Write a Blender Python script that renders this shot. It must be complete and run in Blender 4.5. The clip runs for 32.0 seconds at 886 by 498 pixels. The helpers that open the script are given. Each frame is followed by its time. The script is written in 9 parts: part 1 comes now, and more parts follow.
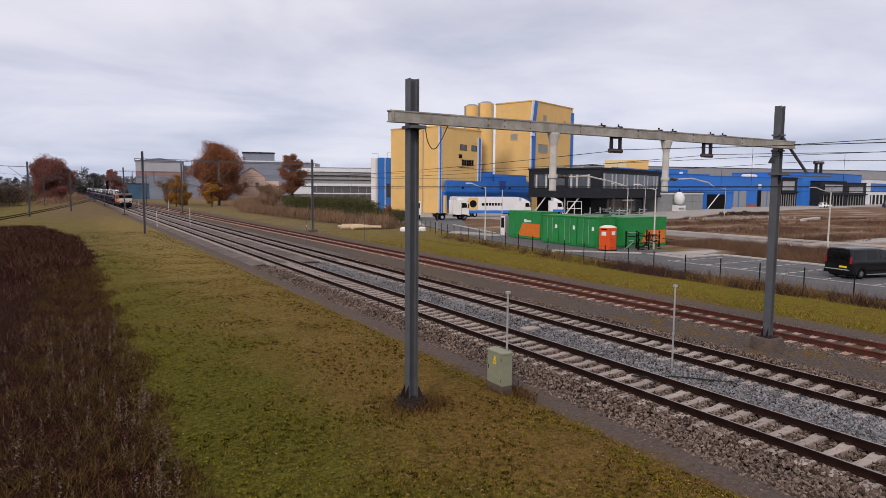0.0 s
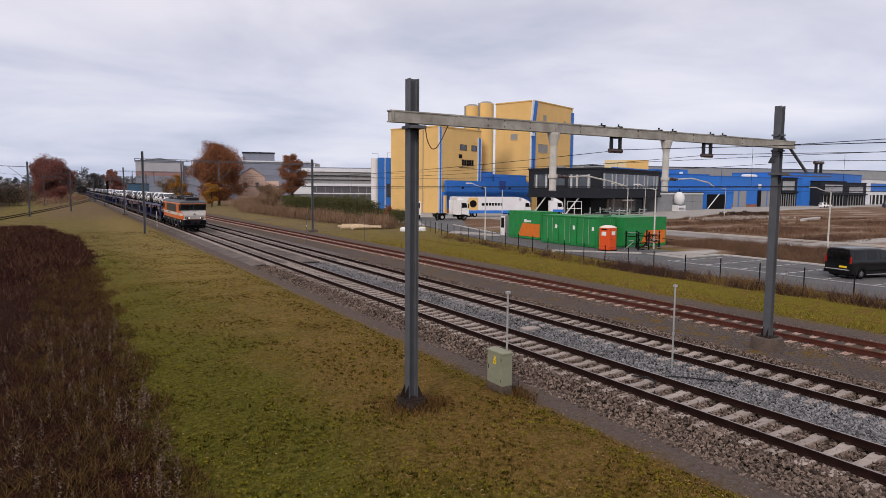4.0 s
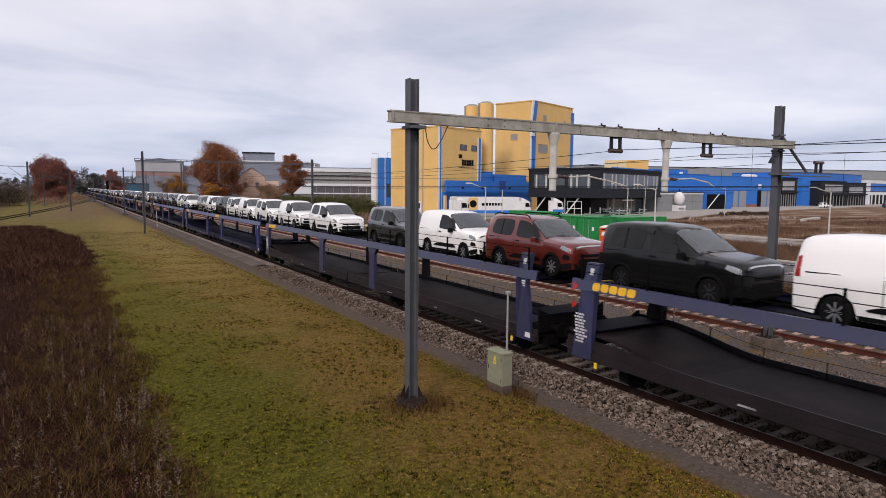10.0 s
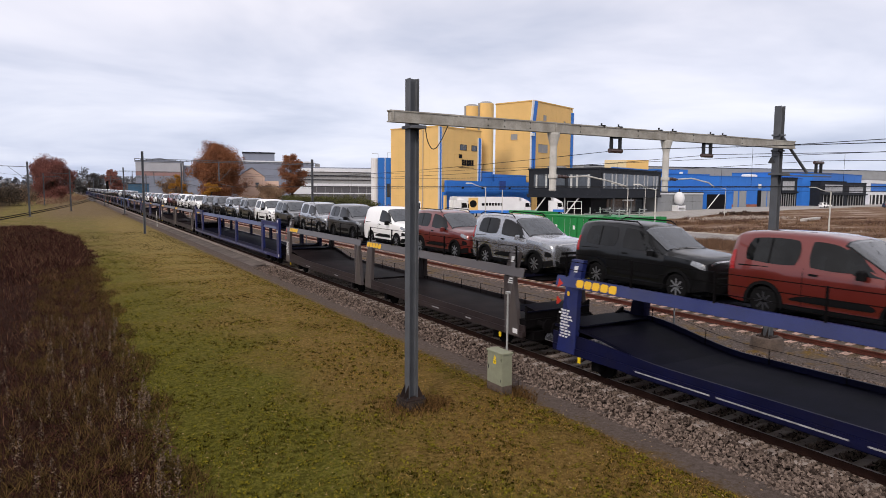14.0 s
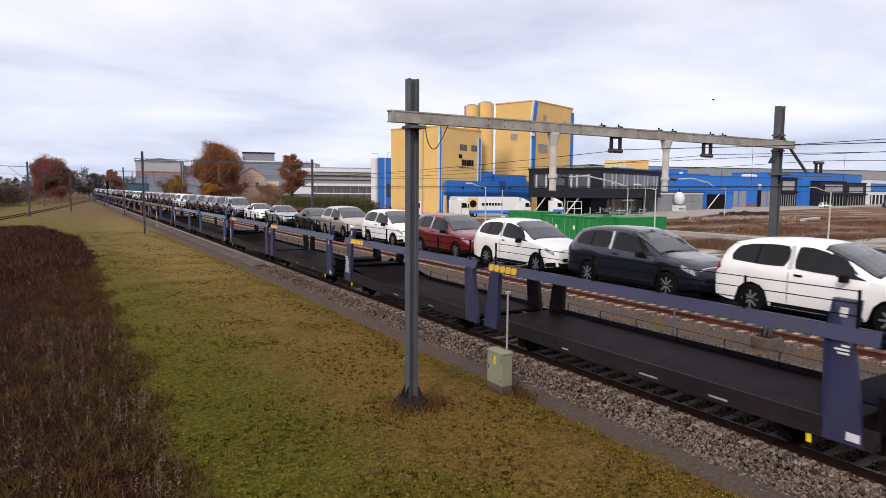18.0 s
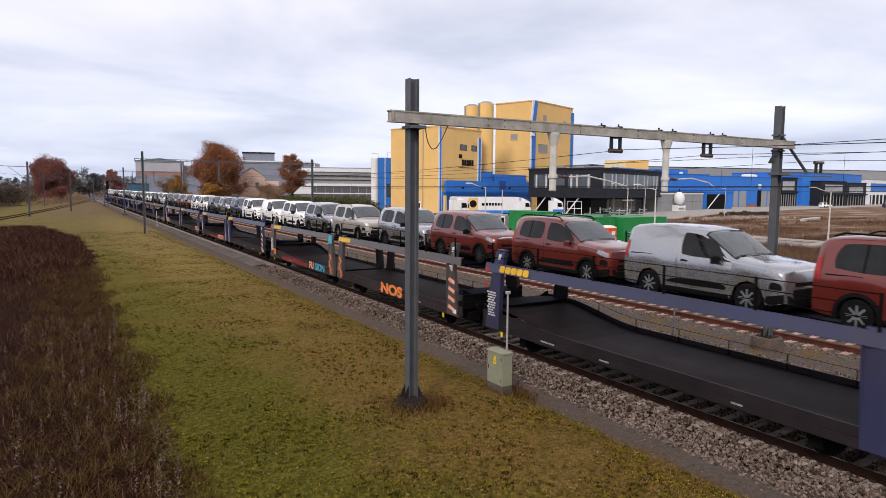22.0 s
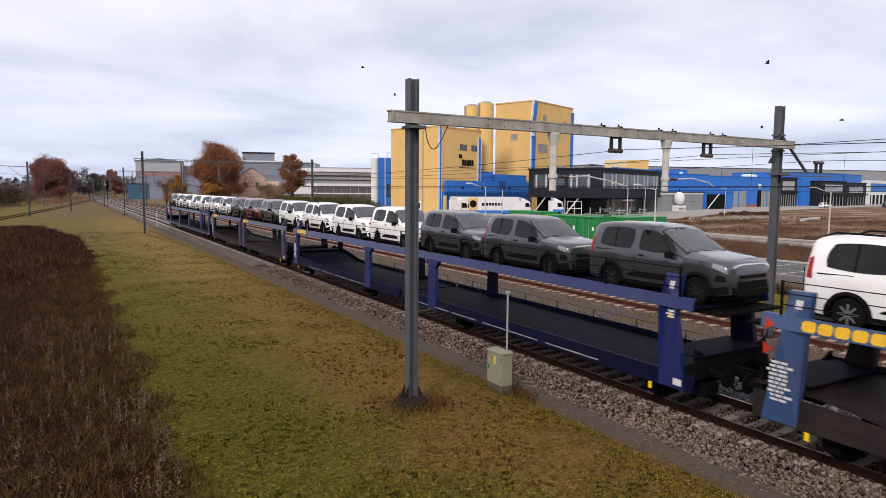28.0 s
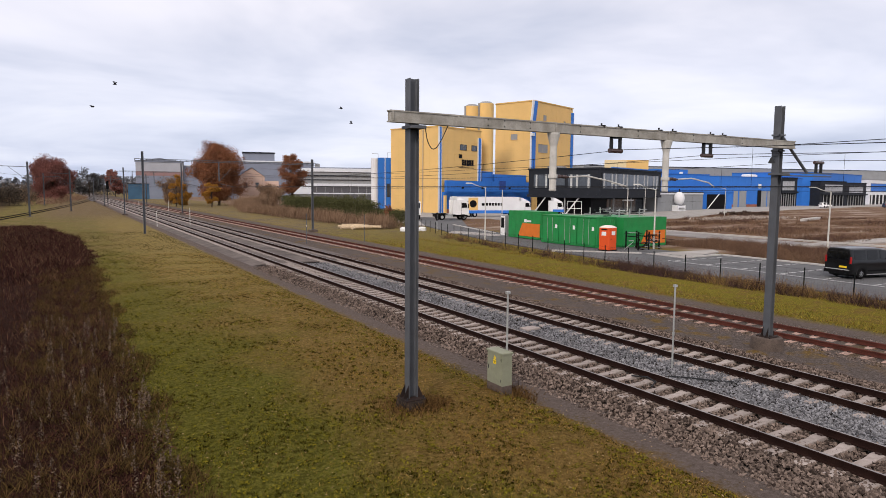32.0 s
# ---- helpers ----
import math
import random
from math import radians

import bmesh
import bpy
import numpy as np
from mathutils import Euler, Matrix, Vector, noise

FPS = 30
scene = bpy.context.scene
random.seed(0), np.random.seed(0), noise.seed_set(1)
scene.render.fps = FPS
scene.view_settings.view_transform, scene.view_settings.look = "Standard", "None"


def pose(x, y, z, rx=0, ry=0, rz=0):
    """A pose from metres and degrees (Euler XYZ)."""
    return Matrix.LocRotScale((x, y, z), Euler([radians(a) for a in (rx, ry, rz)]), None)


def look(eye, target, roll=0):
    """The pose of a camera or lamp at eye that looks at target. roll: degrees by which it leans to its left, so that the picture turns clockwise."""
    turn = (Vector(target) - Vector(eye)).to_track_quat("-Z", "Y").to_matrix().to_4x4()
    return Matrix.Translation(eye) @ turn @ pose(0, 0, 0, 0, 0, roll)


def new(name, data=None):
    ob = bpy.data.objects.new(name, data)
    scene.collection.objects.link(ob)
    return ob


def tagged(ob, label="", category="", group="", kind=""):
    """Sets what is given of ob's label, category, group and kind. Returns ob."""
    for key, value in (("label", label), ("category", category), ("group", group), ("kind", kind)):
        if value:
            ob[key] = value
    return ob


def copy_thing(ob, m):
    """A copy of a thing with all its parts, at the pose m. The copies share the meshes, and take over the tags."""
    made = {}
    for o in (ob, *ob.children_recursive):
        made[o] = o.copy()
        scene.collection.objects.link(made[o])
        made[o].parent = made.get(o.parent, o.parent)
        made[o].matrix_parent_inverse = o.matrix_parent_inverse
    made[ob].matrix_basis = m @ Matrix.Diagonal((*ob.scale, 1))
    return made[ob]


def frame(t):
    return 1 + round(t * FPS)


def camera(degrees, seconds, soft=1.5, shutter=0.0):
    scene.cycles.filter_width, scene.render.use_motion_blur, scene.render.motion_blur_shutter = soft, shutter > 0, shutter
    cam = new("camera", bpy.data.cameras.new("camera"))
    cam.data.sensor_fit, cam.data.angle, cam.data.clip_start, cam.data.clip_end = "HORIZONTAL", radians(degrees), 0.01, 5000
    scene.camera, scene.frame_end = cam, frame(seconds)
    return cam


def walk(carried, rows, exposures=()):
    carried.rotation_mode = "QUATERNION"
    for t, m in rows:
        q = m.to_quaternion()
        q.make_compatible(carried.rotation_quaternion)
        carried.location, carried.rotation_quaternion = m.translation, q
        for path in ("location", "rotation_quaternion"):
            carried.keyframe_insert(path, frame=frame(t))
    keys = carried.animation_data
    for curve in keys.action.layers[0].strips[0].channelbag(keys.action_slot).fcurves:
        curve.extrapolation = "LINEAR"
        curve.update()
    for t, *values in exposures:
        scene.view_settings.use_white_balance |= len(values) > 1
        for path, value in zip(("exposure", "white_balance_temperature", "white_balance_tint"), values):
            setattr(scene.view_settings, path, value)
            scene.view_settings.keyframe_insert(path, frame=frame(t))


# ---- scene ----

# ================= camera =================
EYE = (0.0, 0.0, 5.256)
cam = camera(69.6, 32.0, 0.5, 0.06)
YAW, TILT, LEAN = radians(30.83), radians(5.33), 0.44
AIM = (math.sin(YAW) * 100, math.cos(YAW) * 100, EYE[2] - math.tan(TILT) * 100)
walk(cam, [(0.0, look(EYE, AIM, LEAN)), (32.0, look(EYE, AIM, LEAN))],
     exposures=[(0.0, 0.06, 6900, 18), (7.0, 0.05, 6900, 18), (11.0, 0.15, 6850, 17), (14.0, 0.27, 6850, 16), (19.0, 0.35, 6850, 16), (25.0, 0.34, 6850, 16), (32.0, 0.30, 6900, 16)])

# ================= world and sun =================
SUN_EL, SUN_AZ = radians(36), radians(232)
world = bpy.data.worlds.new("sky")
scene.world = world
world.use_nodes = True
wn, wl = world.node_tree.nodes, world.node_tree.links
wn.clear()


def sky_world():
    out = wn.new("ShaderNodeOutputWorld")
    back = wn.new("ShaderNodeBackground")
    sky = wn.new("ShaderNodeTexSky")
    sky.sky_type = "NISHITA"
    sky.sun_disc = False
    sky.sun_elevation, sky.sun_rotation = SUN_EL, SUN_AZ
    sky.air_density, sky.dust_density = 1.0, 2.5
    # overcast layer: stretched cloud noise over the sky's own colour
    co = wn.new("ShaderNodeTexCoord")
    sep = wn.new("ShaderNodeSeparateXYZ")
    wl.new(co.outputs["Generated"], sep.inputs[0])
    zz = wn.new("ShaderNodeMath"); zz.operation = "MAXIMUM"; zz.inputs[1].default_value = 0.0
    wl.new(sep.outputs[2], zz.inputs[0])
    za = wn.new("ShaderNodeMath"); za.operation = "ADD"; za.inputs[1].default_value = 0.16
    wl.new(zz.outputs[0], za.inputs[0])
    dx = wn.new("ShaderNodeMath"); dx.operation = "DIVIDE"
    dy = wn.new("ShaderNodeMath"); dy.operation = "DIVIDE"
    for n, k in ((dx, 0), (dy, 1)):
        wl.new(sep.outputs[k], n.inputs[0]); wl.new(za.outputs[0], n.inputs[1])
    comb = wn.new("ShaderNodeCombineXYZ")
    wl.new(dx.outputs[0], comb.inputs[0]); wl.new(dy.outputs[0], comb.inputs[1])
    n1 = wn.new("ShaderNodeTexNoise")
    n1.inputs["Scale"].default_value, n1.inputs["Detail"].default_value = 0.75, 5
    n1.inputs["Roughness"].default_value = 0.52
    n1.inputs["Distortion"].default_value = 0.35
    wl.new(comb.outputs[0], n1.inputs["Vector"])
    ramp = wn.new("ShaderNodeValToRGB")
    e = ramp.color_ramp.elements
    e[0].position, e[0].color = 0.30, (4.6, 5.15, 6.3, 1)
    e[1].position, e[1].color = 0.70, (8.9, 9.0, 9.3, 1)
    m = e.new(0.5); m.color = (6.9, 7.25, 8.1, 1)
    wl.new(n1.outputs["Fac"], ramp.inputs["Fac"])
    # lighter towards the veiled sun, bluer low down
    low = wn.new("ShaderNodeMapRange")
    low.inputs["From Min"].default_value, low.inputs["From Max"].default_value = 0.02, 0.30
    wl.new(zz.outputs[0], low.inputs["Value"])
    tint = wn.new("ShaderNodeMix"); tint.data_type = "RGBA"
    tint.inputs[6].default_value = (0.78, 0.87, 1.0, 1)
    tint.inputs[7].default_value = (1.12, 1.10, 1.08, 1)
    wl.new(low.outputs[0], tint.inputs[0])
    mul = wn.new("ShaderNodeMix"); mul.data_type = "RGBA"; mul.blend_type = "MULTIPLY"
    mul.inputs[0].default_value = 1.0
    wl.new(ramp.outputs[0], mul.inputs[6]); wl.new(tint.outputs[2], mul.inputs[7])
    mix = wn.new("ShaderNodeMix"); mix.data_type = "RGBA"
    mix.inputs[0].default_value = 0.86
    wl.new(sky.outputs[0], mix.inputs[6]); wl.new(mul.outputs[2], mix.inputs[7])
    wl.new(mix.outputs[2], back.inputs[0])
    back.inputs[1].default_value = 0.105
    wl.new(back.outputs[0], out.inputs[0])


sky_world()
sun = new("sun", bpy.data.lights.new("sun", "SUN"))
sun.data.energy, sun.data.angle, sun.data.color = 1.5, radians(12), (1.0, 0.95, 0.88)
SUN_DIR = Vector((math.sin(SUN_AZ), math.cos(SUN_AZ), math.tan(SUN_EL)))
sun.matrix_world = look(SUN_DIR * 50, (0, 0, 0))

# ================= materials =================
MATS = {}


def mat(name, color, rough=0.6, metal=0.0, var=0.12, scale=6.0, fine=60.0, bump=0.1, color2=None, coat=0.0,
        dirt=0.0, dirt_color=(0.09, 0.075, 0.06), dirt_scale=1.2, rand=0.0, spec=0.5, trans=0.0):
    """Principled surface with two scales of variation, patchy dirt and fine relief."""
    if name in MATS:
        return MATS[name]
    m = bpy.data.materials.new(name)
    m.use_nodes = True
    n, l = m.node_tree.nodes, m.node_tree.links
    b = n["Principled BSDF"]
    b.inputs["Roughness"].default_value, b.inputs["Metallic"].default_value = rough, metal
    b.inputs["Specular IOR Level"].default_value = spec if spec != 0.5 else (0.5 if rough < 0.42 else 0.05 if max(color) < 0.07 else 0.18)
    b.inputs["Coat Weight"].default_value = coat
    b.inputs["Coat Roughness"].default_value = 0.06
    if trans:
        b.inputs["Transmission Weight"].default_value = trans
    co = n.new("ShaderNodeTexCoord")
    a = n.new("ShaderNodeTexNoise"); a.inputs["Scale"].default_value, a.inputs["Detail"].default_value = scale, 6
    f = n.new("ShaderNodeTexNoise"); f.inputs["Scale"].default_value, f.inputs["Detail"].default_value = fine, 3
    for t in (a, f):
        l.new(co.outputs["Object"], t.inputs["Vector"])
    mixf = n.new("ShaderNodeMix"); mixf.inputs[0].default_value = 0.4
    l.new(a.outputs["Fac"], mixf.inputs[2]); l.new(f.outputs["Fac"], mixf.inputs[3])
    ramp = n.new("ShaderNodeValToRGB")
    c2 = color2 or [min(1.0, c * (1 + var)) for c in color]
    c1 = color if color2 else [c * (1 - var) for c in color]
    e = ramp.color_ramp.elements
    e[0].position, e[0].color = 0.36, (*c1, 1)
    e[1].position, e[1].color = 0.64, (*c2, 1)
    l.new(mixf.outputs[0], ramp.inputs["Fac"])
    col = ramp.outputs[0]
    if rand:
        inf = n.new("ShaderNodeObjectInfo")
        mr = n.new("ShaderNodeMapRange")
        mr.inputs["To Min"].default_value, mr.inputs["To Max"].default_value = 1 - rand, 1 + rand
        l.new(inf.outputs["Random"], mr.inputs["Value"])
        mx = n.new("ShaderNodeMix"); mx.data_type = "RGBA"; mx.blend_type = "MULTIPLY"; mx.inputs[0].default_value = 1
        l.new(col, mx.inputs[6]); l.new(mr.outputs[0], mx.inputs[7])
        col = mx.outputs[2]
    if dirt:
        d = n.new("ShaderNodeTexNoise"); d.inputs["Scale"].default_value, d.inputs["Detail"].default_value = dirt_scale, 8
        d.inputs["Roughness"].default_value = 0.7
        l.new(co.outputs["Object"], d.inputs["Vector"])
        dr = n.new("ShaderNodeMapRange")
        dr.inputs["From Min"].default_value, dr.inputs["From Max"].default_value = 0.45, 0.75
        dr.inputs["To Max"].default_value = dirt
        l.new(d.outputs["Fac"], dr.inputs["Value"])
        mx = n.new("ShaderNodeMix"); mx.data_type = "RGBA"
        l.new(dr.outputs[0], mx.inputs[0]); l.new(col, mx.inputs[6]); mx.inputs[7].default_value = (*dirt_color, 1)
        col = mx.outputs[2]
    l.new(col, b.inputs["Base Color"])
    if bump:
        bp = n.new("ShaderNodeBump"); bp.inputs["Strength"].default_value = bump
        bp.inputs["Distance"].default_value = 0.02
        l.new(mixf.outputs[0], bp.inputs["Height"]); l.new(bp.outputs[0], b.inputs["Normal"])
    MATS[name] = m
    return m


def leafy(name, c1, c2, rough=0.7):
    """Leaf and blade colour that differs from piece to piece."""
    if name in MATS:
        return MATS[name]
    m = bpy.data.materials.new(name)
    m.use_nodes = True
    n, l = m.node_tree.nodes, m.node_tree.links
    b = n["Principled BSDF"]
    b.inputs["Roughness"].default_value = rough
    b.inputs["Specular IOR Level"].default_value = 0.02
    g = n.new("ShaderNodeNewGeometry")
    r = n.new("ShaderNodeValToRGB")
    r.color_ramp.elements[0].color = (*c1, 1)
    r.color_ramp.elements[1].color = (*c2, 1)
    l.new(g.outputs["Random Per Island"], r.inputs[0])
    co = n.new("ShaderNodeTexCoord")
    t = n.new("ShaderNodeTexNoise"); t.inputs["Scale"].default_value = 0.5
    l.new(co.outputs["Object"], t.inputs["Vector"])
    mr = n.new("ShaderNodeMapRange"); mr.inputs["To Min"].default_value, mr.inputs["To Max"].default_value = 0.6, 1.4
    l.new(t.outputs["Fac"], mr.inputs["Value"])
    mx = n.new("ShaderNodeMix"); mx.data_type = "RGBA"; mx.blend_type = "MULTIPLY"; mx.inputs[0].default_value = 1
    l.new(r.outputs[0], mx.inputs[6]); l.new(mr.outputs[0], mx.inputs[7])
    l.new(mx.outputs[2], b.inputs["Base Color"])
    MATS[name] = m
    return m


# ================= mesh helpers =================
class MB:
    """Collects vertices and faces of one mesh."""

    def __init__(self):
        self.v, self.f, self.smooth = [], [], False

    def add(self, verts, faces):
        o = len(self.v)
        self.v.extend(tuple(p) for p in verts)
        self.f.extend(tuple(i + o for i in fc) for fc in faces)
        return self

    def box(self, x0, x1, y0, y1, z0, z1):
        return self.add([(x0, y0, z0), (x1, y0, z0), (x1, y1, z0), (x0, y1, z0), (x0, y0, z1), (x1, y0, z1), (x1, y1, z1), (x0, y1, z1)],
                        [(0, 3, 2, 1), (4, 5, 6, 7), (0, 1, 5, 4), (1, 2, 6, 5), (2, 3, 7, 6), (3, 0, 4, 7)])

    def bbox(self, x0, x1, y0, y1, z0, z1, b=0.02):
        """A box with chamfered upright and top edges."""
        b = min(b, (x1 - x0) / 3, (y1 - y0) / 3, (z1 - z0) / 3)

        def ring(i, z):
            return [(x0 + i + b, y0 + i, z), (x1 - i - b, y0 + i, z), (x1 - i, y0 + i + b, z), (x1 - i, y1 - i - b, z),
                    (x1 - i - b, y1 - i, z), (x0 + i + b, y1 - i, z), (x0 + i, y1 - i - b, z), (x0 + i, y0 + i + b, z)]
        return self.loft([ring(0, z0), ring(0, z1 - b), ring(b, z1)])

    def loft(self, rings, close=True, caps=True):
        n = len(rings[0])
        vs, fs = [p for r in rings for p in r], []
        for k in range(len(rings) - 1):
            for i in range(n if close else n - 1):
                j = (i + 1) % n
                fs.append((k * n + i, k * n + j, (k + 1) * n + j, (k + 1) * n + i))
        if caps and close:
            fs.append(tuple(range(n - 1, -1, -1)))
            fs.append(tuple((len(rings) - 1) * n + i for i in range(n)))
        return self.add(vs, fs)

    def tube(self, p0, p1, r0, r1=None, n=10, caps=True):
        p0, p1 = Vector(p0), Vector(p1)
        r1 = r0 if r1 is None else r1
        d = (p1 - p0).normalized()
        a = d.orthogonal().normalized()
        b = d.cross(a)
        rings = []
        for p, r in ((p0, r0), (p1, r1)):
            rings.append([p + (a * math.cos(2 * math.pi * i / n) + b * math.sin(2 * math.pi * i / n)) * r for i in range(n)])
        return self.loft(rings, True, caps)

    def pipe(self, pts, r, n=6):
        """A bent rod through several points."""
        pts = [Vector(p) for p in pts]
        rings = []
        ref = None
        for i, p in enumerate(pts):
            d = (pts[min(i + 1, len(pts) - 1)] - pts[max(i - 1, 0)]).normalized()
            a = d.orthogonal().normalized() if ref is None else (ref - d * ref.dot(d)).normalized()
            ref = a
            b = d.cross(a)
            rings.append([p + (a * math.cos(2 * math.pi * k / n) + b * math.sin(2 * math.pi * k / n)) * r for k in range(n)])
        return self.loft(rings, True, True)

    def prism(self, poly, axis, a0, a1):
        """A flat outline pushed along an axis; poly in the two other axes, in order."""
        def at(q, a):
            return (a, q[0], q[1]) if axis == 0 else (q[0], a, q[1]) if axis == 1 else (q[0], q[1], a)
        return self.loft([[at(q, a0) for q in poly], [at(q, a1) for q in poly]])

    def mesh(self, name, material):
        me = bpy.data.meshes.new(name)
        me.from_pydata(self.v, [], self.f)
        bm = bmesh.new(); bm.from_mesh(me)
        bmesh.ops.recalc_face_normals(bm, faces=bm.faces)
        bm.to_mesh(me); bm.free()
        if self.smooth:
            me.polygons.foreach_set("use_smooth", [True] * len(me.polygons))
        me.materials.append(material)
        return me


def part(name, mb, material, parent, label="", m=None):
    ob = new(name, mb.mesh(name, material) if isinstance(mb, MB) else mb)
    ob.parent = parent
    if m is not None:
        ob.matrix_basis = m
    return tagged(ob, label)


def thing(name, label, category, m=None, group="", kind=""):
    ob = new(name)
    ob.empty_display_size = 0.2
    ob.matrix_basis = m if m is not None else Matrix()
    return tagged(ob, label, category, group, kind)


def solid(name, mb, material, label, category, m=None, group="", kind=""):
    ob = new(name, mb.mesh(name, material))
    ob.matrix_basis = m if m is not None else Matrix()
    return tagged(ob, label, category, group, kind)


def soup(name, verts, faces, material, smooth=False):
    """A large mesh from arrays of vertices and equal-sized faces."""
    verts, faces = np.asarray(verts, np.float32), np.asarray(faces, np.int32)
    me = bpy.data.meshes.new(name)
    k = faces.shape[1]
    me.vertices.add(len(verts)); me.vertices.foreach_set("co", verts.ravel())
    me.loops.add(faces.size); me.loops.foreach_set("vertex_index", faces.ravel())
    me.polygons.add(len(faces))
    me.polygons.foreach_set("loop_start", np.arange(len(faces), dtype=np.int32) * k)
    me.polygons.foreach_set("use_smooth", np.full(len(faces), smooth))
    me.update(calc_edges=True)
    me.materials.append(material)
    return me


def text_part(name, words, size, material, parent, m, depth=0.004, bold=0.0, label=""):
    cu = bpy.data.curves.new(name, "FONT")
    cu.body, cu.size, cu.extrude, cu.offset = words, size, depth, bold
    cu.align_x, cu.align_y = "CENTER", "CENTER"
    tmp = new(name, cu)
    me = bpy.data.meshes.new_from_object(tmp.evaluated_get(bpy.context.evaluated_depsgraph_get()))
    bpy.data.objects.remove(tmp)
    me.materials.clear(); me.materials.append(material)
    ob = new(name, me)
    ob.parent = parent
    ob.matrix_basis = m
    return tagged(ob, label)

# ================= plan of the place =================
# x: across the tracks (to the right of the camera), y: along them, z: up from the rail heads
X1, X2 = 13.76, 17.72
RNG = np.random.default_rng(7)


def x3(y):
    """Middle of the siding, which bends towards the main line far off."""
    return 24.25 - 1.5 * max(0.0, min(1.0, (y - 35) / 150.0)) ** 1.3 - max(0.0, y - 185) * 0.012


def ground_z(x, y):
    if x < 9.0:
        z = 0.02
    elif x < 10.6:
        z = 0.02 - 0.34 * (x - 9.0) / 1.6
    elif x < 27:
        z = -0.32
    elif x < 33:
        z = -0.32 + 0.02 * (x - 27)
    else:
        z = -0.30
    return z


def build_ground():
    xs = np.concatenate([np.linspace(-1500, -60, 14), np.linspace(-50, 0, 26), np.linspace(0.5, 12, 47), np.linspace(12.5, 60, 60), np.linspace(64, 200, 28), np.linspace(230, 1800, 18)])
    ys = np.concatenate([np.linspace(-600, -20, 12), np.linspace(-15, 60, 151), np.linspace(62, 260, 80), np.linspace(270, 3500, 40)])
    V = []
    for y in ys:
        for x in xs:
            z = ground_z(x, y)
            if -60 < x < 10 and y < 120:
                z += 0.05 * noise.noise(Vector((x * 0.5, y * 0.5, 0))) + 0.02 * noise.noise(Vector((x * 2.5, y * 2.5, 3)))
            elif x > 27:
                z += 0.03 * noise.noise(Vector((x * 0.4, y * 0.4, 5)))
            V.append((x, y, z))
    nx = len(xs)
    F = [(j * nx + i, j * nx + i + 1, (j + 1) * nx + i + 1, (j + 1) * nx + i) for j in range(len(ys) - 1) for i in range(nx - 1)]
    m = bpy.data.materials.new("earth_and_grass"); m.use_nodes = True
    n, l = m.node_tree.nodes, m.node_tree.links
    b = n["Principled BSDF"]; b.inputs["Roughness"].default_value = 0.95; b.inputs["Specular IOR Level"].default_value = 0.02
    co = n.new("ShaderNodeTexCoord")
    sep = n.new("ShaderNodeSeparateXYZ"); l.new(co.outputs["Object"], sep.inputs[0])

    def tex(scale, detail=5, rough=0.6):
        t = n.new("ShaderNodeTexNoise")
        t.inputs["Scale"].default_value, t.inputs["Detail"].default_value, t.inputs["Roughness"].default_value = scale, detail, rough
        l.new(co.outputs["Object"], t.inputs["Vector"])
        return t.outputs["Fac"]

    def ramp(fac, stops):
        r = n.new("ShaderNodeValToRGB")
        e = r.color_ramp.elements
        while len(e) < len(stops):
            e.new(0.5)
        for k, (p, c) in enumerate(stops):
            e[k].position, e[k].color = p, (*c, 1)
        l.new(fac, r.inputs[0])
        return r.outputs[0]

    def math_(op, a, bb):
        q = n.new("ShaderNodeMath"); q.operation = op
        for k, s in enumerate((a, bb)):
            if isinstance(s, (int, float)):
                q.inputs[k].default_value = s
            else:
                l.new(s, q.inputs[k])
        return q.outputs[0]

    def step(val, lo, hi):
        r = n.new("ShaderNodeMapRange"); r.inputs["From Min"].default_value, r.inputs["From Max"].default_value = lo, hi
        l.new(val, r.inputs["Value"])
        return r.outputs[0]

    def mix(fac, a, bb):
        x = n.new("ShaderNodeMix"); x.data_type = "RGBA"
        l.new(fac, x.inputs[0]); l.new(a, x.inputs[6]); l.new(bb, x.inputs[7])
        return x.outputs[2]

    big, mid, fine, tiny = tex(0.22), tex(1.3), tex(9, 6, 0.7), tex(45, 4, 0.7)
    wob = math_("ADD", math_("MULTIPLY", math_("SUBTRACT", mid, 0.5), 1.4), math_("MULTIPLY", math_("SUBTRACT", fine, 0.5), 0.7))
    px = math_("ADD", sep.outputs[0], wob)
    gmix = math_("ADD", math_("MULTIPLY", fine, 0.5), math_("MULTIPLY", tiny, 0.5))
    green = ramp(gmix, [(0.30, (0.007, 0.0072, 0.0010)), (0.5, (0.078, 0.072, 0.013)), (0.70, (0.235, 0.210, 0.045))])
    dry = ramp(gmix, [(0.30, (0.020, 0.0105, 0.0026)), (0.5, (0.130, 0.081, 0.025)), (0.70, (0.33, 0.215, 0.080))])
    heath = ramp(gmix, [(0.30, (0.005, 0.002, 0.0018)), (0.5, (0.025, 0.0115, 0.008)), (0.72, (0.080, 0.043, 0.028))])
    dirt = ramp(gmix, [(0.30, (0.050, 0.038, 0.032)), (0.5, (0.112, 0.088, 0.076)), (0.7, (0.195, 0.158, 0.138))])
    stone = ramp(gmix, [(0.30, (0.022, 0.016, 0.014)), (0.5, (0.095, 0.077, 0.068)), (0.7, (0.22, 0.185, 0.165))])
    field = ramp(gmix, [(0.30, (0.060, 0.034, 0.024)), (0.5, (0.150, 0.092, 0.066)), (0.7, (0.27, 0.18, 0.135))])
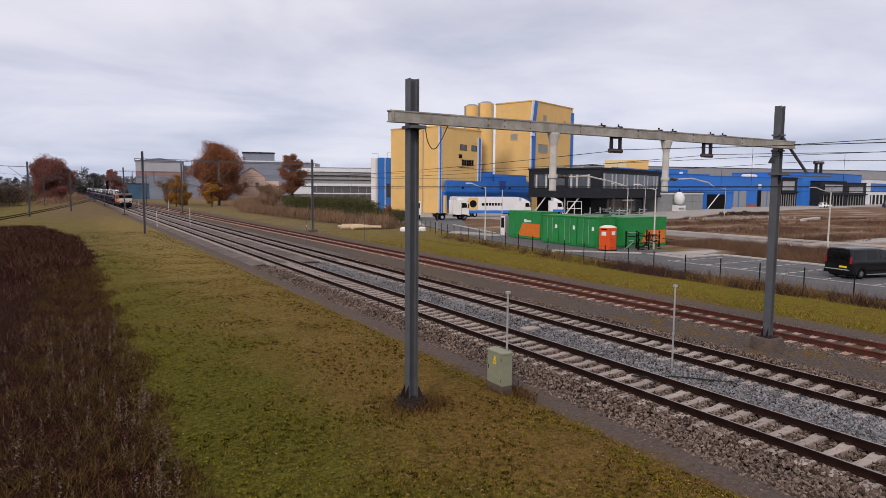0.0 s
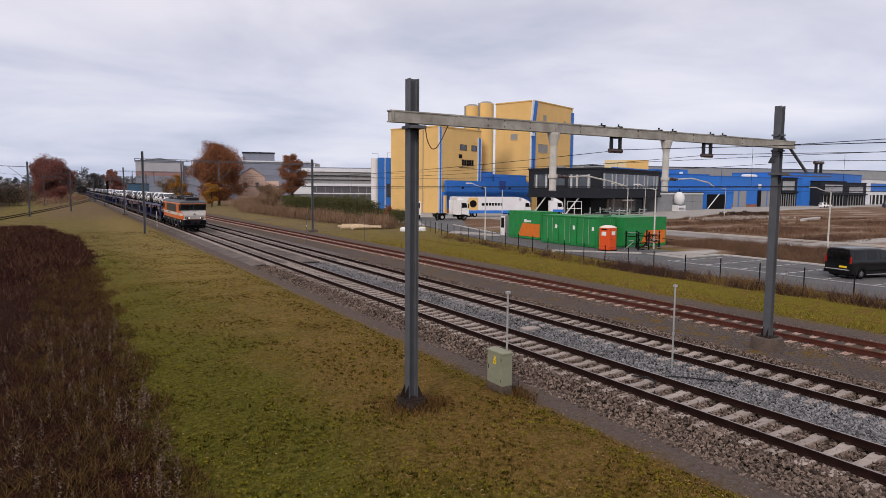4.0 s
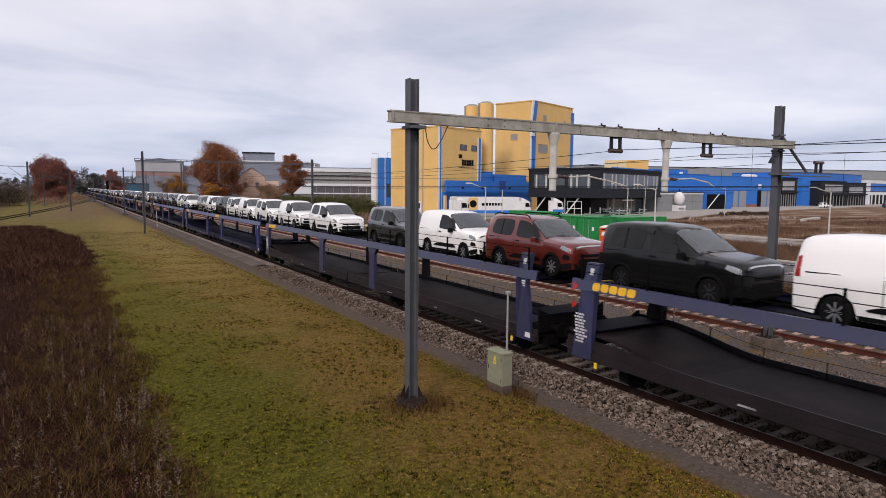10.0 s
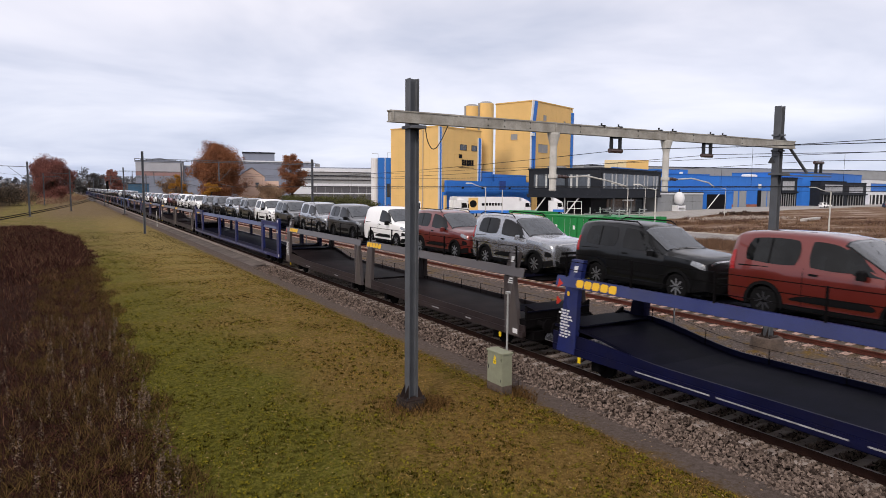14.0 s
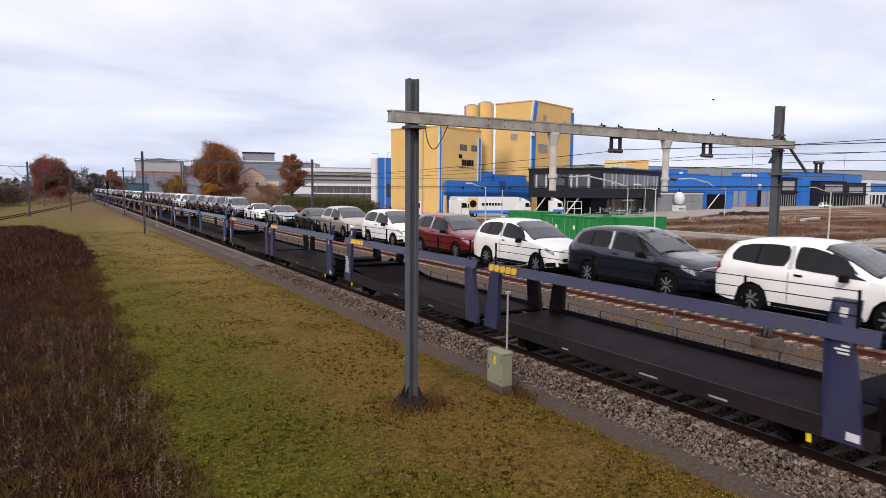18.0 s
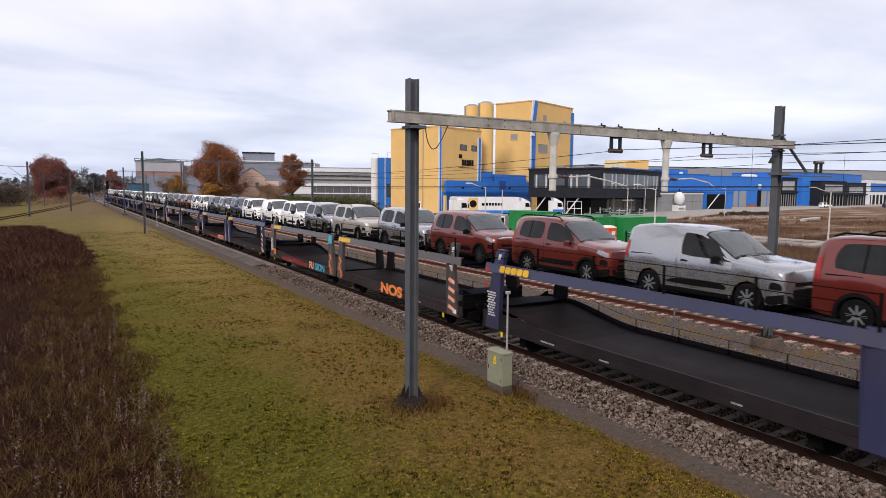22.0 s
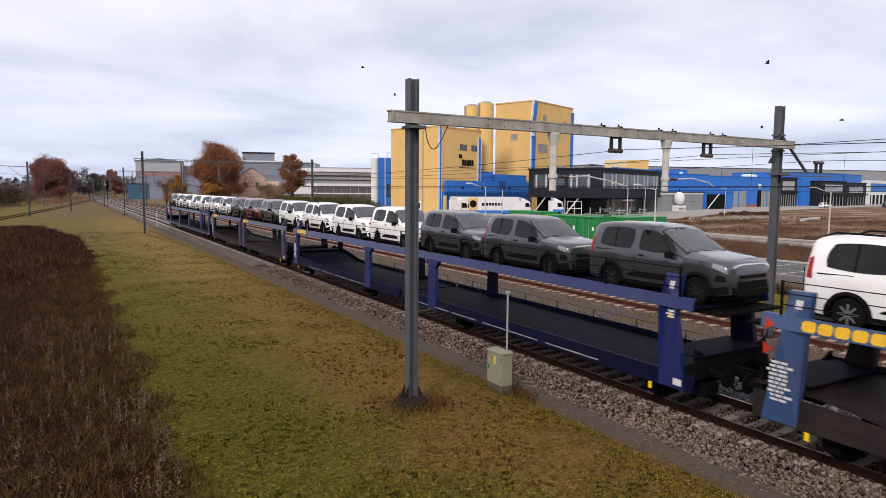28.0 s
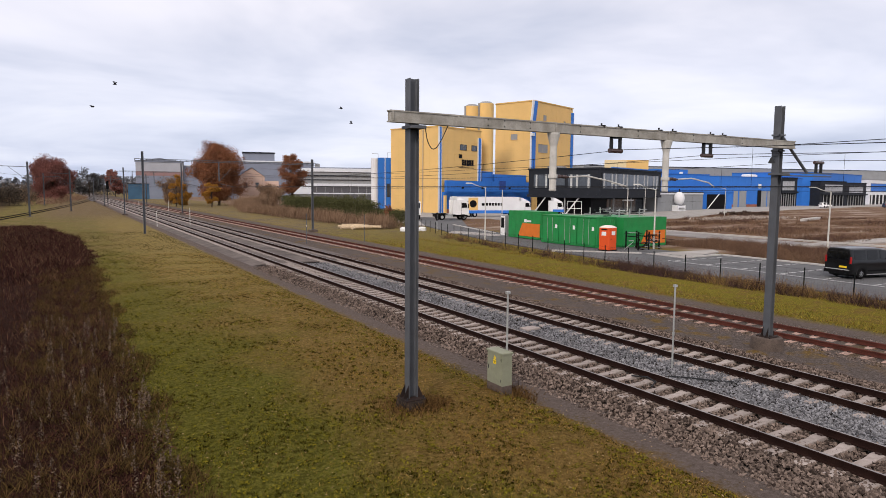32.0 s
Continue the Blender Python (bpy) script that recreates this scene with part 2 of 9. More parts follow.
    # drier grass in patches and towards the track
    worn = math_("ADD", math_("MULTIPLY", math_("SUBTRACT", big, 0.5), 2.6), math_("ADD", step(px, 3.4, 7.6), math_("MULTIPLY", step(sep.outputs[1], 14.0, 45.0), 0.35)))
    grass = mix(step(worn, 0.25, 0.95), green, dry)
    straw = ramp(gmix, [(0.30, (0.050, 0.033, 0.007)), (0.5, (0.200, 0.150, 0.050)), (0.70, (0.41, 0.315, 0.125))])
    grass = mix(math_("MULTIPLY", step(math_("ADD", sep.outputs[1], math_("MULTIPLY", math_("SUBTRACT", big, 0.5), 30.0)), 14.0, 42.0), math_("ADD", 0.20, math_("MULTIPLY", step(px, 2.5, 6.5), 0.55))), grass, straw)
    lush = ramp(gmix, [(0.30, (0.040, 0.034, 0.006)), (0.5, (0.140, 0.116, 0.017)), (0.70, (0.31, 0.245, 0.045))])
    # the heath's far corner is rounded off
    round_ = math_("MULTIPLY", math_("POWER", math_("MAXIMUM", math_("SUBTRACT", sep.outputs[1], 58.0), 0.0), 2.0), 0.0034)
    c = mix(step(math_("ADD", px, round_), 1.1, 2.0), heath, grass)
    far_left = step(sep.outputs[1], 100, 108)
    c = mix(far_left, c, mix(step(px, -14, -10), heath, grass))
    fork = math_("MULTIPLY", step(sep.outputs[1], 105, 140), math_("SUBTRACT", 1.0, step(sep.outputs[1], 380, 420)))
    c = mix(math_("MULTIPLY", fork, step(px, -6.0, -1.0)), c, mix(step(fine, 0.4, 0.65), dry, dirt))
    c = mix(step(math_("ADD", px, math_("MULTIPLY", math_("SUBTRACT", fine, 0.5), 1.2)), 10.15, 10.7), c, dirt)
    c = mix(step(px, 11.1, 11.5), c, stone)
    bare = mix(step(mid, 0.50, 0.62), stone, mix(step(big, 0.4, 0.6), dirt, dry))
    c = mix(step(px, 20.0, 20.6), c, bare)
    c = mix(step(px, 26.2, 26.8), c, dirt)
    c = mix(step(px, 27.2, 28.0), c, mix(step(mid, 0.46, 0.66), lush, dry))
    pale = ramp(gmix, [(0.30, (0.16, 0.115, 0.085)), (0.5, (0.27, 0.205, 0.16)), (0.7, (0.40, 0.32, 0.26))])
    stretch = n.new("ShaderNodeMapping"); stretch.inputs["Scale"].default_value = (0.05, 0.16, 0.1)
    l.new(co.outputs["Object"], stretch.inputs["Vector"])
    drift = n.new("ShaderNodeTexNoise"); drift.inputs["Scale"].default_value, drift.inputs["Detail"].default_value = 1.0, 7
    l.new(stretch.outputs[0], drift.inputs["Vector"])
    drab = ramp(gmix, [(0.30, (0.065, 0.050, 0.026)), (0.5, (0.175, 0.132, 0.070)), (0.70, (0.32, 0.25, 0.14))])
    verge = math_("MULTIPLY", math_("MULTIPLY", step(px, 27.6, 28.4), math_("SUBTRACT", 1.0, step(px, 60.0, 66.0))), math_("MULTIPLY", step(sep.outputs[1], 48.0, 90.0), 0.85))
    c = mix(verge, c, mix(step(mid, 0.42, 0.60), drab, mix(step(big, 0.4, 0.6), dirt, grass)))
    c = mix(math_("MULTIPLY", math_("SUBTRACT", 1.0, step(px, 9.6, 10.4)), math_("MULTIPLY", math_("MULTIPLY", step(sep.outputs[1], 45.0, 95.0), 0.55), step(math_("ADD", mid, math_("MULTIPLY", big, 0.6)), 0.62, 0.95))), c, drab)
    c = mix(step(px, 49.0, 52.0), c, mix(step(drift.outputs["Fac"], 0.50, 0.60), mix(step(mid, 0.5, 0.65), field, dry), pale))
    l.new(c, b.inputs["Base Color"])
    bp = n.new("ShaderNodeBump"); bp.inputs["Strength"].default_value, bp.inputs["Distance"].default_value = 0.9, 0.06
    l.new(gmix, bp.inputs["Height"]); l.new(bp.outputs[0], b.inputs["Normal"])
    ob = new("ground", soup("ground", V, F, m, True))
    tagged(ob, "autumn grass, bare earth and ballast beside railway tracks", "ground", kind="structure")


build_ground()

RUST = mat("rusted_rail", (0.020, 0.010, 0.008), 0.9, 0.1, 0.3, 3, 40, 0.2)
RUST_RED = mat("red_rusted_rail", (0.085, 0.026, 0.018), 0.9, 0.1, 0.3, 3, 40, 0.3)
POLISH = mat("polished_rail_head", (0.30, 0.27, 0.25), 0.35, 0.9, 0.15, 3, 60, 0.05)
CONC_SL = mat("sleeper_concrete", (0.34, 0.29, 0.262), 0.9, 0, 0.18, 4, 50, 0.3, dirt=0.55, dirt_scale=2.5, rand=0.14)
CONC_RED = mat("rust_stained_sleeper", (0.40, 0.265, 0.215), 0.9, 0, 0.25, 3, 50, 0.3, dirt=0.5, dirt_scale=2.0, rand=0.2)
CLIP = mat("rail_clip", (0.06, 0.04, 0.035), 0.7, 0.4)


def rail_profile(xc, z):
    pts = [(-0.065, -0.172), (0.065, -0.172), (0.065, -0.160), (0.012, -0.140), (0.010, -0.045), (0.036, -0.034), (0.036, -0.006), (0.028, 0.0),
           (-0.028, 0.0), (-0.036, -0.006), (-0.036, -0.034), (-0.010, -0.045), (-0.012, -0.140), (-0.065, -0.160)]
    return [(xc + a, z + b) for a, b in pts]


def sleeper_mesh(name, material):
    mb = MB()
    rings = []
    # twin-hollow monoblock: thick under the rails, lower in the middle
    for x, w, h in ((-1.26, 0.115, -0.205), (-1.24, 0.125, -0.180), (-0.55, 0.125, -0.172), (-0.30, 0.105, -0.205), (0.30, 0.105, -0.205),
                    (0.55, 0.125, -0.172), (1.24, 0.125, -0.180), (1.26, 0.115, -0.205)):
        rings.append([(x, -w - 0.015, -0.36), (x, w + 0.015, -0.36), (x, w, h - 0.01), (x, w - 0.015, h), (x, -w + 0.015, h), (x, -w, h - 0.01)])
    mb.loft(rings)
    return mb.mesh(name, material)


def build_track(name, centre, rail_m, head_m, sl_m, y0, y1, label, near, phase=0.0, dz=0.0, step=0.6):
    tr = thing(name, label, "railway track", kind="structure")
    bend = [y0 + (y1 - y0) * k / 40 for k in range(41)] if centre(400) != centre(10) else [y0, y1]
    for s in (-0.752, 0.752):
        mb = MB()
        mb.loft([[(px, y, pz) for px, pz in rail_profile(centre(y) + s, dz)] for y in bend])
        rl = part("rail", mb, rail_m, tr)
        hd = MB()
        hd.loft([[(centre(y) + s - 0.024, y, dz + 0.0005), (centre(y) + s + 0.024, y, dz + 0.0005), (centre(y) + s + 0.024, y, dz + 0.003), (centre(y) + s - 0.024, y, dz + 0.003)] for y in bend])
        part("running_surface", hd, head_m, rl, "worn bright rail head")
    me = sleeper_mesh("sleeper", sl_m)
    clip = MB()
    for s in (-0.752, 0.752):
        for q in (-0.10, 0.10):
            clip.box(s + q - 0.035, s + q + 0.035, -0.05, 0.05, -0.178, -0.145)
    cme = clip.mesh("rail_clip", CLIP)
    far_v, far_f = [], []
    base = [v.co[:] for v in me.vertices]
    polys = [tuple(p.vertices) for p in me.polygons]
    k = 0
    y = y0 + phase
    while y < min(y1, 330):
        xc = centre(y)
        if near[0] <= y <= near[1]:
            ob = new("sleeper", me); ob.parent = tr; ob.location = (xc, y, dz)
            if y < 24:
                c = new("rail_clip", cme); c.parent = ob
        else:
            o = len(far_v)
            far_v.extend((a + xc, b + y, c + dz) for a, b, c in base)
            far_f.extend(tuple(i + o for i in p) for p in polys)
        y += step
    mb = MB(); mb.v, mb.f = far_v, far_f
    fm = bpy.data.meshes.new("far_sleepers"); fm.from_pydata(far_v, [], far_f); fm.materials.append(sl_m)
    tagged(part("far_sleepers", fm, None, tr), kind="stuff")
    return tr


build_track("track_1", lambda y: X1, RUST, POLISH, CONC_SL, -60, 900, "main line track with rusty rails on pale concrete sleepers", (4, 60), 0.363)
build_track("track_2", lambda y: X2, RUST, POLISH, CONC_SL, -60, 900, "second main line track on pale concrete sleepers", (4, 60), -0.004)
build_track("track_3", x3, RUST_RED, RUST_RED, CONC_RED, -60, 330, "disused siding with red rusted rails", (4, 60), 0.2, -0.12, 0.66)


def branch_x(y):
    return 13.5 - 22.5 * max(0.0, (400 - y) / 280) ** 1.75


def build_branch():
    tr = thing("branch_track", "single branch line curving away across the grass", "railway track", kind="structure")
    ys = [118 + 6 * k for k in range(48)]
    bed = MB()
    bed.loft([[(branch_x(y) - 2.2, y, -0.1), (branch_x(y) + 2.2, y, -0.1), (branch_x(y) + 1.5, y, -0.02), (branch_x(y) - 1.5, y, -0.02)] for y in ys])
    ys2 = [-60, -20, 20, 60, 90, 118]
    part("ballast_bed", bed, mat("branch_ballast", (0.09, 0.08, 0.075), 0.95, 0, 0.4, 2, 14, 0.6), tr)
    for s in (-0.752, 0.752):
        mb = MB()
        mb.loft([[(px, y, pz + 0.16) for px, pz in rail_profile(branch_x(y) + s, 0)] for y in ys])
        part("rail", mb, RUST, tr)


build_branch()


def stones_mesh(name, count, area, material, size=(0.025, 0.05), zf=None, keep=None):
    """Broken stones: small skewed hulls, scattered."""
    r = RNG
    base = np.array([(1, 0, 0), (-1, 0, 0), (0, 1, 0), (0, -1, 0), (0, 0, 1), (0, 0, -1)], float)
    fac = np.array([(0, 2, 4), (2, 1, 4), (1, 3, 4), (3, 0, 4), (2, 0, 5), (1, 2, 5), (3, 1, 5), (0, 3, 5)])
    x = r.uniform(area[0], area[1], count)
    # denser near the camera
    y = area[2] + (area[3] - area[2]) * r.uniform(0, 1, count) ** 1.8
    z = zf(x, y)
    ok = keep(x, y) if keep else np.ones(count, bool)
    x, y, z = x[ok], y[ok], z[ok]
    k = len(x)
    sc = r.uniform(size[0], size[1], (k, 1, 1)) * r.uniform(0.6, 1.25, (k, 1, 3))
    v = base[None] * sc + r.normal(0, 0.25, (k, 6, 3)) * sc
    a, b2 = r.uniform(0, 6.28, k), r.uniform(0, 6.28, k)
    ca, sa, cb, sb = np.cos(a), np.sin(a), np.cos(b2), np.sin(b2)
    rz = np.zeros((k, 3, 3)); rz[:, 0, 0], rz[:, 0, 1], rz[:, 1, 0], rz[:, 1, 1], rz[:, 2, 2] = ca, -sa, sa, ca, 1
    rx = np.zeros((k, 3, 3)); rx[:, 1, 1], rx[:, 1, 2], rx[:, 2, 1], rx[:, 2, 2], rx[:, 0, 0] = cb, -sb, sb, cb, 1
    v = np.einsum("kij,knj->kni", np.einsum("kij,kjl->kil", rz, rx), v)
    v += np.stack([x, y, z], 1)[:, None]
    f = (np.arange(k) * 6)[:, None, None] + fac[None]
    return soup(name, v.reshape(-1, 3), f.reshape(-1, 3), material)


def ballast_z(x, y):
    z = np.full_like(x, -0.222)
    for xc in (X1, X2):
        # swept low between the rails, heaped over the sleeper ends
        z = z - 0.045 * (np.abs(x - xc) < 0.74) + 0.012 * ((np.abs(x - xc) > 0.95) & (np.abs(x - xc) < 1.35))
    sh = np.clip((12.35 - x) / 1.2, 0, 1)
    z = z - 0.14 * sh
    mid = np.exp(-((x - 15.74) / 0.5) ** 2) * -0.03
    z = z + mid
    out = np.clip((x - 19.2) / 1.0, 0, 1)
    z = z - 0.08 * out
    s3 = np.exp(-((x - 24.2) / 1.2) ** 2)
    z = z - 0.03 * (x > 20.2) + s3 * 0.0
    return z + RNG.normal(0.004, 0.019, x.shape)


def build_ballast():
    bed = MB()
    bed.loft([[(11.2, y, -0.42), (20.6, y, -0.42), (20.4, y, -0.33), (19.3, y, -0.262), (12.4, y, -0.262), (11.2, y, -0.37)] for y in (-60, 46)])
    bed.loft([[(11.2, y, -0.42), (20.6, y, -0.42), (20.4, y, -0.32), (19.3, y, -0.200), (12.4, y, -0.200), (11.2, y, -0.36)] for y in (-60.5, -60.1)])
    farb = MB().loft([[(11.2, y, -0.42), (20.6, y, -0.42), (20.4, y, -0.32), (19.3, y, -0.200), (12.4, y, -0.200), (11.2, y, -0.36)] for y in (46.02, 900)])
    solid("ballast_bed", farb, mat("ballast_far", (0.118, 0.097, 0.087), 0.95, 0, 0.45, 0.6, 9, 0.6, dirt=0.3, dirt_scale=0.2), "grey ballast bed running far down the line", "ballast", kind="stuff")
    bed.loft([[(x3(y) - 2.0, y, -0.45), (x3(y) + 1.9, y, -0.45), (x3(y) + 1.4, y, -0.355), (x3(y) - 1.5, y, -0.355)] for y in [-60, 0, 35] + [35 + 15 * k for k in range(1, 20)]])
    # bed coloured nearly black: the shade in the gaps between the loose stones
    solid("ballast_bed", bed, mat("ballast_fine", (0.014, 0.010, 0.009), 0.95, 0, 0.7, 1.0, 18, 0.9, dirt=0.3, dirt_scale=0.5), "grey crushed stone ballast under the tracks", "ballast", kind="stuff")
    brown = leafy("brown_grey_stone", (0.028, 0.020, 0.017), (0.255, 0.196, 0.163), 0.95)
    grey = leafy("blue_grey_stone", (0.070, 0.070, 0.075), (0.285, 0.285, 0.297), 0.95)
    no_sl = lambda x, y: np.ones(len(x), bool)
    m1 = stones_mesh("ballast_stones", 52000, (11.25, 15.0, 3.5, 45), brown, (0.026, 0.050), ballast_z, no_sl)
    m2 = stones_mesh("ballast_stones", 34000, (14.55, 17.0, 4, 45), grey, (0.024, 0.046), ballast_z, no_sl)
    m3 = stones_mesh("ballast_stones", 38000, (16.9, 20.4, 5, 50), brown, (0.024, 0.048), ballast_z, no_sl)
    z3 = lambda x, y: np.where(np.abs(x - 24.2) < 0.74, -0.375, -0.34) + RNG.normal(0, 0.014, x.shape)
    m4 = stones_mesh("ballast_stones", 22000, (22.3, 26.2, 7, 50), brown, (0.025, 0.05), z3)
    for m, w in ((m1, "brown-grey crushed ballast stones along the near track"), (m2, "fresh blue-grey ballast stones between the two main tracks"),
                 (m3, "brown-grey ballast stones around the second track"), (m4, "weathered ballast stones around the siding")):
        tagged(new("ballast_stones", m), w, "ballast", kind="stuff")


build_ballast()

# ================= overhead line =================
GALV = mat("grey_steel_paint", (0.098, 0.106, 0.118), 0.55, 0.25, 0.15, 2.5, 60, 0.08, dirt=0.25, dirt_scale=1.5)
BEAMC = mat("weathered_beam_paint", (0.34, 0.325, 0.29), 0.85, 0, 0.2, 2.5, 40, 0.2, dirt=0.9, dirt_scale=2.2, dirt_color=(0.16, 0.15, 0.12))
POSTW = mat("pale_hanger_paint", (0.55, 0.54, 0.50), 0.75, 0, 0.10, 3, 40, 0.1, dirt=0.4, dirt_scale=2.5)
DARKST = mat("dark_steel", (0.035, 0.037, 0.040), 0.6, 0.3, 0.2, 4, 60, 0.05)
BASEP = mat("rust_stained_base_steel", (0.030, 0.023, 0.021), 0.75, 0.2, 0.3, 4, 50, 0.1, dirt=0.5, dirt_scale=3, dirt_color=(0.05, 0.025, 0.018))
CONC = mat("old_concrete", (0.105, 0.080, 0.066), 0.95, 0, 0.35, 3, 30, 0.5, dirt=0.6, dirt_scale=2.0, dirt_color=(0.03, 0.023, 0.018))
WIRE = mat("wire_copper", (0.03, 0.03, 0.032), 0.6, 0.5)
PORC = mat("brown_insulator", (0.06, 0.035, 0.03), 0.25)
YP = 13.31


def h_column(h, w=0.24, tf=0.017, tw=0.010):
    """H section standing at the origin, flanges facing across the track, fillets at the web."""
    a, r = w / 2, 0.02
    poly = [(-a, -a), (-a + tf, -a), (-a + tf, -tw / 2 - r), (-a + tf + r, -tw / 2), (a - tf - r, -tw / 2), (a - tf, -tw / 2 - r), (a - tf, -a), (a, -a),
            (a, a), (a - tf, a), (a - tf, tw / 2 + r), (a - tf - r, tw / 2), (-a + tf + r, tw / 2), (-a + tf, tw / 2 + r), (-a + tf, a), (-a, a)]
    return MB().prism(poly, 2, 0, h)


def mast(x, y, z0, z1, label, found_h, found_r, concrete, w=0.24, name="portal_mast"):
    t = thing(name, label, "mast", pose(x, y, z0))
    part("column", h_column(z1 - z0, w), GALV, t)
    part("base_plate", MB().bbox(-0.27, 0.27, -0.27, 0.27, -0.035, 0.0, 0.01), BASEP, t)
    for sx in (-1, 1):
        for g0 in (-0.1, 0.085):
            part("gusset", MB().prism([(sx * w / 2, 0.0), (sx * (w / 2 + 0.14), 0.0), (sx * (w / 2 + 0.14), 0.03), (sx * w / 2, 0.32)], 1, g0, g0 + 0.015), BASEP, t)
        for sy in (-1, 1):
            part("anchor_bolt", MB().tube((sx * 0.22, sy * 0.22, 0), (sx * 0.22, sy * 0.22, 0.06), 0.016, n=6), DARKST, t)
    f = thing("mast_foundation", "weathered round concrete foundation under the mast", "foundation", pose(x, y, z0 - 0.036))
    n = 20
    rings = []
    for r, z in ((found_r * 1.12, -found_h - 0.2), (found_r * 1.05, -found_h * 0.5), (found_r * 0.96, -0.03), (found_r * 0.92, 0.0)):
        rings.append([(r * math.cos(6.2832 * i / n), r * math.sin(6.2832 * i / n), z) for i in range(n)])
    part("block", MB().loft(rings), concrete, f)
    return t


m1 = mast(7.08, YP, 0.25, 7.80, "grey steel H-section portal mast bolted to concrete", 0.26, 0.36, mat("dark_concrete", (0.030, 0.023, 0.019), 0.95, 0, 0.4, 3, 30, 0.5))
m2 = mast(21.50, YP, 0.14, 8.22, "grey steel H-section portal mast on a tall concrete block", 0.62, 0.53, CONC)
for z in (6.62, 7.70 - 0.55):
    part("clamp", MB().box(-0.17, 0.17, -0.15, -0.125, z - 0.10, z - 0.04).box(-0.17, 0.17, 0.125, 0.15, z - 0.10, z - 0.04).box(-0.17, -0.135, -0.15, 0.15, z - 0.10, z - 0.04).box(0.135, 0.17, -0.15, 0.15, z - 0.10, z - 0.04), GALV, m2)
part("clamp", MB().bbox(-0.20, 0.20, -0.34, 0.15, 6.40, 6.47, 0.01), GALV, m1)
part("clamp", MB().bbox(-0.22, 0.22, -0.36, 0.18, 5.70, 5.78, 0.01), GALV, m2)


def i_beam(x0, x1, y, ztop, h=0.26, w=0.18):
    mb = MB()
    a = w / 2
    prof = [(-a, 0), (a, 0), (a, -0.03), (0.03, -0.05), (0.03, -h + 0.05), (a, -h + 0.03), (a, -h), (-a, -h), (-a, -h + 0.03), (-0.03, -h + 0.05), (-0.03, -0.05), (-a, -0.03)]
    mb.loft([[(x, y + p, ztop + q) for p, q in prof] for x in (x0, x1)])
    return mb


def build_beam():
    t = thing("portal_beam", "weathered pale beam spanning the tracks between two masts", "beam", pose(0, YP - 0.25, 7.02))
    mb = MB()
    mb.box(6.35, 22.0, -0.09, 0.09, -0.265, -0.235)
    mb.box(6.35, 22.0, -0.09, 0.09, -0.03, 0.0)
    mb.box(6.37, 21.98, -0.075, 0.075, -0.235, -0.03)
    part("girder", mb, BEAMC, t)
    for x in (6.42, 8.15, 11.15, 15.5, 20.9):
        part("stiffener", MB().box(x - 0.02, x + 0.02, -0.10, -0.076, -0.24, -0.025), BEAMC, t)
    for x, lab in ((12.85, 0), (13.5, 0), (15.15, 0), (15.75, 0), (17.5, 0), (18.1, 0)):
        part("clip_plate", MB().bbox(x - 0.05, x + 0.05, -0.12, 0.12, 0.001, 0.03, 0.008).box(x - 0.012, x + 0.012, -0.02, 0.02, 0.03, 0.09), DARKST, t)
    for x in (9.0, 9.5, 10.3, 12.0, 14.2, 16.6, 19.0):
        part("bolt", MB().tube((x, -0.092, -0.06), (x, -0.075, -0.06), 0.016, n=6).tube((x, -0.092, -0.20), (x, -0.075, -0.20), 0.016, n=6), DARKST, t)
    # loose earth cable hanging at the mast
    pts = [(7.25 + 0.62 * k / 10, -0.05, -0.28 - 0.55 * math.sin(math.pi * (k / 10) ** 0.7)) for k in range(11)]
    part("earth_cable", MB().pipe(pts, 0.011), DARKST, t)
    # hanging tube posts with tapered heads, carrying steady arms
    for xp, xt in ((11.15, X1), (15.5, X2)):
        h = thing("hanger_post", "pale tubular post hanging from the portal beam", "hanger post", pose(xp, YP - 0.25, 6.755), group="hanger posts")
        rings = []
        for r, z in ((0.17, 0.0), (0.17, -0.04), (0.10, -0.32), (0.095, -0.36), (0.095, -1.50), (0.07, -1.52)):
            rings.append([(r * math.cos(6.2832 * i / 14), r * math.sin(6.2832 * i / 14), z) for i in range(14)])
        mb = MB().loft(rings); mb.smooth = False
        part("tube", mb, POSTW, h)
        part("collar", MB().tube((0, 0, -1.18), (0, 0, -1.08), 0.125, n=14), POSTW, h)
        part("insulator", MB().tube((0.10, 0, -1.13), (0.26, 0, -1.13), 0.05, n=10).tube((0.30, 0, -1.13), (0.46, 0, -1.14), 0.05, n=10).tube((0.1, 0, -1.13), (0.55, 0, -1.14), 0.025), PORC, h)
        part("steady_arm", MB().pipe([(0.5, 0, -1.14), (1.2, 0, -1.10), (2.0, 0, -1.22), (xt - xp + 0.1, 0, -1.36)], 0.022), POSTW, h)
        b = thing("wire_yoke", "black steel yoke holding the catenary wire", "wire bracket", pose(xt - 0.35, YP - 0.25, 6.755), group="wire yokes")
        part("yoke_frame", MB().box(-0.19, -0.145, -0.05, 0.05, -0.36, 0.0).box(0.145, 0.19, -0.05, 0.05, -0.36, 0.0).box(-0.19, 0.19, -0.05, 0.05, -0.04, 0.0), DARKST, b)
        part("roller", MB().tube((-0.24, 0, -0.38), (0.24, 0, -0.38), 0.065, n=10), PORC, b)


build_beam()


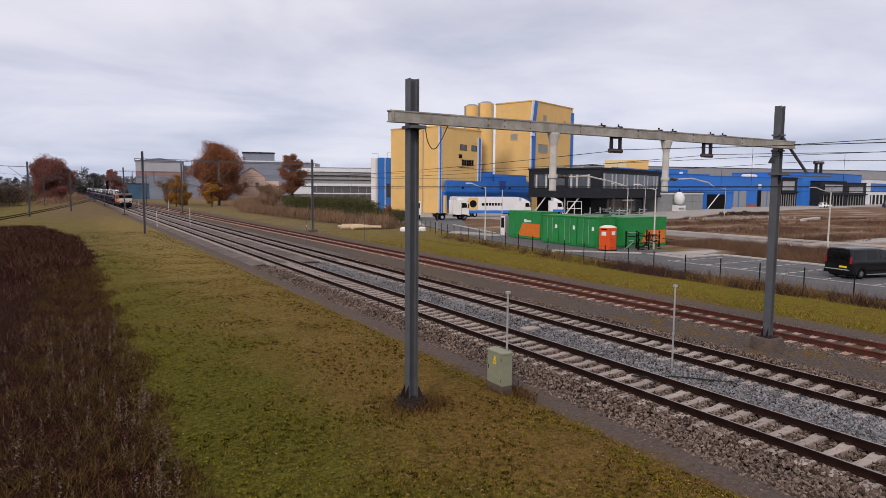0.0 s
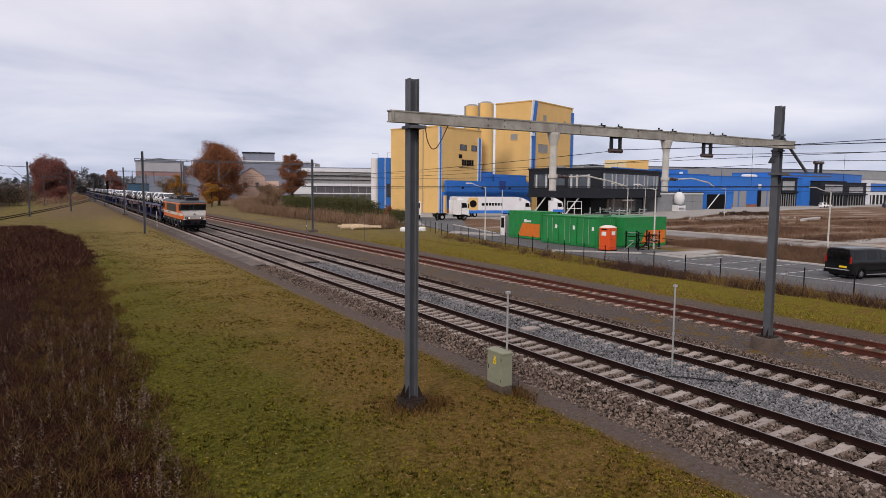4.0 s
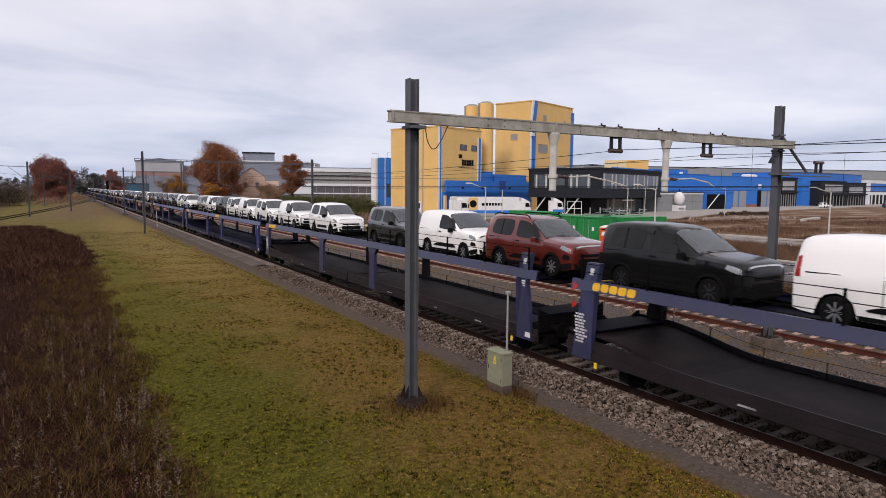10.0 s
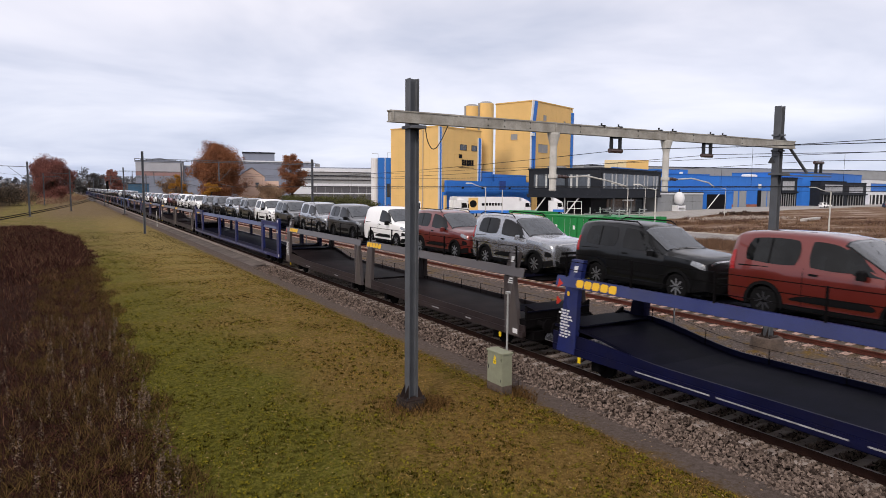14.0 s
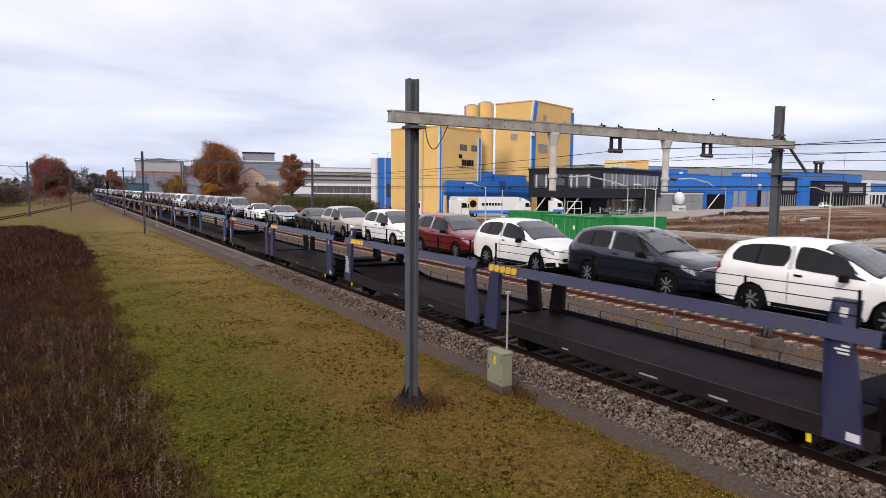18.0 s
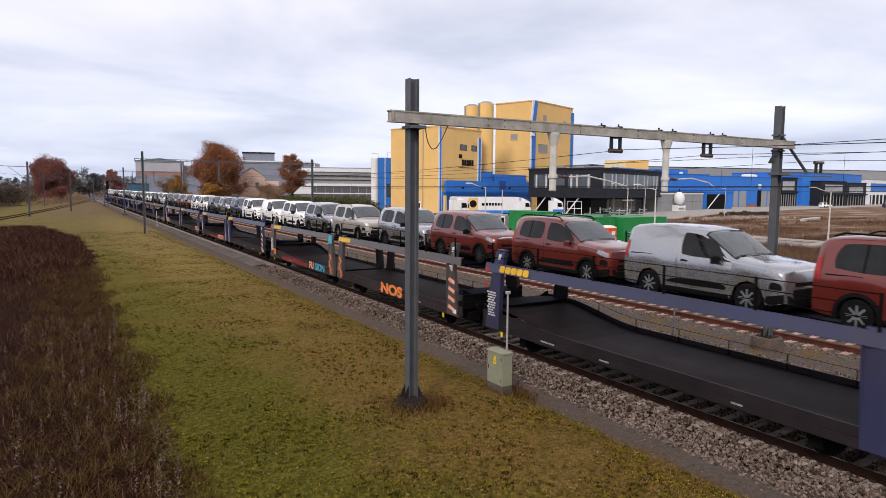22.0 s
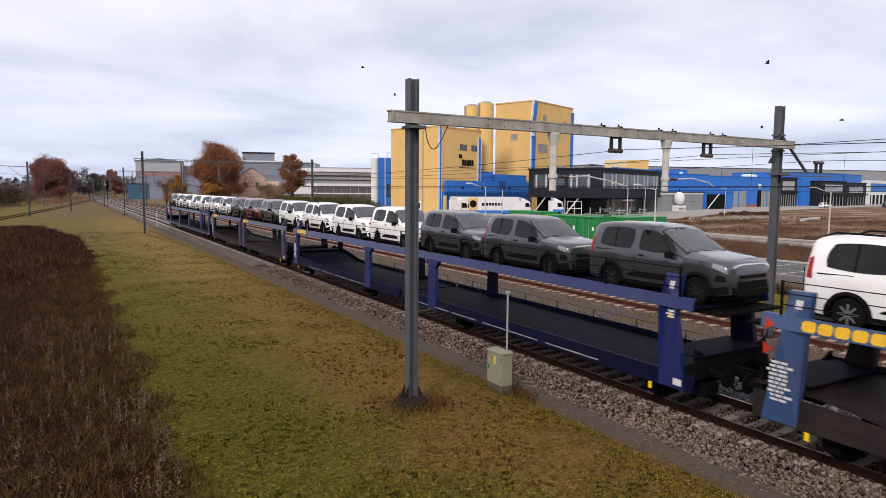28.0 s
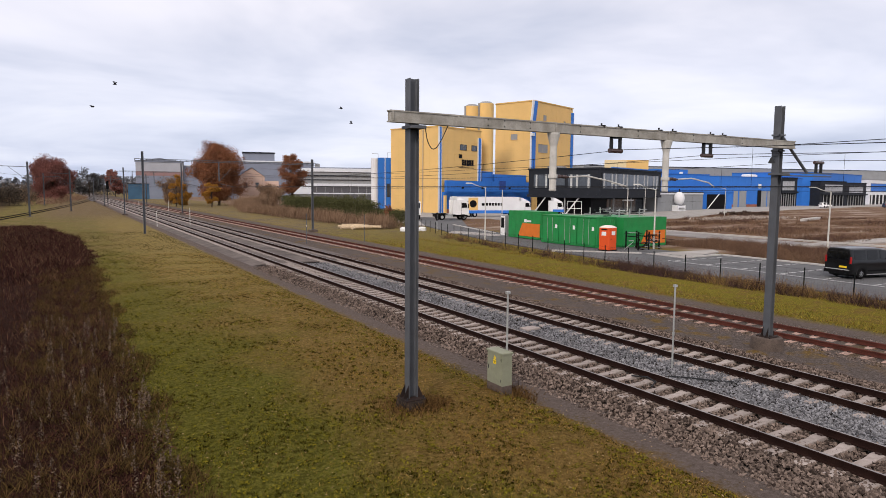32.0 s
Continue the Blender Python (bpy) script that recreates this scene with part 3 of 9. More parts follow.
def build_cantilever():
    t = thing("siding_bracket", "steel bracket arm with a strut over the siding", "wire bracket", pose(21.62, YP, 0))
    part("arm", MB().box(0, 3.3, -0.05, 0.05, 5.82, 5.86).box(0, 3.3, -0.05, 0.05, 5.93, 5.97).box(0.0, 0.06, -0.05, 0.05, 5.82, 5.97), GALV, t)
    part("strut", MB().tube((0.02, 0, 7.25), (1.75, 0, 5.95), 0.05, n=8), GALV, t)
    part("yoke_frame", MB().box(2.3, 2.34, -0.05, 0.05, 5.97, 6.35), DARKST, t)
    part("yoke_frame", MB().box(2.62, 2.66, -0.05, 0.05, 5.97, 6.35), DARKST, t)
    part("roller", MB().tube((2.2, 0, 6.35), (2.76, 0, 6.35), 0.06, n=10), PORC, t)
    part("lamp_bell", MB().tube((-0.6, -0.1, 6.45), (-0.6, -0.1, 6.25), 0.03, 0.12, n=12).tube((-0.6, -0.1, 6.7), (-0.6, -0.1, 6.45), 0.012, n=6), DARKST, t)


build_cantilever()


def wire_run(pts, r=0.009):
    return MB().pipe(pts, r, 5)


def catenary(xc, name, zm, zc, label, spans):
    t = thing(name, label, "overhead wire")
    for (ya, za, yb, zb, sag) in spans:
        pts = [(xc, ya + (yb - ya) * k / 16, za + (zb - za) * k / 16 - sag * 4 * (k / 16) * (1 - k / 16)) for k in range(17)]
        part("messenger_wire", wire_run(pts, 0.009), WIRE, t)
        for k in range(1, 16, 2):
            p = pts[k]
            if p[1] < 90 and p[2] > zc + 0.1:
                part("dropper", wire_run([p, (p[0], p[1], zc)], 0.004), WIRE, t)
    part("contact_wire", wire_run([(xc, -60, zc), (xc, 13, zc), (xc, 78, zc), (xc, 330, zc)], 0.0085), WIRE, t)


for xc, nm in ((X1, "catenary_1"), (X2, "catenary_2")):
    catenary(xc, nm, 6.3, 5.38, "catenary and contact wire above the main line", [(-50, 6.6, YP - 0.25, 6.42, 0.55), (YP - 0.25, 6.42, 78, 7.2, 0.75), (78, 7.2, 140, 7.2, 0.8), (140, 7.2, 205, 7.2, 0.8)])
catenary(24.1, "catenary_3", 6.4, 5.30, "catenary and contact wire above the siding", [(-50, 6.5, YP, 6.42, 0.5), (YP, 6.42, 78, 7.2, 0.7)])
fw = thing("feeder_line", "feeder cable strung along the mast heads", "overhead wire")
part("cable", wire_run([(21.9, -60, 7.6), (21.9, -20, 7.05), (21.9, YP, 6.9)], 0.012), WIRE, fw)
part("cable", wire_run([(21.3, -60, 6.5), (21.3, -20, 6.42), (21.3, YP, 6.5), (21.0, 45, 6.4), (20.8, 78, 7.6)], 0.009), WIRE, fw)


def far_portal(y, xa, xb, zb, za_top, zb_top, group="far portals"):
    t = thing("line_portal", "slender steel portal spanning the tracks", "portal", pose(0, y, 0), group=group)
    for x, zt in ((xa, za_top), (xb, zb_top)):
        part("column", MB().add(*_shift(h_column(zt + 0.2, 0.24), x, 0, -0.2)), GALV, t)
        part("footing", MB().bbox(x - 0.5, x + 0.5, -0.5, 0.5, -0.5, 0.0, 0.05), CONC, t)
    b = MB()
    b.box(xa - 0.8, xb + 0.8, -0.12, 0.12, zb - 0.22, zb - 0.16).box(xa - 0.8, xb + 0.8, -0.12, 0.12, zb - 0.03, zb + 0.03)
    k = xa - 0.8
    while k < xb + 0.7:
        b.box(k, k + 0.05, -0.1, 0.1, zb - 0.17, zb - 0.02)
        k += 0.6
    part("lattice_beam", b, GALV, t)
    for xt in (X1, X2):
        p = MB().tube((xt - 1.6, 0, zb - 0.2), (xt - 1.6, 0, zb - 2.4), 0.07, n=8)
        part("hanger", p, GALV, t)
        part("steady_arm", MB().tube((xt - 1.6, 0, 5.75), (xt, 0, 5.42), 0.03, n=6), GALV, t)
        part("brace", MB().tube((xt - 1.6, 0, 6.0), (xt - 0.2, 0, zb - 0.9), 0.03, n=6), GALV, t)


def _shift(mb, dx, dy, dz):
    return [(a + dx, b + dy, c + dz) for a, b, c in mb.v], mb.f


far_portal(79, 7.9, 27.6, 8.42, 9.25, 8.95)
far_portal(141, 10.6, 21.3, 8.45, 9.1, 10.2)
far_portal(207, 10.4, 21.5, 8.3, 8.9, 9.2)
far_portal(275, 10.4, 21.5, 8.3, 8.9, 8.9)


def side_pole(x, y, top, arm_dir, arm_z):
    t = thing("line_pole", "steel pole with a bracket arm beside the branch line", "line pole", pose(x, y, 0), group="branch poles")
    part("column", MB().add(*_shift(h_column(top + 0.2, 0.28), 0, 0, -0.2)), GALV, t)
    part("footing", MB().bbox(-0.5, 0.5, -0.5, 0.5, -0.4, 0.1, 0.05), CONC, t)
    part("bracket_arm", MB().tube((0, 0, arm_z), (arm_dir * 4.0, 0, arm_z + 0.1), 0.05, n=6).tube((0, 0, arm_z - 2.4), (arm_dir * 2.8, 0, arm_z + 0.05), 0.035, n=6), GALV, t)


side_pole(-4.9, 131.5, 9.5, -1, 8.6)
side_pole(1.6, 157.6, 9.0, -1, 8.0)
side_pole(-4.2, 208, 9.0, 1, 8.0)
bw = thing("branch_wire", "overhead wire along the branch line", "overhead wire")
part("contact_wire", wire_run([(-9.2, 100, 7.6), (-8.4, 131, 7.4), (-1.6, 170, 7.2), (4, 230, 7.1), (11, 330, 7.1)], 0.02), WIRE, bw)

# ================= lineside things =================
CAB = mat("cabinet_green_grey", (0.225, 0.235, 0.165), 0.55, 0, 0.08, 3, 50, 0.05, dirt=0.35, dirt_scale=2.5)
YEL = mat("warning_yellow", (0.80, 0.56, 0.02), 0.5, 0, 0.06)
WHITE = mat("white_enamel", (0.75, 0.75, 0.73), 0.5, 0, 0.06, dirt=0.15)
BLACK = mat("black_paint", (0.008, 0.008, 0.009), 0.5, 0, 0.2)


def build_cabinet():
    t = thing("trackside_cabinet", "grey-green metal cabinet with a yellow warning sign", "cabinet", pose(9.93, 13.62, -0.17))
    part("concrete_plinth", MB().bbox(-0.17, 0.17, -0.35, 0.35, -0.25, 0.27, 0.02), CONC, t)
    part("body", MB().bbox(-0.165, 0.165, -0.345, 0.345, 0.22, 1.12, 0.012), CAB, t)
    part("roof", MB().bbox(-0.19, 0.19, -0.37, 0.37, 1.10, 1.15, 0.02), CAB, t)
    d = part("door", MB().bbox(-0.176, -0.166, -0.315, 0.315, 0.27, 1.08, 0.006), CAB, t)
    part("handle", MB().bbox(-0.19, -0.177, 0.24, 0.27, 0.62, 0.74, 0.005), DARKST, d)
    for z in (0.4, 0.95):
        part("hinge", MB().tube((-0.18, -0.31, z - 0.04), (-0.18, -0.31, z + 0.04), 0.008, n=6), DARKST, d)
    part("sign_plate", MB().bbox(-0.181, -0.177, -0.085, 0.045, 0.80, 0.92, 0.004), YEL, d, "yellow plate with black bars")
    part("sign_bars", MB().box(-0.183, -0.1812, -0.07, 0.03, 0.88, 0.89).box(-0.183, -0.1812, -0.07, 0.03, 0.86, 0.87).box(-0.183, -0.1812, -0.07, 0.02, 0.83, 0.84), BLACK, d)
    part("sign_triangle", MB().prism([(-0.075, 0.94), (0.035, 0.94), (-0.02, 1.04)], 0, -0.181, -0.177), YEL, d, "yellow warning triangle")
    part("sign_bolt", MB().prism([(-0.025, 0.955), (-0.012, 0.985), (-0.024, 0.985), (-0.016, 1.015), (-0.03, 0.98), (-0.02, 0.98)], 0, -0.183, -0.1812), BLACK, d)


build_cabinet()
PIPEG = mat("galvanised_pipe", (0.42, 0.43, 0.42), 0.5, 0.5, 0.1, 6, 60, 0.05, dirt=0.3, dirt_scale=4)


def marker_pole(x, y, z0, h, label):
    t = thing("marker_pole", label, "marker post", pose(x, y, z0), group="marker poles")
    part("tube", MB().tube((0, 0, -0.3), (0, 0, h), 0.028, n=10), PIPEG, t)
    part("sleeve", MB().tube((0, 0, h * 0.42), (0, 0, h * 0.42 + 0.10), 0.036, n=10), PIPEG, t)
    part("sensor_head", MB().bbox(-0.06, 0.06, -0.05, 0.05, h, h + 0.07, 0.01), PIPEG, t)


marker_pole(10.30, 13.80, -0.25, 2.70, "thin galvanised pole beside the cabinet")
marker_pole(16.15, 13.05, -0.30, 2.62, "thin galvanised pole between the tracks")


def small_post(x, y, h, banded):
    t = thing("track_post", "short white lineside post" if not banded else "short grey post with a pale band", "marker post", pose(x, y, -0.25), group="track posts")
    part("stake", MB().tube((0, 0, -0.2), (0, 0, h), 0.038, n=8), POSTW if not banded else GALV, t)
    if banded:
        part("band", MB().tube((0, 0, h * 0.55), (0, 0, h * 0.62), 0.050, n=8), mat("faded_white_band", (0.5, 0.45, 0.42), 0.6), t)


for x, y, h, bnd in ((11.4, 98, 2.2, 0), (15.8, 98, 2.6, 0), (21.0, 62, 3.0, 1), (27.3, 62, 2.8, 1), (11.4, 150, 2.4, 0), (21.2, 160, 2.5, 0), (15.9, 170, 2.2, 0)):
    small_post(x, y, h, bnd)


def duct_cover():
    """Pale flat cover lying between the tracks, loose cable beside the rail."""
    t = thing("duct_cover", "pale concrete duct cover lying on the ballast", "duct cover", pose(15.75, 19.6, -0.20, 0, 0, 4))
    part("slab", MB().bbox(-0.35, 0.35, -0.25, 0.25, -0.04, 0.03, 0.02), CONC_SL, t)
    c = thing("track_cable", "loose black cables lying at the rail", "cable", pose(0, 0, 0))
    part("cable", MB().pipe([(14.7, 12.6, -0.17), (14.9, 12.2, -0.12), (15.2, 12.3, -0.17), (15.6, 12.0, -0.19), (16.2, 11.2, -0.19), (16.9, 10.9, -0.2)], 0.022), DARKST, c)
    part("cable", MB().pipe([(14.2, 12.9, -0.16), (14.4, 12.5, -0.12), (14.3, 12.1, -0.15), (13.9, 11.9, -0.17)], 0.022), DARKST, c)


duct_cover()

# ================= works site beyond the tracks =================
YELLOW = mat("sand_yellow_cladding", (0.71, 0.46, 0.175), 0.6, 0, 0.05, 0.3, 20, 0.03, dirt=0.10, dirt_scale=0.12)
BLUE = mat("bright_blue_cladding", (0.026, 0.165, 0.55), 0.5, 0, 0.07, 0.3, 20, 0.03, dirt=0.05, dirt_scale=0.2)
PALEW = mat("white_cladding", (0.70, 0.71, 0.72), 0.55, 0, 0.05, 0.5, 20, 0.03, dirt=0.1, dirt_scale=0.3)
GREYC = mat("grey_cladding", (0.27, 0.28, 0.285), 0.65, 0, 0.07, 0.4, 20, 0.03, dirt=0.1, dirt_scale=0.3)
ANTHR = mat("anthracite_cladding", (0.022, 0.025, 0.031), 0.5, 0, 0.12, 0.6, 20, 0.03)
SEAM = mat("cladding_seam", (0.65, 0.415, 0.135), 0.7)
BLUE_SEAM = mat("blue_seam", (0.018, 0.12, 0.42), 0.6)
GLASS = mat("window_glass", (0.045, 0.055, 0.065), 0.08, 0.0, 0.25, 0.5, 3, 0.0, spec=0.9)
CURT = mat("pale_blinds", (0.42, 0.43, 0.42), 0.7, 0, 0.15, 1.5, 9, 0.0)
ASPH = mat("asphalt", (0.105, 0.105, 0.108), 0.9, 0, 0.18, 0.5, 40, 0.25, dirt=0.25, dirt_scale=0.15, dirt_color=(0.18, 0.17, 0.155))
PAVE = mat("pale_paving", (0.33, 0.31, 0.285), 0.92, 0, 0.15, 0.5, 15, 0.2, dirt=0.25, dirt_scale=0.3)
KERB = mat("kerb_concrete", (0.45, 0.43, 0.40), 0.9, 0, 0.12, 1, 20, 0.2, dirt=0.3, dirt_scale=1)
LINE = mat("road_paint", (0.48, 0.48, 0.47), 0.8, 0, 0.08, 3, 40, 0.05, dirt=0.35, dirt_scale=3)
REDBR = mat("red_brick_base", (0.28, 0.11, 0.07), 0.85, 0, 0.2, 2, 12, 0.2)


def frame_at(px, py, az, z=-0.3):
    """Local x runs along the compass angle az (degrees from the track's direction), y to its left."""
    return pose(px, py, z, 0, 0, 90 - az)


def panels(mb_parent, x0, x1, y, z0, z1, n, material, horiz=0, face="y"):
    """Thin recessed joints drawn as real strips on a facade."""
    for k in range(1, n):
        x = x0 + (x1 - x0) * k / n
        b = MB().box(x - 0.02, x + 0.02, y - 0.012, y - 0.004, z0, z1) if face == "y" else MB().box(y - 0.012, y - 0.004, x - 0.02, x + 0.02, z0, z1)
        part("panel_joint", b, material, mb_parent)
    for k in range(1, horiz):
        z = z0 + (z1 - z0) * k / horiz
        b = MB().box(x0, x1, y - 0.012, y - 0.004, z - 0.02, z + 0.02) if face == "y" else MB().box(y - 0.012, y - 0.004, x0, x1, z - 0.02, z + 0.02)
        part("panel_joint", b, material, mb_parent)


def window(parent, x0, x1, y, z0, z1, face="y", bars=1, glass=None, fm=None, blinds=0):
    """A framed window set into a facade: reveal, panes and mullions."""
    fm = fm or ANTHR
    t = 0.12

    def bx(a0, a1, d0, d1, c0, c1):
        return (a0, a1, y + d0, y + d1, c0, c1) if face == "y" else (y + d0, y + d1, a0, a1, c0, c1)
    fr = MB()
    fr.box(*bx(x0, x0 + t, -0.06, 0.02, z0, z1)).box(*bx(x1 - t, x1, -0.06, 0.02, z0, z1)).box(*bx(x0 + t, x1 - t, -0.06, 0.02, z0, z0 + t)).box(*bx(x0 + t, x1 - t, -0.06, 0.02, z1 - t, z1))
    w = part("window", fr, fm, parent)
    for k in range(bars):
        a, b = x0 + t + (x1 - x0 - 2 * t) * k / bars, x0 + t + (x1 - x0 - 2 * t) * (k + 1) / bars
        part("pane", MB().box(*bx(a + 0.03, b - 0.03, -0.015, -0.004, z0 + t, z1 - t)), glass or GLASS, w)
        if blinds and k % 3 != 1:
            m = a + (b - a) * 0.25
            part("blind", MB().box(*bx(m, m + (b - a) * 0.35, -0.022, -0.017, z0 + t, z1 - t)), CURT, w)
    return w


def build_yellow_block():
    t = thing("process_building", "tall sand-yellow clad works building with blue corner strips", "works building", frame_at(75.3, 128.1, 70.5))
    part("wall", MB().box(0, 16.2, 0, 15.6, -1, 20.0), YELLOW, t)
    part("roof_edge", MB().box(-0.15, 16.35, -0.15, 15.75, 20.0, 20.25), SEAM, t)
    panels(t, 0.5, 16, 0, 7.9, 20, 6, SEAM, 4)
    panels(t, 0.5, 15.6, 0, 0, 20, 6, SEAM, 5, "x")
    for a0, a1, m in ((-0.5, 0.02, PALEW), (0.02, 0.6, BLUE), (0.6, 0.85, PALEW)):
        part("corner_strip", MB().box(a0 + 0.02, a1, -0.12, -0.02, -0.5, 20.1), m, t)
    for a0, a1, m in ((14.7, 15.0, PALEW), (15.0, 15.9, BLUE), (15.9, 16.2, PALEW)):
        part("corner_strip", MB().box(a0, a1, -0.14, -0.02, 7.6, 18.3), m, t)
    part("stair_door", MB().box(-0.1, -0.02, 7.0, 8.0, 0, 2.4), GREYC, t)
    window(t, 7.6, 10.2, -0.02, 15.0, 16.4, bars=2)
    window(t, 12.2, 14.4, -0.02, 15.0, 16.4, bars=2)
    # works name as plain bars
    s = part("name_bars", MB().box(7.2, 8.4, -0.12, -0.03, 13.1, 14.0), BLACK, t)
    for k in range(5):
        part("bar", MB().box(8.4 + k * 0.95, 9.15 + k * 0.95, -0.12, -0.03, 11.4, 12.8), BLACK, s)
    part("bar", MB().box(7.2, 13.2, -0.1, -0.03, 10.8, 10.95), BLACK, s)
    part("gutter_pipe", MB().tube((-0.1, 5, 0), (-0.1, 5, 20), 0.1, n=6), GREYC, t)
    # blue hall in front, with stepped roof boxes
    h = thing("blue_hall", "low bright blue clad production hall", "works building", frame_at(76.2, 127.6, 70.5))
    part("wall", MB().box(0.3, 37, -0.6, 0, -1, 7.7).box(0.3, 37, -0.6, 12, -1, 5), BLUE, h)
    part("roof_box", MB().box(16.3, 21, 1, 6, 7.0, 10.2), BLUE, h)
    part("roof_box", MB().box(22, 37, 1, 9, 7.0, 9.6), BLUE, h)
    part("plinth", MB().box(0.3, 37, -0.68, -0.6, -1, 1.0), REDBR, h)
    panels(h, 0.5, 37, -0.6, 0, 7.7, 12, BLUE_SEAM, 3)
    part("yellow_doorway", MB().box(-0.4, 0.28, -0.72, -0.3, -0.5, 4.2), YELLOW, h)
    for x in (6, 14, 26):
        part("wall_lamp", MB().box(x, x + 0.5, -0.95, -0.61, 5.8, 6.2), BLACK, h)
    # silos
    for x, y, r, z in ((92.2, 140.4, 1.95, 27.0), (95.2, 138.4, 2.05, 27.7)):
        s = thing("silo", "tall round sand-yellow silo with a railed top", "silo", pose(x, y, -0.3), group="yellow silos")
        mb = MB().tube((0, 0, 0), (0, 0, z), r, n=28); mb.smooth = False
        part("shell", mb, YELLOW, s)
        part("cap", MB().tube((0, 0, z), (0, 0, z + 0.5), r * 0.96, r * 0.6, n=28), GREYC, s)
        part("ladder", MB().box(-r - 0.2, -r - 0.05, -0.3, 0.3, 8, z), GREYC, s)
        for k in range(4):
            part("hoop", MB().tube((0, 0, 6 + k * 6), (0, 0, 6.12 + k * 6), r + 0.03, n=28), SEAM, s)
    # second, taller tower with a slanting blue strip
    w = thing("process_tower", "tall sand-yellow tower with slanted blue corner strips", "works building", frame_at(112.6, 140.5, 70.5))
    part("wall", MB().box(0, 22.2, 0, 12.7, -1, 30.0), YELLOW, w)
    part("roof_edge", MB().box(-0.15, 22.35, -0.15, 12.85, 30.0, 30.3), SEAM, w)
    panels(w, 0, 22, 0, 8, 30, 7, SEAM, 5)
    panels(w, 0, 12.7, 0, 8, 30, 4, SEAM, 5, "x")
    part("corner_strip", MB().prism([(0.2, 30.1), (1.9, 30.1), (0.4, 22.3), (-1.2 + 0.0, 22.3)], 1, -0.25, -0.03), BLUE, w)
    part("corner_strip", MB().prism([(-0.8, 30.1), (0.2, 30.1), (-1.2, 22.3), (-2.0, 22.3)], 1, -0.25, -0.03), PALEW, w)
    part("corner_strip", MB().box(-1.1, 0.9, -0.3, -0.03, 8, 22.3), BLUE, w)
    part("corner_strip", MB().box(-1.6, -1.1, -0.3, -0.03, 8, 22.3), PALEW, w)
    part("corner_strip", MB().box(21.2, 22.4, -0.3, -0.03, 8, 28.8), BLUE, w)
    part("corner_strip", MB().box(22.4, 22.7, -0.3, -0.03, 8, 28.8), PALEW, w)
    window(w, 5, 7, -0.02, 25, 26.8, glass=GREYC, fm=SEAM)
    window(w, 16.5, 18, -0.02, 24.6, 26, glass=GREYC, fm=SEAM)
    window(w, 2.6, 8.0, -0.02, 16.0, 18.6, glass=GREYC, fm=SEAM, bars=2)
    window(w, 5.0, 7.5, -0.02, 19.6, 21.4, face="x", glass=GREYC, fm=SEAM)
    part("roof_vent", MB().box(6, 7.5, 5, 6.5, 30.3, 31.0), GREYC, w)
    part("floodlight", MB().box(-1.9, -0.6, -0.9, -0.31, 20.4, 21.2), WHITE, w)
    # white and blue tank house
    k = thing("tank_house", "narrow blue and white clad tank house", "works building", frame_at(70.6, 154.6, 110))
    part("wall", MB().box(1.4, 5.2, 0, 5, -1, 13.8), BLUE, k)
    part("tank", MB().tube((0.6, 1, -1), (0.6, 1, 13.6), 1.0, n=20), PALEW, k)
    part("strip", MB().box(3.1, 3.3, -0.06, -0.01, 0, 13.8), PALEW, k)
    window(k, 3.6, 4.6, -0.02, 3.5, 7.0, bars=1)
    part("rail", MB().pipe([(-0.2, 0, 14.8), (1.4, 0, 14.8), (1.4, 0, 13.8)], 0.05).pipe([(4.0, 1, 13.8), (4.0, 1, 15.2), (5.0, 1, 15.2), (5.0, 1, 13.8)], 0.05), GREYC, k)


build_yellow_block()


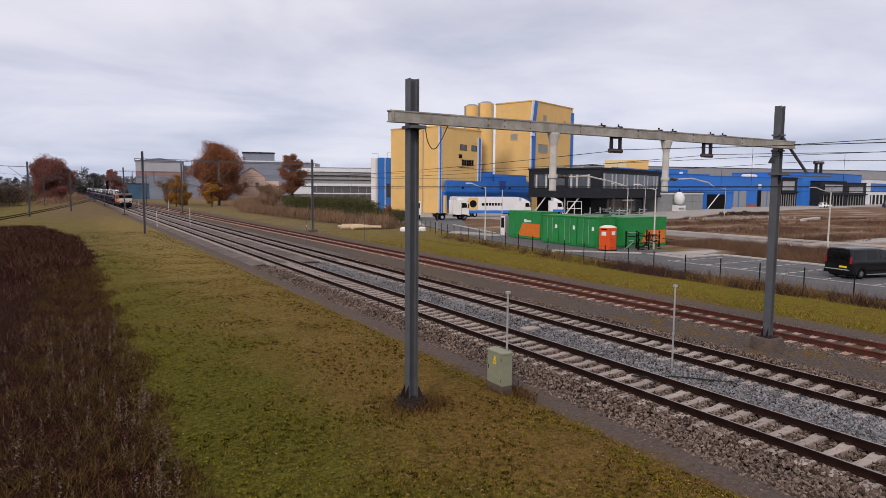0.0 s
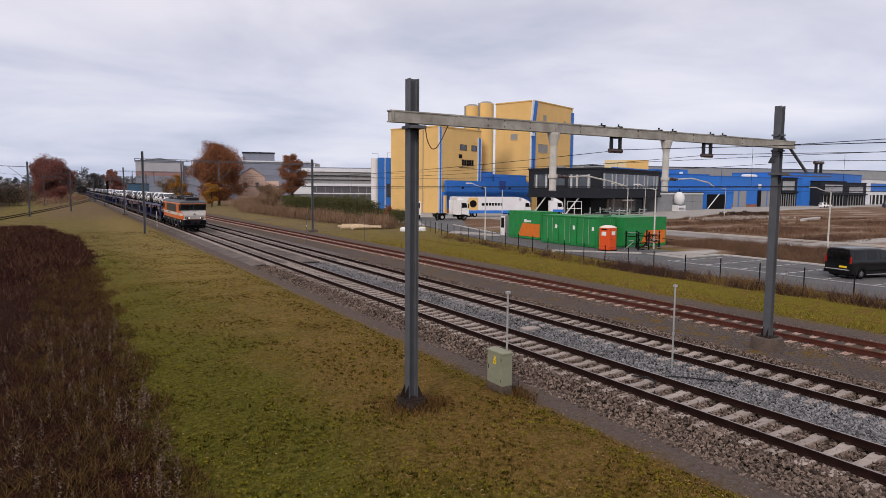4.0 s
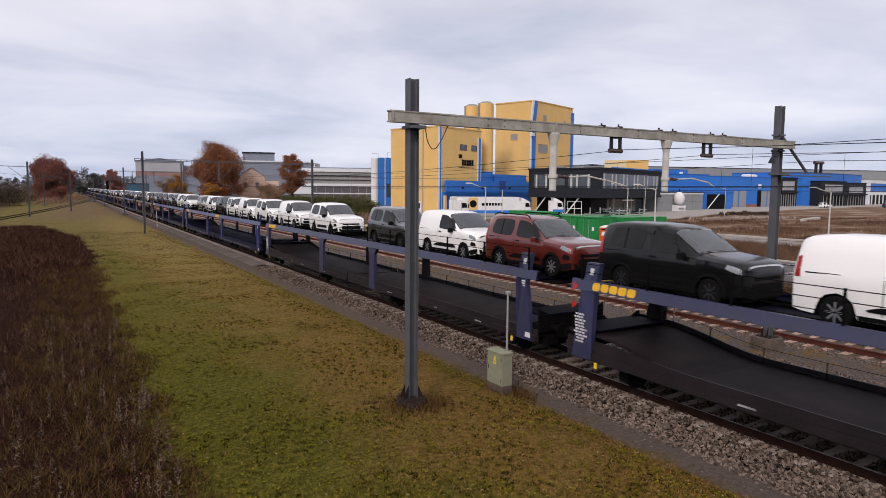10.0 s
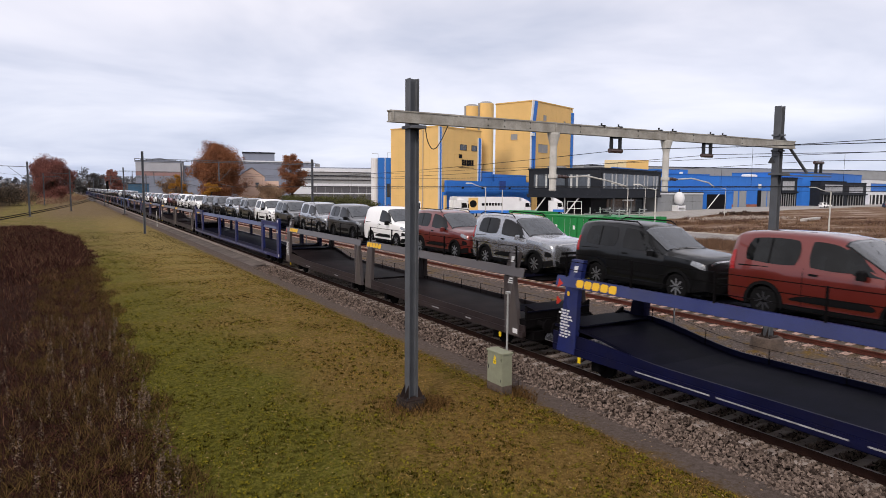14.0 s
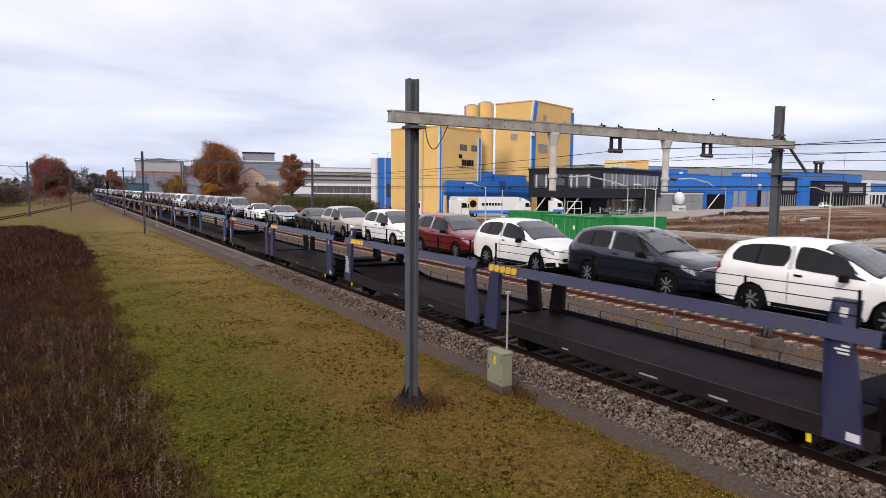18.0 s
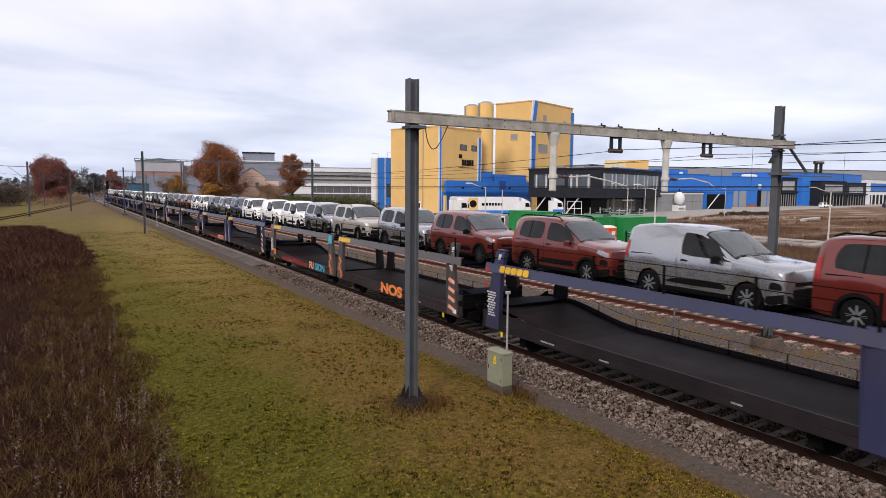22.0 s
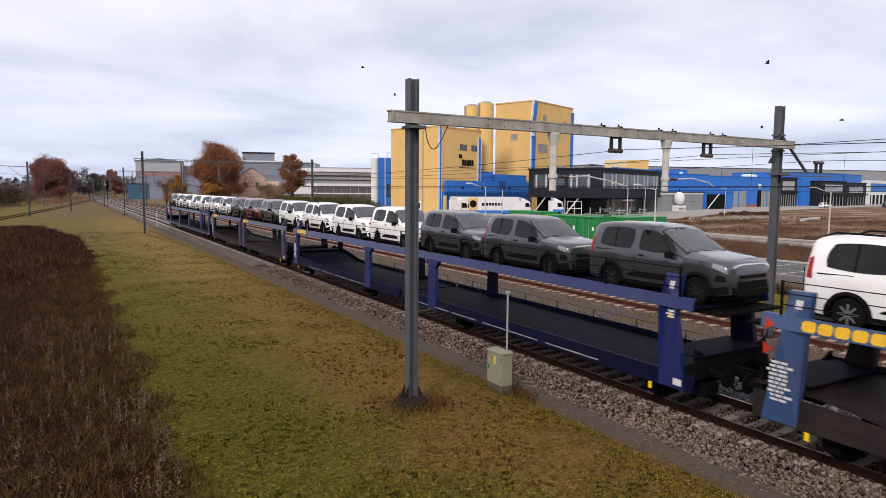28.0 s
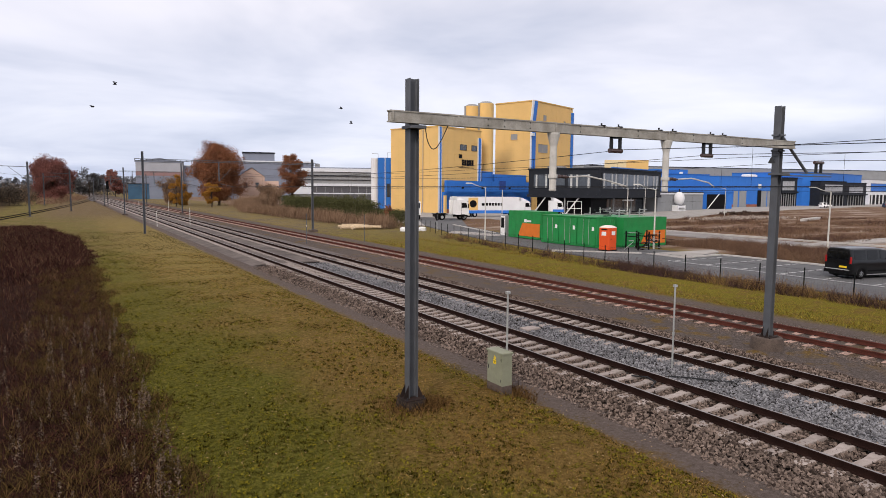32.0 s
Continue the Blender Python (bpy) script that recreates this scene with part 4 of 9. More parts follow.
def build_office():
    t = thing("office_building", "anthracite office block raised on slanted white columns", "office building", frame_at(102.9, 104.6, 70.5))
    part("upper_floor", MB().box(0, 36, 0, 18.5, 4.6, 10.4), ANTHR, t)
    part("roof_edge", MB().box(-0.2, 36.2, -0.2, 18.7, 10.4, 10.75), ANTHR, t)
    part("roof_strip", MB().box(6, 36.3, -0.25, 0.3, 10.76, 11.0), BLUE, t)
    # wall set to black in place of the deep shadow under the raised storey
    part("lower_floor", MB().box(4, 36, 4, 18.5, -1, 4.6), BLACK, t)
    part("deck", MB().box(-0.3, 36, -0.3, 18.8, 3.9, 4.6), ANTHR, t)
    window(t, 1.2, 34.5, 0, 6.0, 9.6, bars=16, blinds=1)
    window(t, 13.0, 17.2, 0, 6.0, 9.4, face="x", bars=3, blinds=1)
    window(t, 2.0, 8.0, 0, 6.0, 9.4, face="x", bars=4, blinds=1)
    window(t, 8.6, 12.4, 0, 6.6, 9.2, face="x", bars=1)
    window(t, 12, 34, 4, 0.2, 3.6, bars=10)
    for y0, y1 in ((14.0, 17.5), (12.5, 9.0), (5.2, 8.6)):
        part("slanted_column", MB().tube((0.4, y0, 3.95), (0.4, (8.9 if y0 < 13 else y1), -0.3), 0.16, n=8), PALEW, t)
    for x, y in ((0.5, 8.9), (10, 1.2), (20, 1.2), (28, 1.2)):
        part("column", MB().tube((x, y, -0.3), (x, y, 3.95), 0.18, n=10), GREYC, t)
    part("roof_unit", MB().box(4, 7, 6, 9, 10.5, 11.5), GREYC, t)
    part("roof_unit", MB().box(-0.0 + 1, 3, 10, 14, 10.5, 11.2), GREYC, t)
    part("canopy_frame", MB().box(12, 14, -2.0, -0.1, 3.2, 3.5), GREYC, t)
    b = thing("roof_block", "sand-yellow roof block behind the office", "works building", pose(134.1, 134.6, -0.3, 0, 0, -46))
    part("wall", MB().box(0, 12, 0, 8, -1, 14.3), YELLOW, b)
    part("wall_end", MB().box(-0.05, 6.0, -0.06, -0.01, 12.2, 14.2), mat("pale_yellow", (0.7, 0.58, 0.35), 0.6), b)


build_office()


def hall(x0, y0, x1, y1, z, depth, material, label, seam, n=8, name="factory_hall", end=0.0):
    """A flat-roofed hall behind the line from (x0, y0) to (x1, y1); end: how far its slanted end wall stands out to the left."""
    L = math.hypot(x1 - x0, y1 - y0)
    az = math.degrees(math.atan2(x1 - x0, y1 - y0))
    t = thing(name, label, "factory hall", frame_at(x0, y0, az), group="blue halls")
    plan = [(0, 0), (L, 0), (L, depth), (-end * 1.6, depth), (-end, end * 0.62)] if end else [(0, 0), (L, 0), (L, depth), (0, depth)]
    part("wall", MB().prism(plan, 2, -1, z), material, t)
    grown = [(x + (0.12 if x > L / 2 else -0.12), y + (0.1 if y > depth / 2 else -0.12)) for x, y in plan]
    part("roof_edge", MB().prism(grown, 2, z + 0.002, z + 0.3), seam, t)
    panels(t, 0, L, 0, 0, z, n // 2, seam, 2)
    return t, L


def glazed_bay(x0, y0, x1, y1, z, label):
    """Anthracite entrance bay: pale upper glazing in a deep frame, doors and posts below."""
    t, L = hall(x0, y0, x1, y1, z, 12, ANTHR, label, BLACK, 4, "entrance_building")
    window(t, L * 0.16, L * 0.86, -0.02, z * 0.56, z * 0.90, bars=5, glass=mat("pale_sky_glass", (0.30, 0.31, 0.32), 0.2, 0, 0.25, 0.3, 4, 0.0))
    # no real hollow: a flat black sheet paints the shade of the entrance
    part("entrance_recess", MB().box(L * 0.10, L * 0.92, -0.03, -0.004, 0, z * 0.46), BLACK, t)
    for k in range(7):
        x = L * (0.12 + 0.125 * k)
        part("entrance_post", MB().box(x, x + 0.28, -0.25, -0.035, 0, z * 0.45), GREYC, t)
    part("canopy_edge", MB().box(L * 0.04, L * 0.98, -0.9, -0.02, z * 0.47, z * 0.53), ANTHR, t)
    return t


def build_halls():
    t, L = hall(163, 141.6, 187, 139.2, 11.0, 22, BLUE, "bright blue clad factory hall with a raised roof box", BLUE_SEAM)
    part("roof_box", MB().box(0.3, 15.5, 1.2, 9, 11.3, 12.7), BLUE, t)
    for x in (4.5, 11.5):
        part("roof_vent", MB().bbox(x, x + 1.2, 0.4, 1.1, 11.32, 11.9, 0.1), PALEW, t)
    g, L = hall(137, 117.6, 168, 127.0, 5.2, 8, GREYC, "low pale grey annex wall", ANTHR, 9, "annex")
    part("annex_cap", MB().box(-0.1, L + 0.1, -0.16, -0.01, 4.7, 5.1), PALEW, g)
    t, L = hall(198.5, 143.6, 237, 144.6, 10.8, 24, BLUE, "bright blue clad factory hall with grey bays and a brick base", BLUE_SEAM, 10, end=4.6)
    for x, w in ((8.5, 2.6), (12.0, 4.2), (25.6, 3.4), (29.6, 2.2)):
        part("grey_bay", MB().box(x, x + w, -0.10, -0.02, 0, 5.9), GREYC, t)
    for x, w in ((6.2, 2.2), (16.4, 6.6), (33.0, 5.0)):
        part("red_plinth", MB().box(x, x + w, -0.14, -0.03, -0.5, 1.0), REDBR, t)
    part("door", MB().box(23.2, 25.4, -0.2, -0.03, 0, 6.2), BLACK, t)
    part("wall_sign", MB().box(23.5, 25.2, -0.2, -0.03, 6.9, 8.5), WHITE, t)
    part("sign_bar", MB().box(23.8, 24.9, -0.24, -0.201, 7.3, 7.7), ANTHR, t)
    part("roof_unit", MB().bbox(18.5, 24.5, 1, 4, 11.1, 12.0, 0.4), WHITE, t)
    c, L = hall(173, 129.6, 184.6, 128.7, 5.1, 6, BLUE, "open blue loading canopy with a white strut", BLUE_SEAM, 4, "loading_canopy")
    # black sheet on the wall paints the shaded inside of the canopy
    part("opening", MB().box(0.3, 8.8, -0.12, -0.02, 0, 4.7), BLACK, c)
    part("strut", MB().tube((0.5, -0.3, 0.2), (5.4, -0.3, 4.8), 0.14, n=6), WHITE, c)
    glazed_bay(238.5, 146.2, 248.8, 145.2, 11.0, "dark glazed entrance porch between the halls")
    t, L = hall(248.9, 149, 262, 149.5, 10.9, 20, BLUE, "short bright blue link building", BLUE_SEAM, 3)
    t, L = hall(263.9, 147.6, 322, 157.6, 13.5, 30, BLUE, "long bright blue clad factory hall", BLUE_SEAM, 12, end=4.6)
    glazed_bay(262.9, 143.9, 282.3, 143.9, 9.9, "anthracite entrance bay with a glazed upper storey")
    glazed_bay(283.2, 144.6, 303.5, 146.4, 9.5, "anthracite entrance bay with a glazed upper storey")
    t, L = hall(325, 155.4, 362, 161.4, 11.6, 20, PALEW, "white flat-roofed building with a blue window band", GREYC, 6, "white_building")
    window(t, 2, 30, -0.02, 6.2, 10.0, bars=6, glass=BLUE)
    # flat black sheet again, for the shade behind the entrance posts
    part("entrance_recess", MB().box(2, 34, -0.1, -0.01, 0, 4.6), BLACK, t)
    for k in range(6):
        part("entrance_post", MB().box(3 + k * 5.5, 3.6 + k * 5.5, -0.5, -0.11, 0, 4.6), PALEW, t)
    hall(200, 210, 420, 150, 16.5, 40, GREYC, "long grey warehouse far behind the halls", ANTHR, 14, "warehouse")


build_halls()


def build_paving():
    def sheet(name, poly, material, z, label, cat):
        mb = MB().prism(poly, 2, z - 0.12, z)
        return solid(name, mb, material, label, cat, kind="structure")
    sheet("service_road", [(36.2, -40), (36.2, 30), (37.6, 40), (39.5, 56), (43.5, 72), (47, 84), (60, 112), (66, 104), (52, 80), (48.0, 66), (46.5, 62), (48, 40), (48.6, 35), (48.6, -40)], ASPH, -0.20, "grey asphalt service road and yard", "road")
    sheet("works_yard", [(47, 84), (52, 80), (66, 104), (78, 97), (101, 87), (110.5, 88), (149, 105), (195, 116), (262, 130), (420, 146), (420, 175), (262, 158), (190, 160), (150, 150), (100, 140), (60, 130), (48, 100)], PAVE, -0.205, "pale paved works yard", "yard")
    sheet("pavement", [(43.6, 62.0), (46.4, 62.0), (44.5, 72), (42.0, 69)], PAVE, -0.17, "pale paved corner at the road", "pavement")
    sheet("site_road", [(64.2, -30), (63.9, 40.3), (65.7, 57.8), (67, 80), (70, 100), (78, 96), (74, 80), (72, 63.5), (72, 53.7), (70.1, 44.3), (70.1, -30)], mat("dusty_asphalt", (0.24, 0.225, 0.215), 0.95, 0, 0.2, 0.3, 12, 0.2, dirt=0.6, dirt_scale=0.25, dirt_color=(0.13, 0.10, 0.08)), -0.22, "dusty grey access road across the building land", "road")
    sheet("pavement", [(43.7, 38.6), (52.4, 38.2), (51.0, 36.6), (43.4, 34.6)], PAVE, -0.17, "pale paved corner by the car park", "pavement")
    sheet("pavement", [(63.2, 35.8), (64.1, 37.7), (70.6, 38.4), (86, 38.8), (80, 35.0), (69.9, 36.6)], PAVE, -0.165, "pale paved crossing beside the access road", "pavement")
    kb = thing("kerb_line", "pale concrete kerb edging the car park", "kerb", kind="structure")
    for a, b in (((43.4, 34.5), (48.8, 34.8)), ((48.8, 34.8), (48.8, 8)), ((72.2, 8), (72.2, 54)), ((72.2, 54), (72.2, 64)), ((63.8, 8), (63.7, 40)), ((38.0, 44.4), (43.4, 38.8)), ((47, 66), (52, 84)), ((101, 86.8), (110.5, 87.8)), ((110.5, 87.8), (149, 104.8)), ((149, 104.8), (195, 115.8)), ((195, 115.8), (262, 129.8))):
        d = Vector((b[0] - a[0], b[1] - a[1], 0)); L = d.length; n = d.normalized(); s = Vector((-n.y, n.x, 0)) * 0.16
        p, q = Vector((*a, -0.3)), Vector((*b, -0.3))
        part("kerb", MB().loft([[p - s, p + s, p + s + Vector((0, 0, .2)), p - s + Vector((0, 0, .2))], [q - s, q + s, q + s + Vector((0, 0, .2)), q - s + Vector((0, 0, .2))]]), KERB, kb)
    pk = thing("parking_lines", "worn white parking bay lines on asphalt", "road marking", kind="structure")
    for k in range(9):
        y = 33.5 - 2.9 * k
        for j in range(7):
            part("dash", MB().box(41.2 + j * 1.05, 41.9 + j * 1.05, y - 0.07, y + 0.07, -0.198, -0.192), LINE, pk)
    for x in (41.0,):
        part("edge_line", MB().box(x - 0.06, x + 0.06, 9, 34, -0.198, -0.191), LINE, pk)
    # heap of pale rubble, a beam and dark spoil out on the bare ground
    rng = np.random.default_rng(5)
    rub = leafy("pale_rubble", (0.16, 0.13, 0.11), (0.42, 0.36, 0.31), 0.95)
    k = 2600
    u, v = rng.uniform(0, 1, k), rng.normal(0, 1, k)
    hp = lambda x, y: -0.28 + 0.32 * rng.uniform(0, 1, len(x)) ** 2
    heap = stones_mesh("rubble", k, (0, 1, 0, 1), rub, (0.08, 0.24), lambda x, y: hp(x, y))
    co = np.empty(len(heap.vertices) * 3, np.float32); heap.vertices.foreach_get("co", co); co = co.reshape(-1, 6, 3)
    shift = np.stack([109 + 23 * u + 2.2 * v, 80.5 + 2.5 * u + 2.8 * rng.normal(0, 1, k) * (0.5 + 0.5 * u), np.zeros(k)], 1)
    cen = co.mean(1, keepdims=True)
    co = co - cen * (1, 1, 0) + shift[:, None]
    heap.vertices.foreach_set("co", co.astype(np.float32).ravel()); heap.update()
    tagged(new("rubble", heap), "long heap of pale rubble on the bare building land", "rubble", kind="stuff")
    dark = stones_mesh("spoil", 500, (136, 146, 91, 99), leafy("dark_spoil", (0.02, 0.014, 0.011), (0.09, 0.06, 0.045), 0.95), (0.12, 0.4), lambda x, y: -0.25 + 0.6 * rng.uniform(0, 1, len(x)) ** 2)
    tagged(new("spoil", dark), "dark heap of dug-out earth and roots", "earth heap", kind="stuff")
    bm_ = thing("concrete_beam", "pale concrete beam lying on the bare ground", "beam", frame_at(120.5, 69, 73))
    part("beam_body", MB().bbox(0, 13, -0.4, 0.4, 0.02, 0.55, 0.08), KERB, bm_)
    part("packing_block", MB().bbox(2, 2.6, -0.6, 0.6, -0.1, 0.019, 0.03).bbox(10, 10.6, -0.6, 0.6, -0.1, 0.019, 0.03), BLACK, bm_)


build_paving()

FENCE = mat("fence_green_black", (0.009, 0.011, 0.011), 0.6, 0.2)
FENCE_PTS = [(34.8, -40), (34.8, 30), (35.6, 40), (36.9, 50), (37.8, 58), (41.0, 72), (44.5, 84), (56, 118)]


def build_fence():
    t = thing("wire_fence", "low dark wire fence on steel posts along the road", "fence")
    seg = []
    for a, b in zip(FENCE_PTS, FENCE_PTS[1:]):
        L = math.hypot(b[0] - a[0], b[1] - a[1])
        seg.append((a, b, L))
    pts = []
    for a, b, L in seg:
        n = max(1, round(L / 2.6))
        for k in range(n):
            pts.append((a[0] + (b[0] - a[0]) * k / n, a[1] + (b[1] - a[1]) * k / n))
    pm = MB().tube((0, 0, -0.5), (0, 0, 1.42), 0.035, n=8).tube((0, 0, 1.42), (0, 0, 1.45), 0.045, n=8).mesh("post", FENCE)
    for x, y in pts:
        if y > 5:
            o = new("post", pm); o.parent = t; o.location = (x, y, -0.3)
    for (x0, y0), (x1, y1) in zip(pts, pts[1:]):
        if y0 < 4 or y0 > 60:
            continue
        w = MB()
        for k in range(6):
            z = -0.15 + k * 0.24
            w.tube((x0, y0, z), (x1, y1, z), 0.002 if k < 5 else 0.006, n=4, caps=False)
        n = 18
        for k in range(1, n):
            x, y = x0 + (x1 - x0) * k / n, y0 + (y1 - y0) * k / n
            w.tube((x, y, -0.2), (x, y, 1.05), 0.0014, n=3, caps=False)
        part("mesh_panel", w, FENCE, t)


build_fence()

GREENP = mat("container_green", (0.012, 0.22, 0.058), 0.45, 0, 0.12, 1.5, 20, 0.04, dirt=0.2, dirt_scale=1.0)
ORANGE = mat("signal_orange", (0.62, 0.16, 0.025), 0.5, 0, 0.08, 1.5, 20, 0.03)
ORANGE_WC = mat("toilet_orange", (0.66, 0.085, 0.02), 0.45, 0, 0.06, 2, 20, 0.03)


def corrugated(x0, x1, y, z0, z1, n, depth=0.05, face="y"):
    """A wall of trapezoid folds."""
    mb = MB()
    prof = []
    w = (x1 - x0) / n
    for k in range(n):
        a = x0 + k * w
        prof += [(a, 0), (a + w * 0.35, 0), (a + w * 0.5, depth), (a + w * 0.85, depth)]
    prof.append((x1, 0))
    vs, fs = [], []
    for q, d in prof:
        for z in (z0, z1):
            vs.append((q, y + d, z) if face == "y" else (y + d, q, z))
    for k in range(len(prof) - 1):
        fs.append((2 * k, 2 * k + 2, 2 * k + 3, 2 * k + 1))
    return mb.add(vs, fs)


def container(name, label, x, y, L, W, H, ribs=True, doors=0, rz=0.0, flash=None):
    """Long side faces the railway (local -x), y runs along it."""
    t = thing(name, label, "container", pose(x, y, -0.2, 0, 0, rz))
    part("inner_box", MB().box(0.14, W - 0.08, 0.14, L - 0.08, 0.12, H - 0.06), GREENP, t)
    for yy in (0, L - 0.12):
        for xx in (0, W - 0.12):
            part("corner_post", MB().box(xx, xx + 0.12, yy, yy + 0.12, 0.1, H), GREENP, t)
    part("top_rail", MB().box(0, W, 0, 0.1, H - 0.1, H).box(0, W, L - 0.1, L, H - 0.1, H).box(0, 0.1, 0.1, L - 0.1, H - 0.1, H).box(W - 0.1, W, 0.1, L - 0.1, H - 0.1, H), GREENP, t)
    part("floor_rail", MB().box(0, W, 0, L, 0.05, 0.14), GREENP, t)
    part("roof", MB().box(0.1, W - 0.1, 0.1, L - 0.1, H - 0.07, H - 0.02), GREENP, t)
    if ribs:
        part("ribbed_side", corrugated(0.12, L - 0.12, 0.02, 0.14, H - 0.1, int(L / 0.45), 0.10, "x"), GREENP, t)
        part("ribbed_end", corrugated(0.12, W - 0.12, 0.02, 0.14, H - 0.1, 8, 0.045, "y"), GREENP, t)
    else:
        part("smooth_side", MB().box(0.01, 0.05, 0.12, L - 0.12, 0.14, H - 0.1), GREENP, t)
        part("smooth_end", MB().box(0.12, W - 0.12, 0.01, 0.05, 0.14, H - 0.1), GREENP, t)
    for k in range(doors):
        y0 = 0.2 + k * (L - 0.3) / doors
        d = part("door", MB().bbox(-0.02, 0.015, y0, y0 + (L - 0.5) / doors - 0.1, 0.2, H - 0.2, 0.01), GREENP, t)
        for q in (0.35, 0.65):
            yy = y0 + q * (L - 0.5) / doors
            part("lock_bar", MB().tube((-0.05, yy, 0.25), (-0.05, yy, H - 0.25), 0.02, n=6), PIPEG, d)
        part("plate", MB().box(-0.03, -0.021, y0 + 0.2, y0 + 0.5, H * 0.55, H * 0.68), WHITE, d)
    if flash == "side":
        part("colour_flash", MB().prism([(0.1, 0.3), (4.1, 0.3), (3.3, 1.75), (0.1, 1.75)], 0, 0.002, 0.008), ORANGE, t, "orange slanted panel")
        part("logo_bars", MB().box(0.0, 0.008, L * 0.42, L * 0.50, 1.85, 2.2).box(0.0, 0.008, L * 0.28, L * 0.41, 1.9, 2.1), WHITE, t)
        part("door", MB().box(-0.01, 0.008, L - 1.35, L - 0.45, 0.3, 2.2), GREENP, t)
    if flash == "end":
        part("colour_flash", MB().prism([(W * 0.40, 0.3), (W - 0.1, 0.3), (W - 0.1, 1.6), (W * 0.52, 1.6)], 1, -0.004, 0.006), ORANGE, t, "orange slanted panel")
    return t


container("green_container", "green technical container with an orange slanted panel", 44.7, 54.2, 6.0, 2.45, 3.1, False, 0, -1.5, "side")
container("green_container", "green ribbed storage container with double doors", 43.45, 44.3, 8.0, 2.45, 2.95, True, 3, 1.5)
container("green_container", "green smooth container with an orange end panel", 46.2, 43.6, 6.0, 6.2, 2.9, False, 0, 1.5, "end")


def toilet():
    t = thing("portable_toilet", "orange portable toilet cabin with a domed pale roof", "portable toilet", pose(42.3, 41.6, -0.2, 0, 0, 8))
    part("cabin", MB().bbox(0, 1.1, 0, 1.15, 0.08, 2.1, 0.05), ORANGE_WC, t)
    part("base", MB().box(-0.03, 1.13, -0.03, 1.18, 0, 0.1), BLACK, t)
    rings = []
    for k in range(5):
        s, z = (0.03 * k ** 1.6) * 0.6, 2.1 + 0.055 * k
        rings.append([(s * 2 + 0.0, s * 2, z), (1.1 - s * 2, s * 2, z), (1.1 - s * 2, 1.15 - s * 2, z), (s * 2, 1.15 - s * 2, z)])
    part("roof", MB().loft(rings), mat("pale_plastic_roof", (0.70, 0.62, 0.55), 0.4), t)
    d = part("door", MB().bbox(0.14, 0.96, -0.03, 0.0, 0.15, 2.0, 0.01), ORANGE_WC, t)
    part("sign", MB().box(0.3, 0.8, -0.04, -0.031, 1.45, 1.8), WHITE, d)
    part("latch", MB().box(0.18, 0.26, -0.05, -0.031, 1.0, 1.15), BLACK, d)
    part("sign", MB().box(-0.012, -0.002, 0.35, 0.85, 1.4, 1.75), WHITE, t)
    part("vent_panel", MB().box(-0.012, -0.002, 0.3, 0.9, 1.9, 2.02), BLACK, t)


toilet()


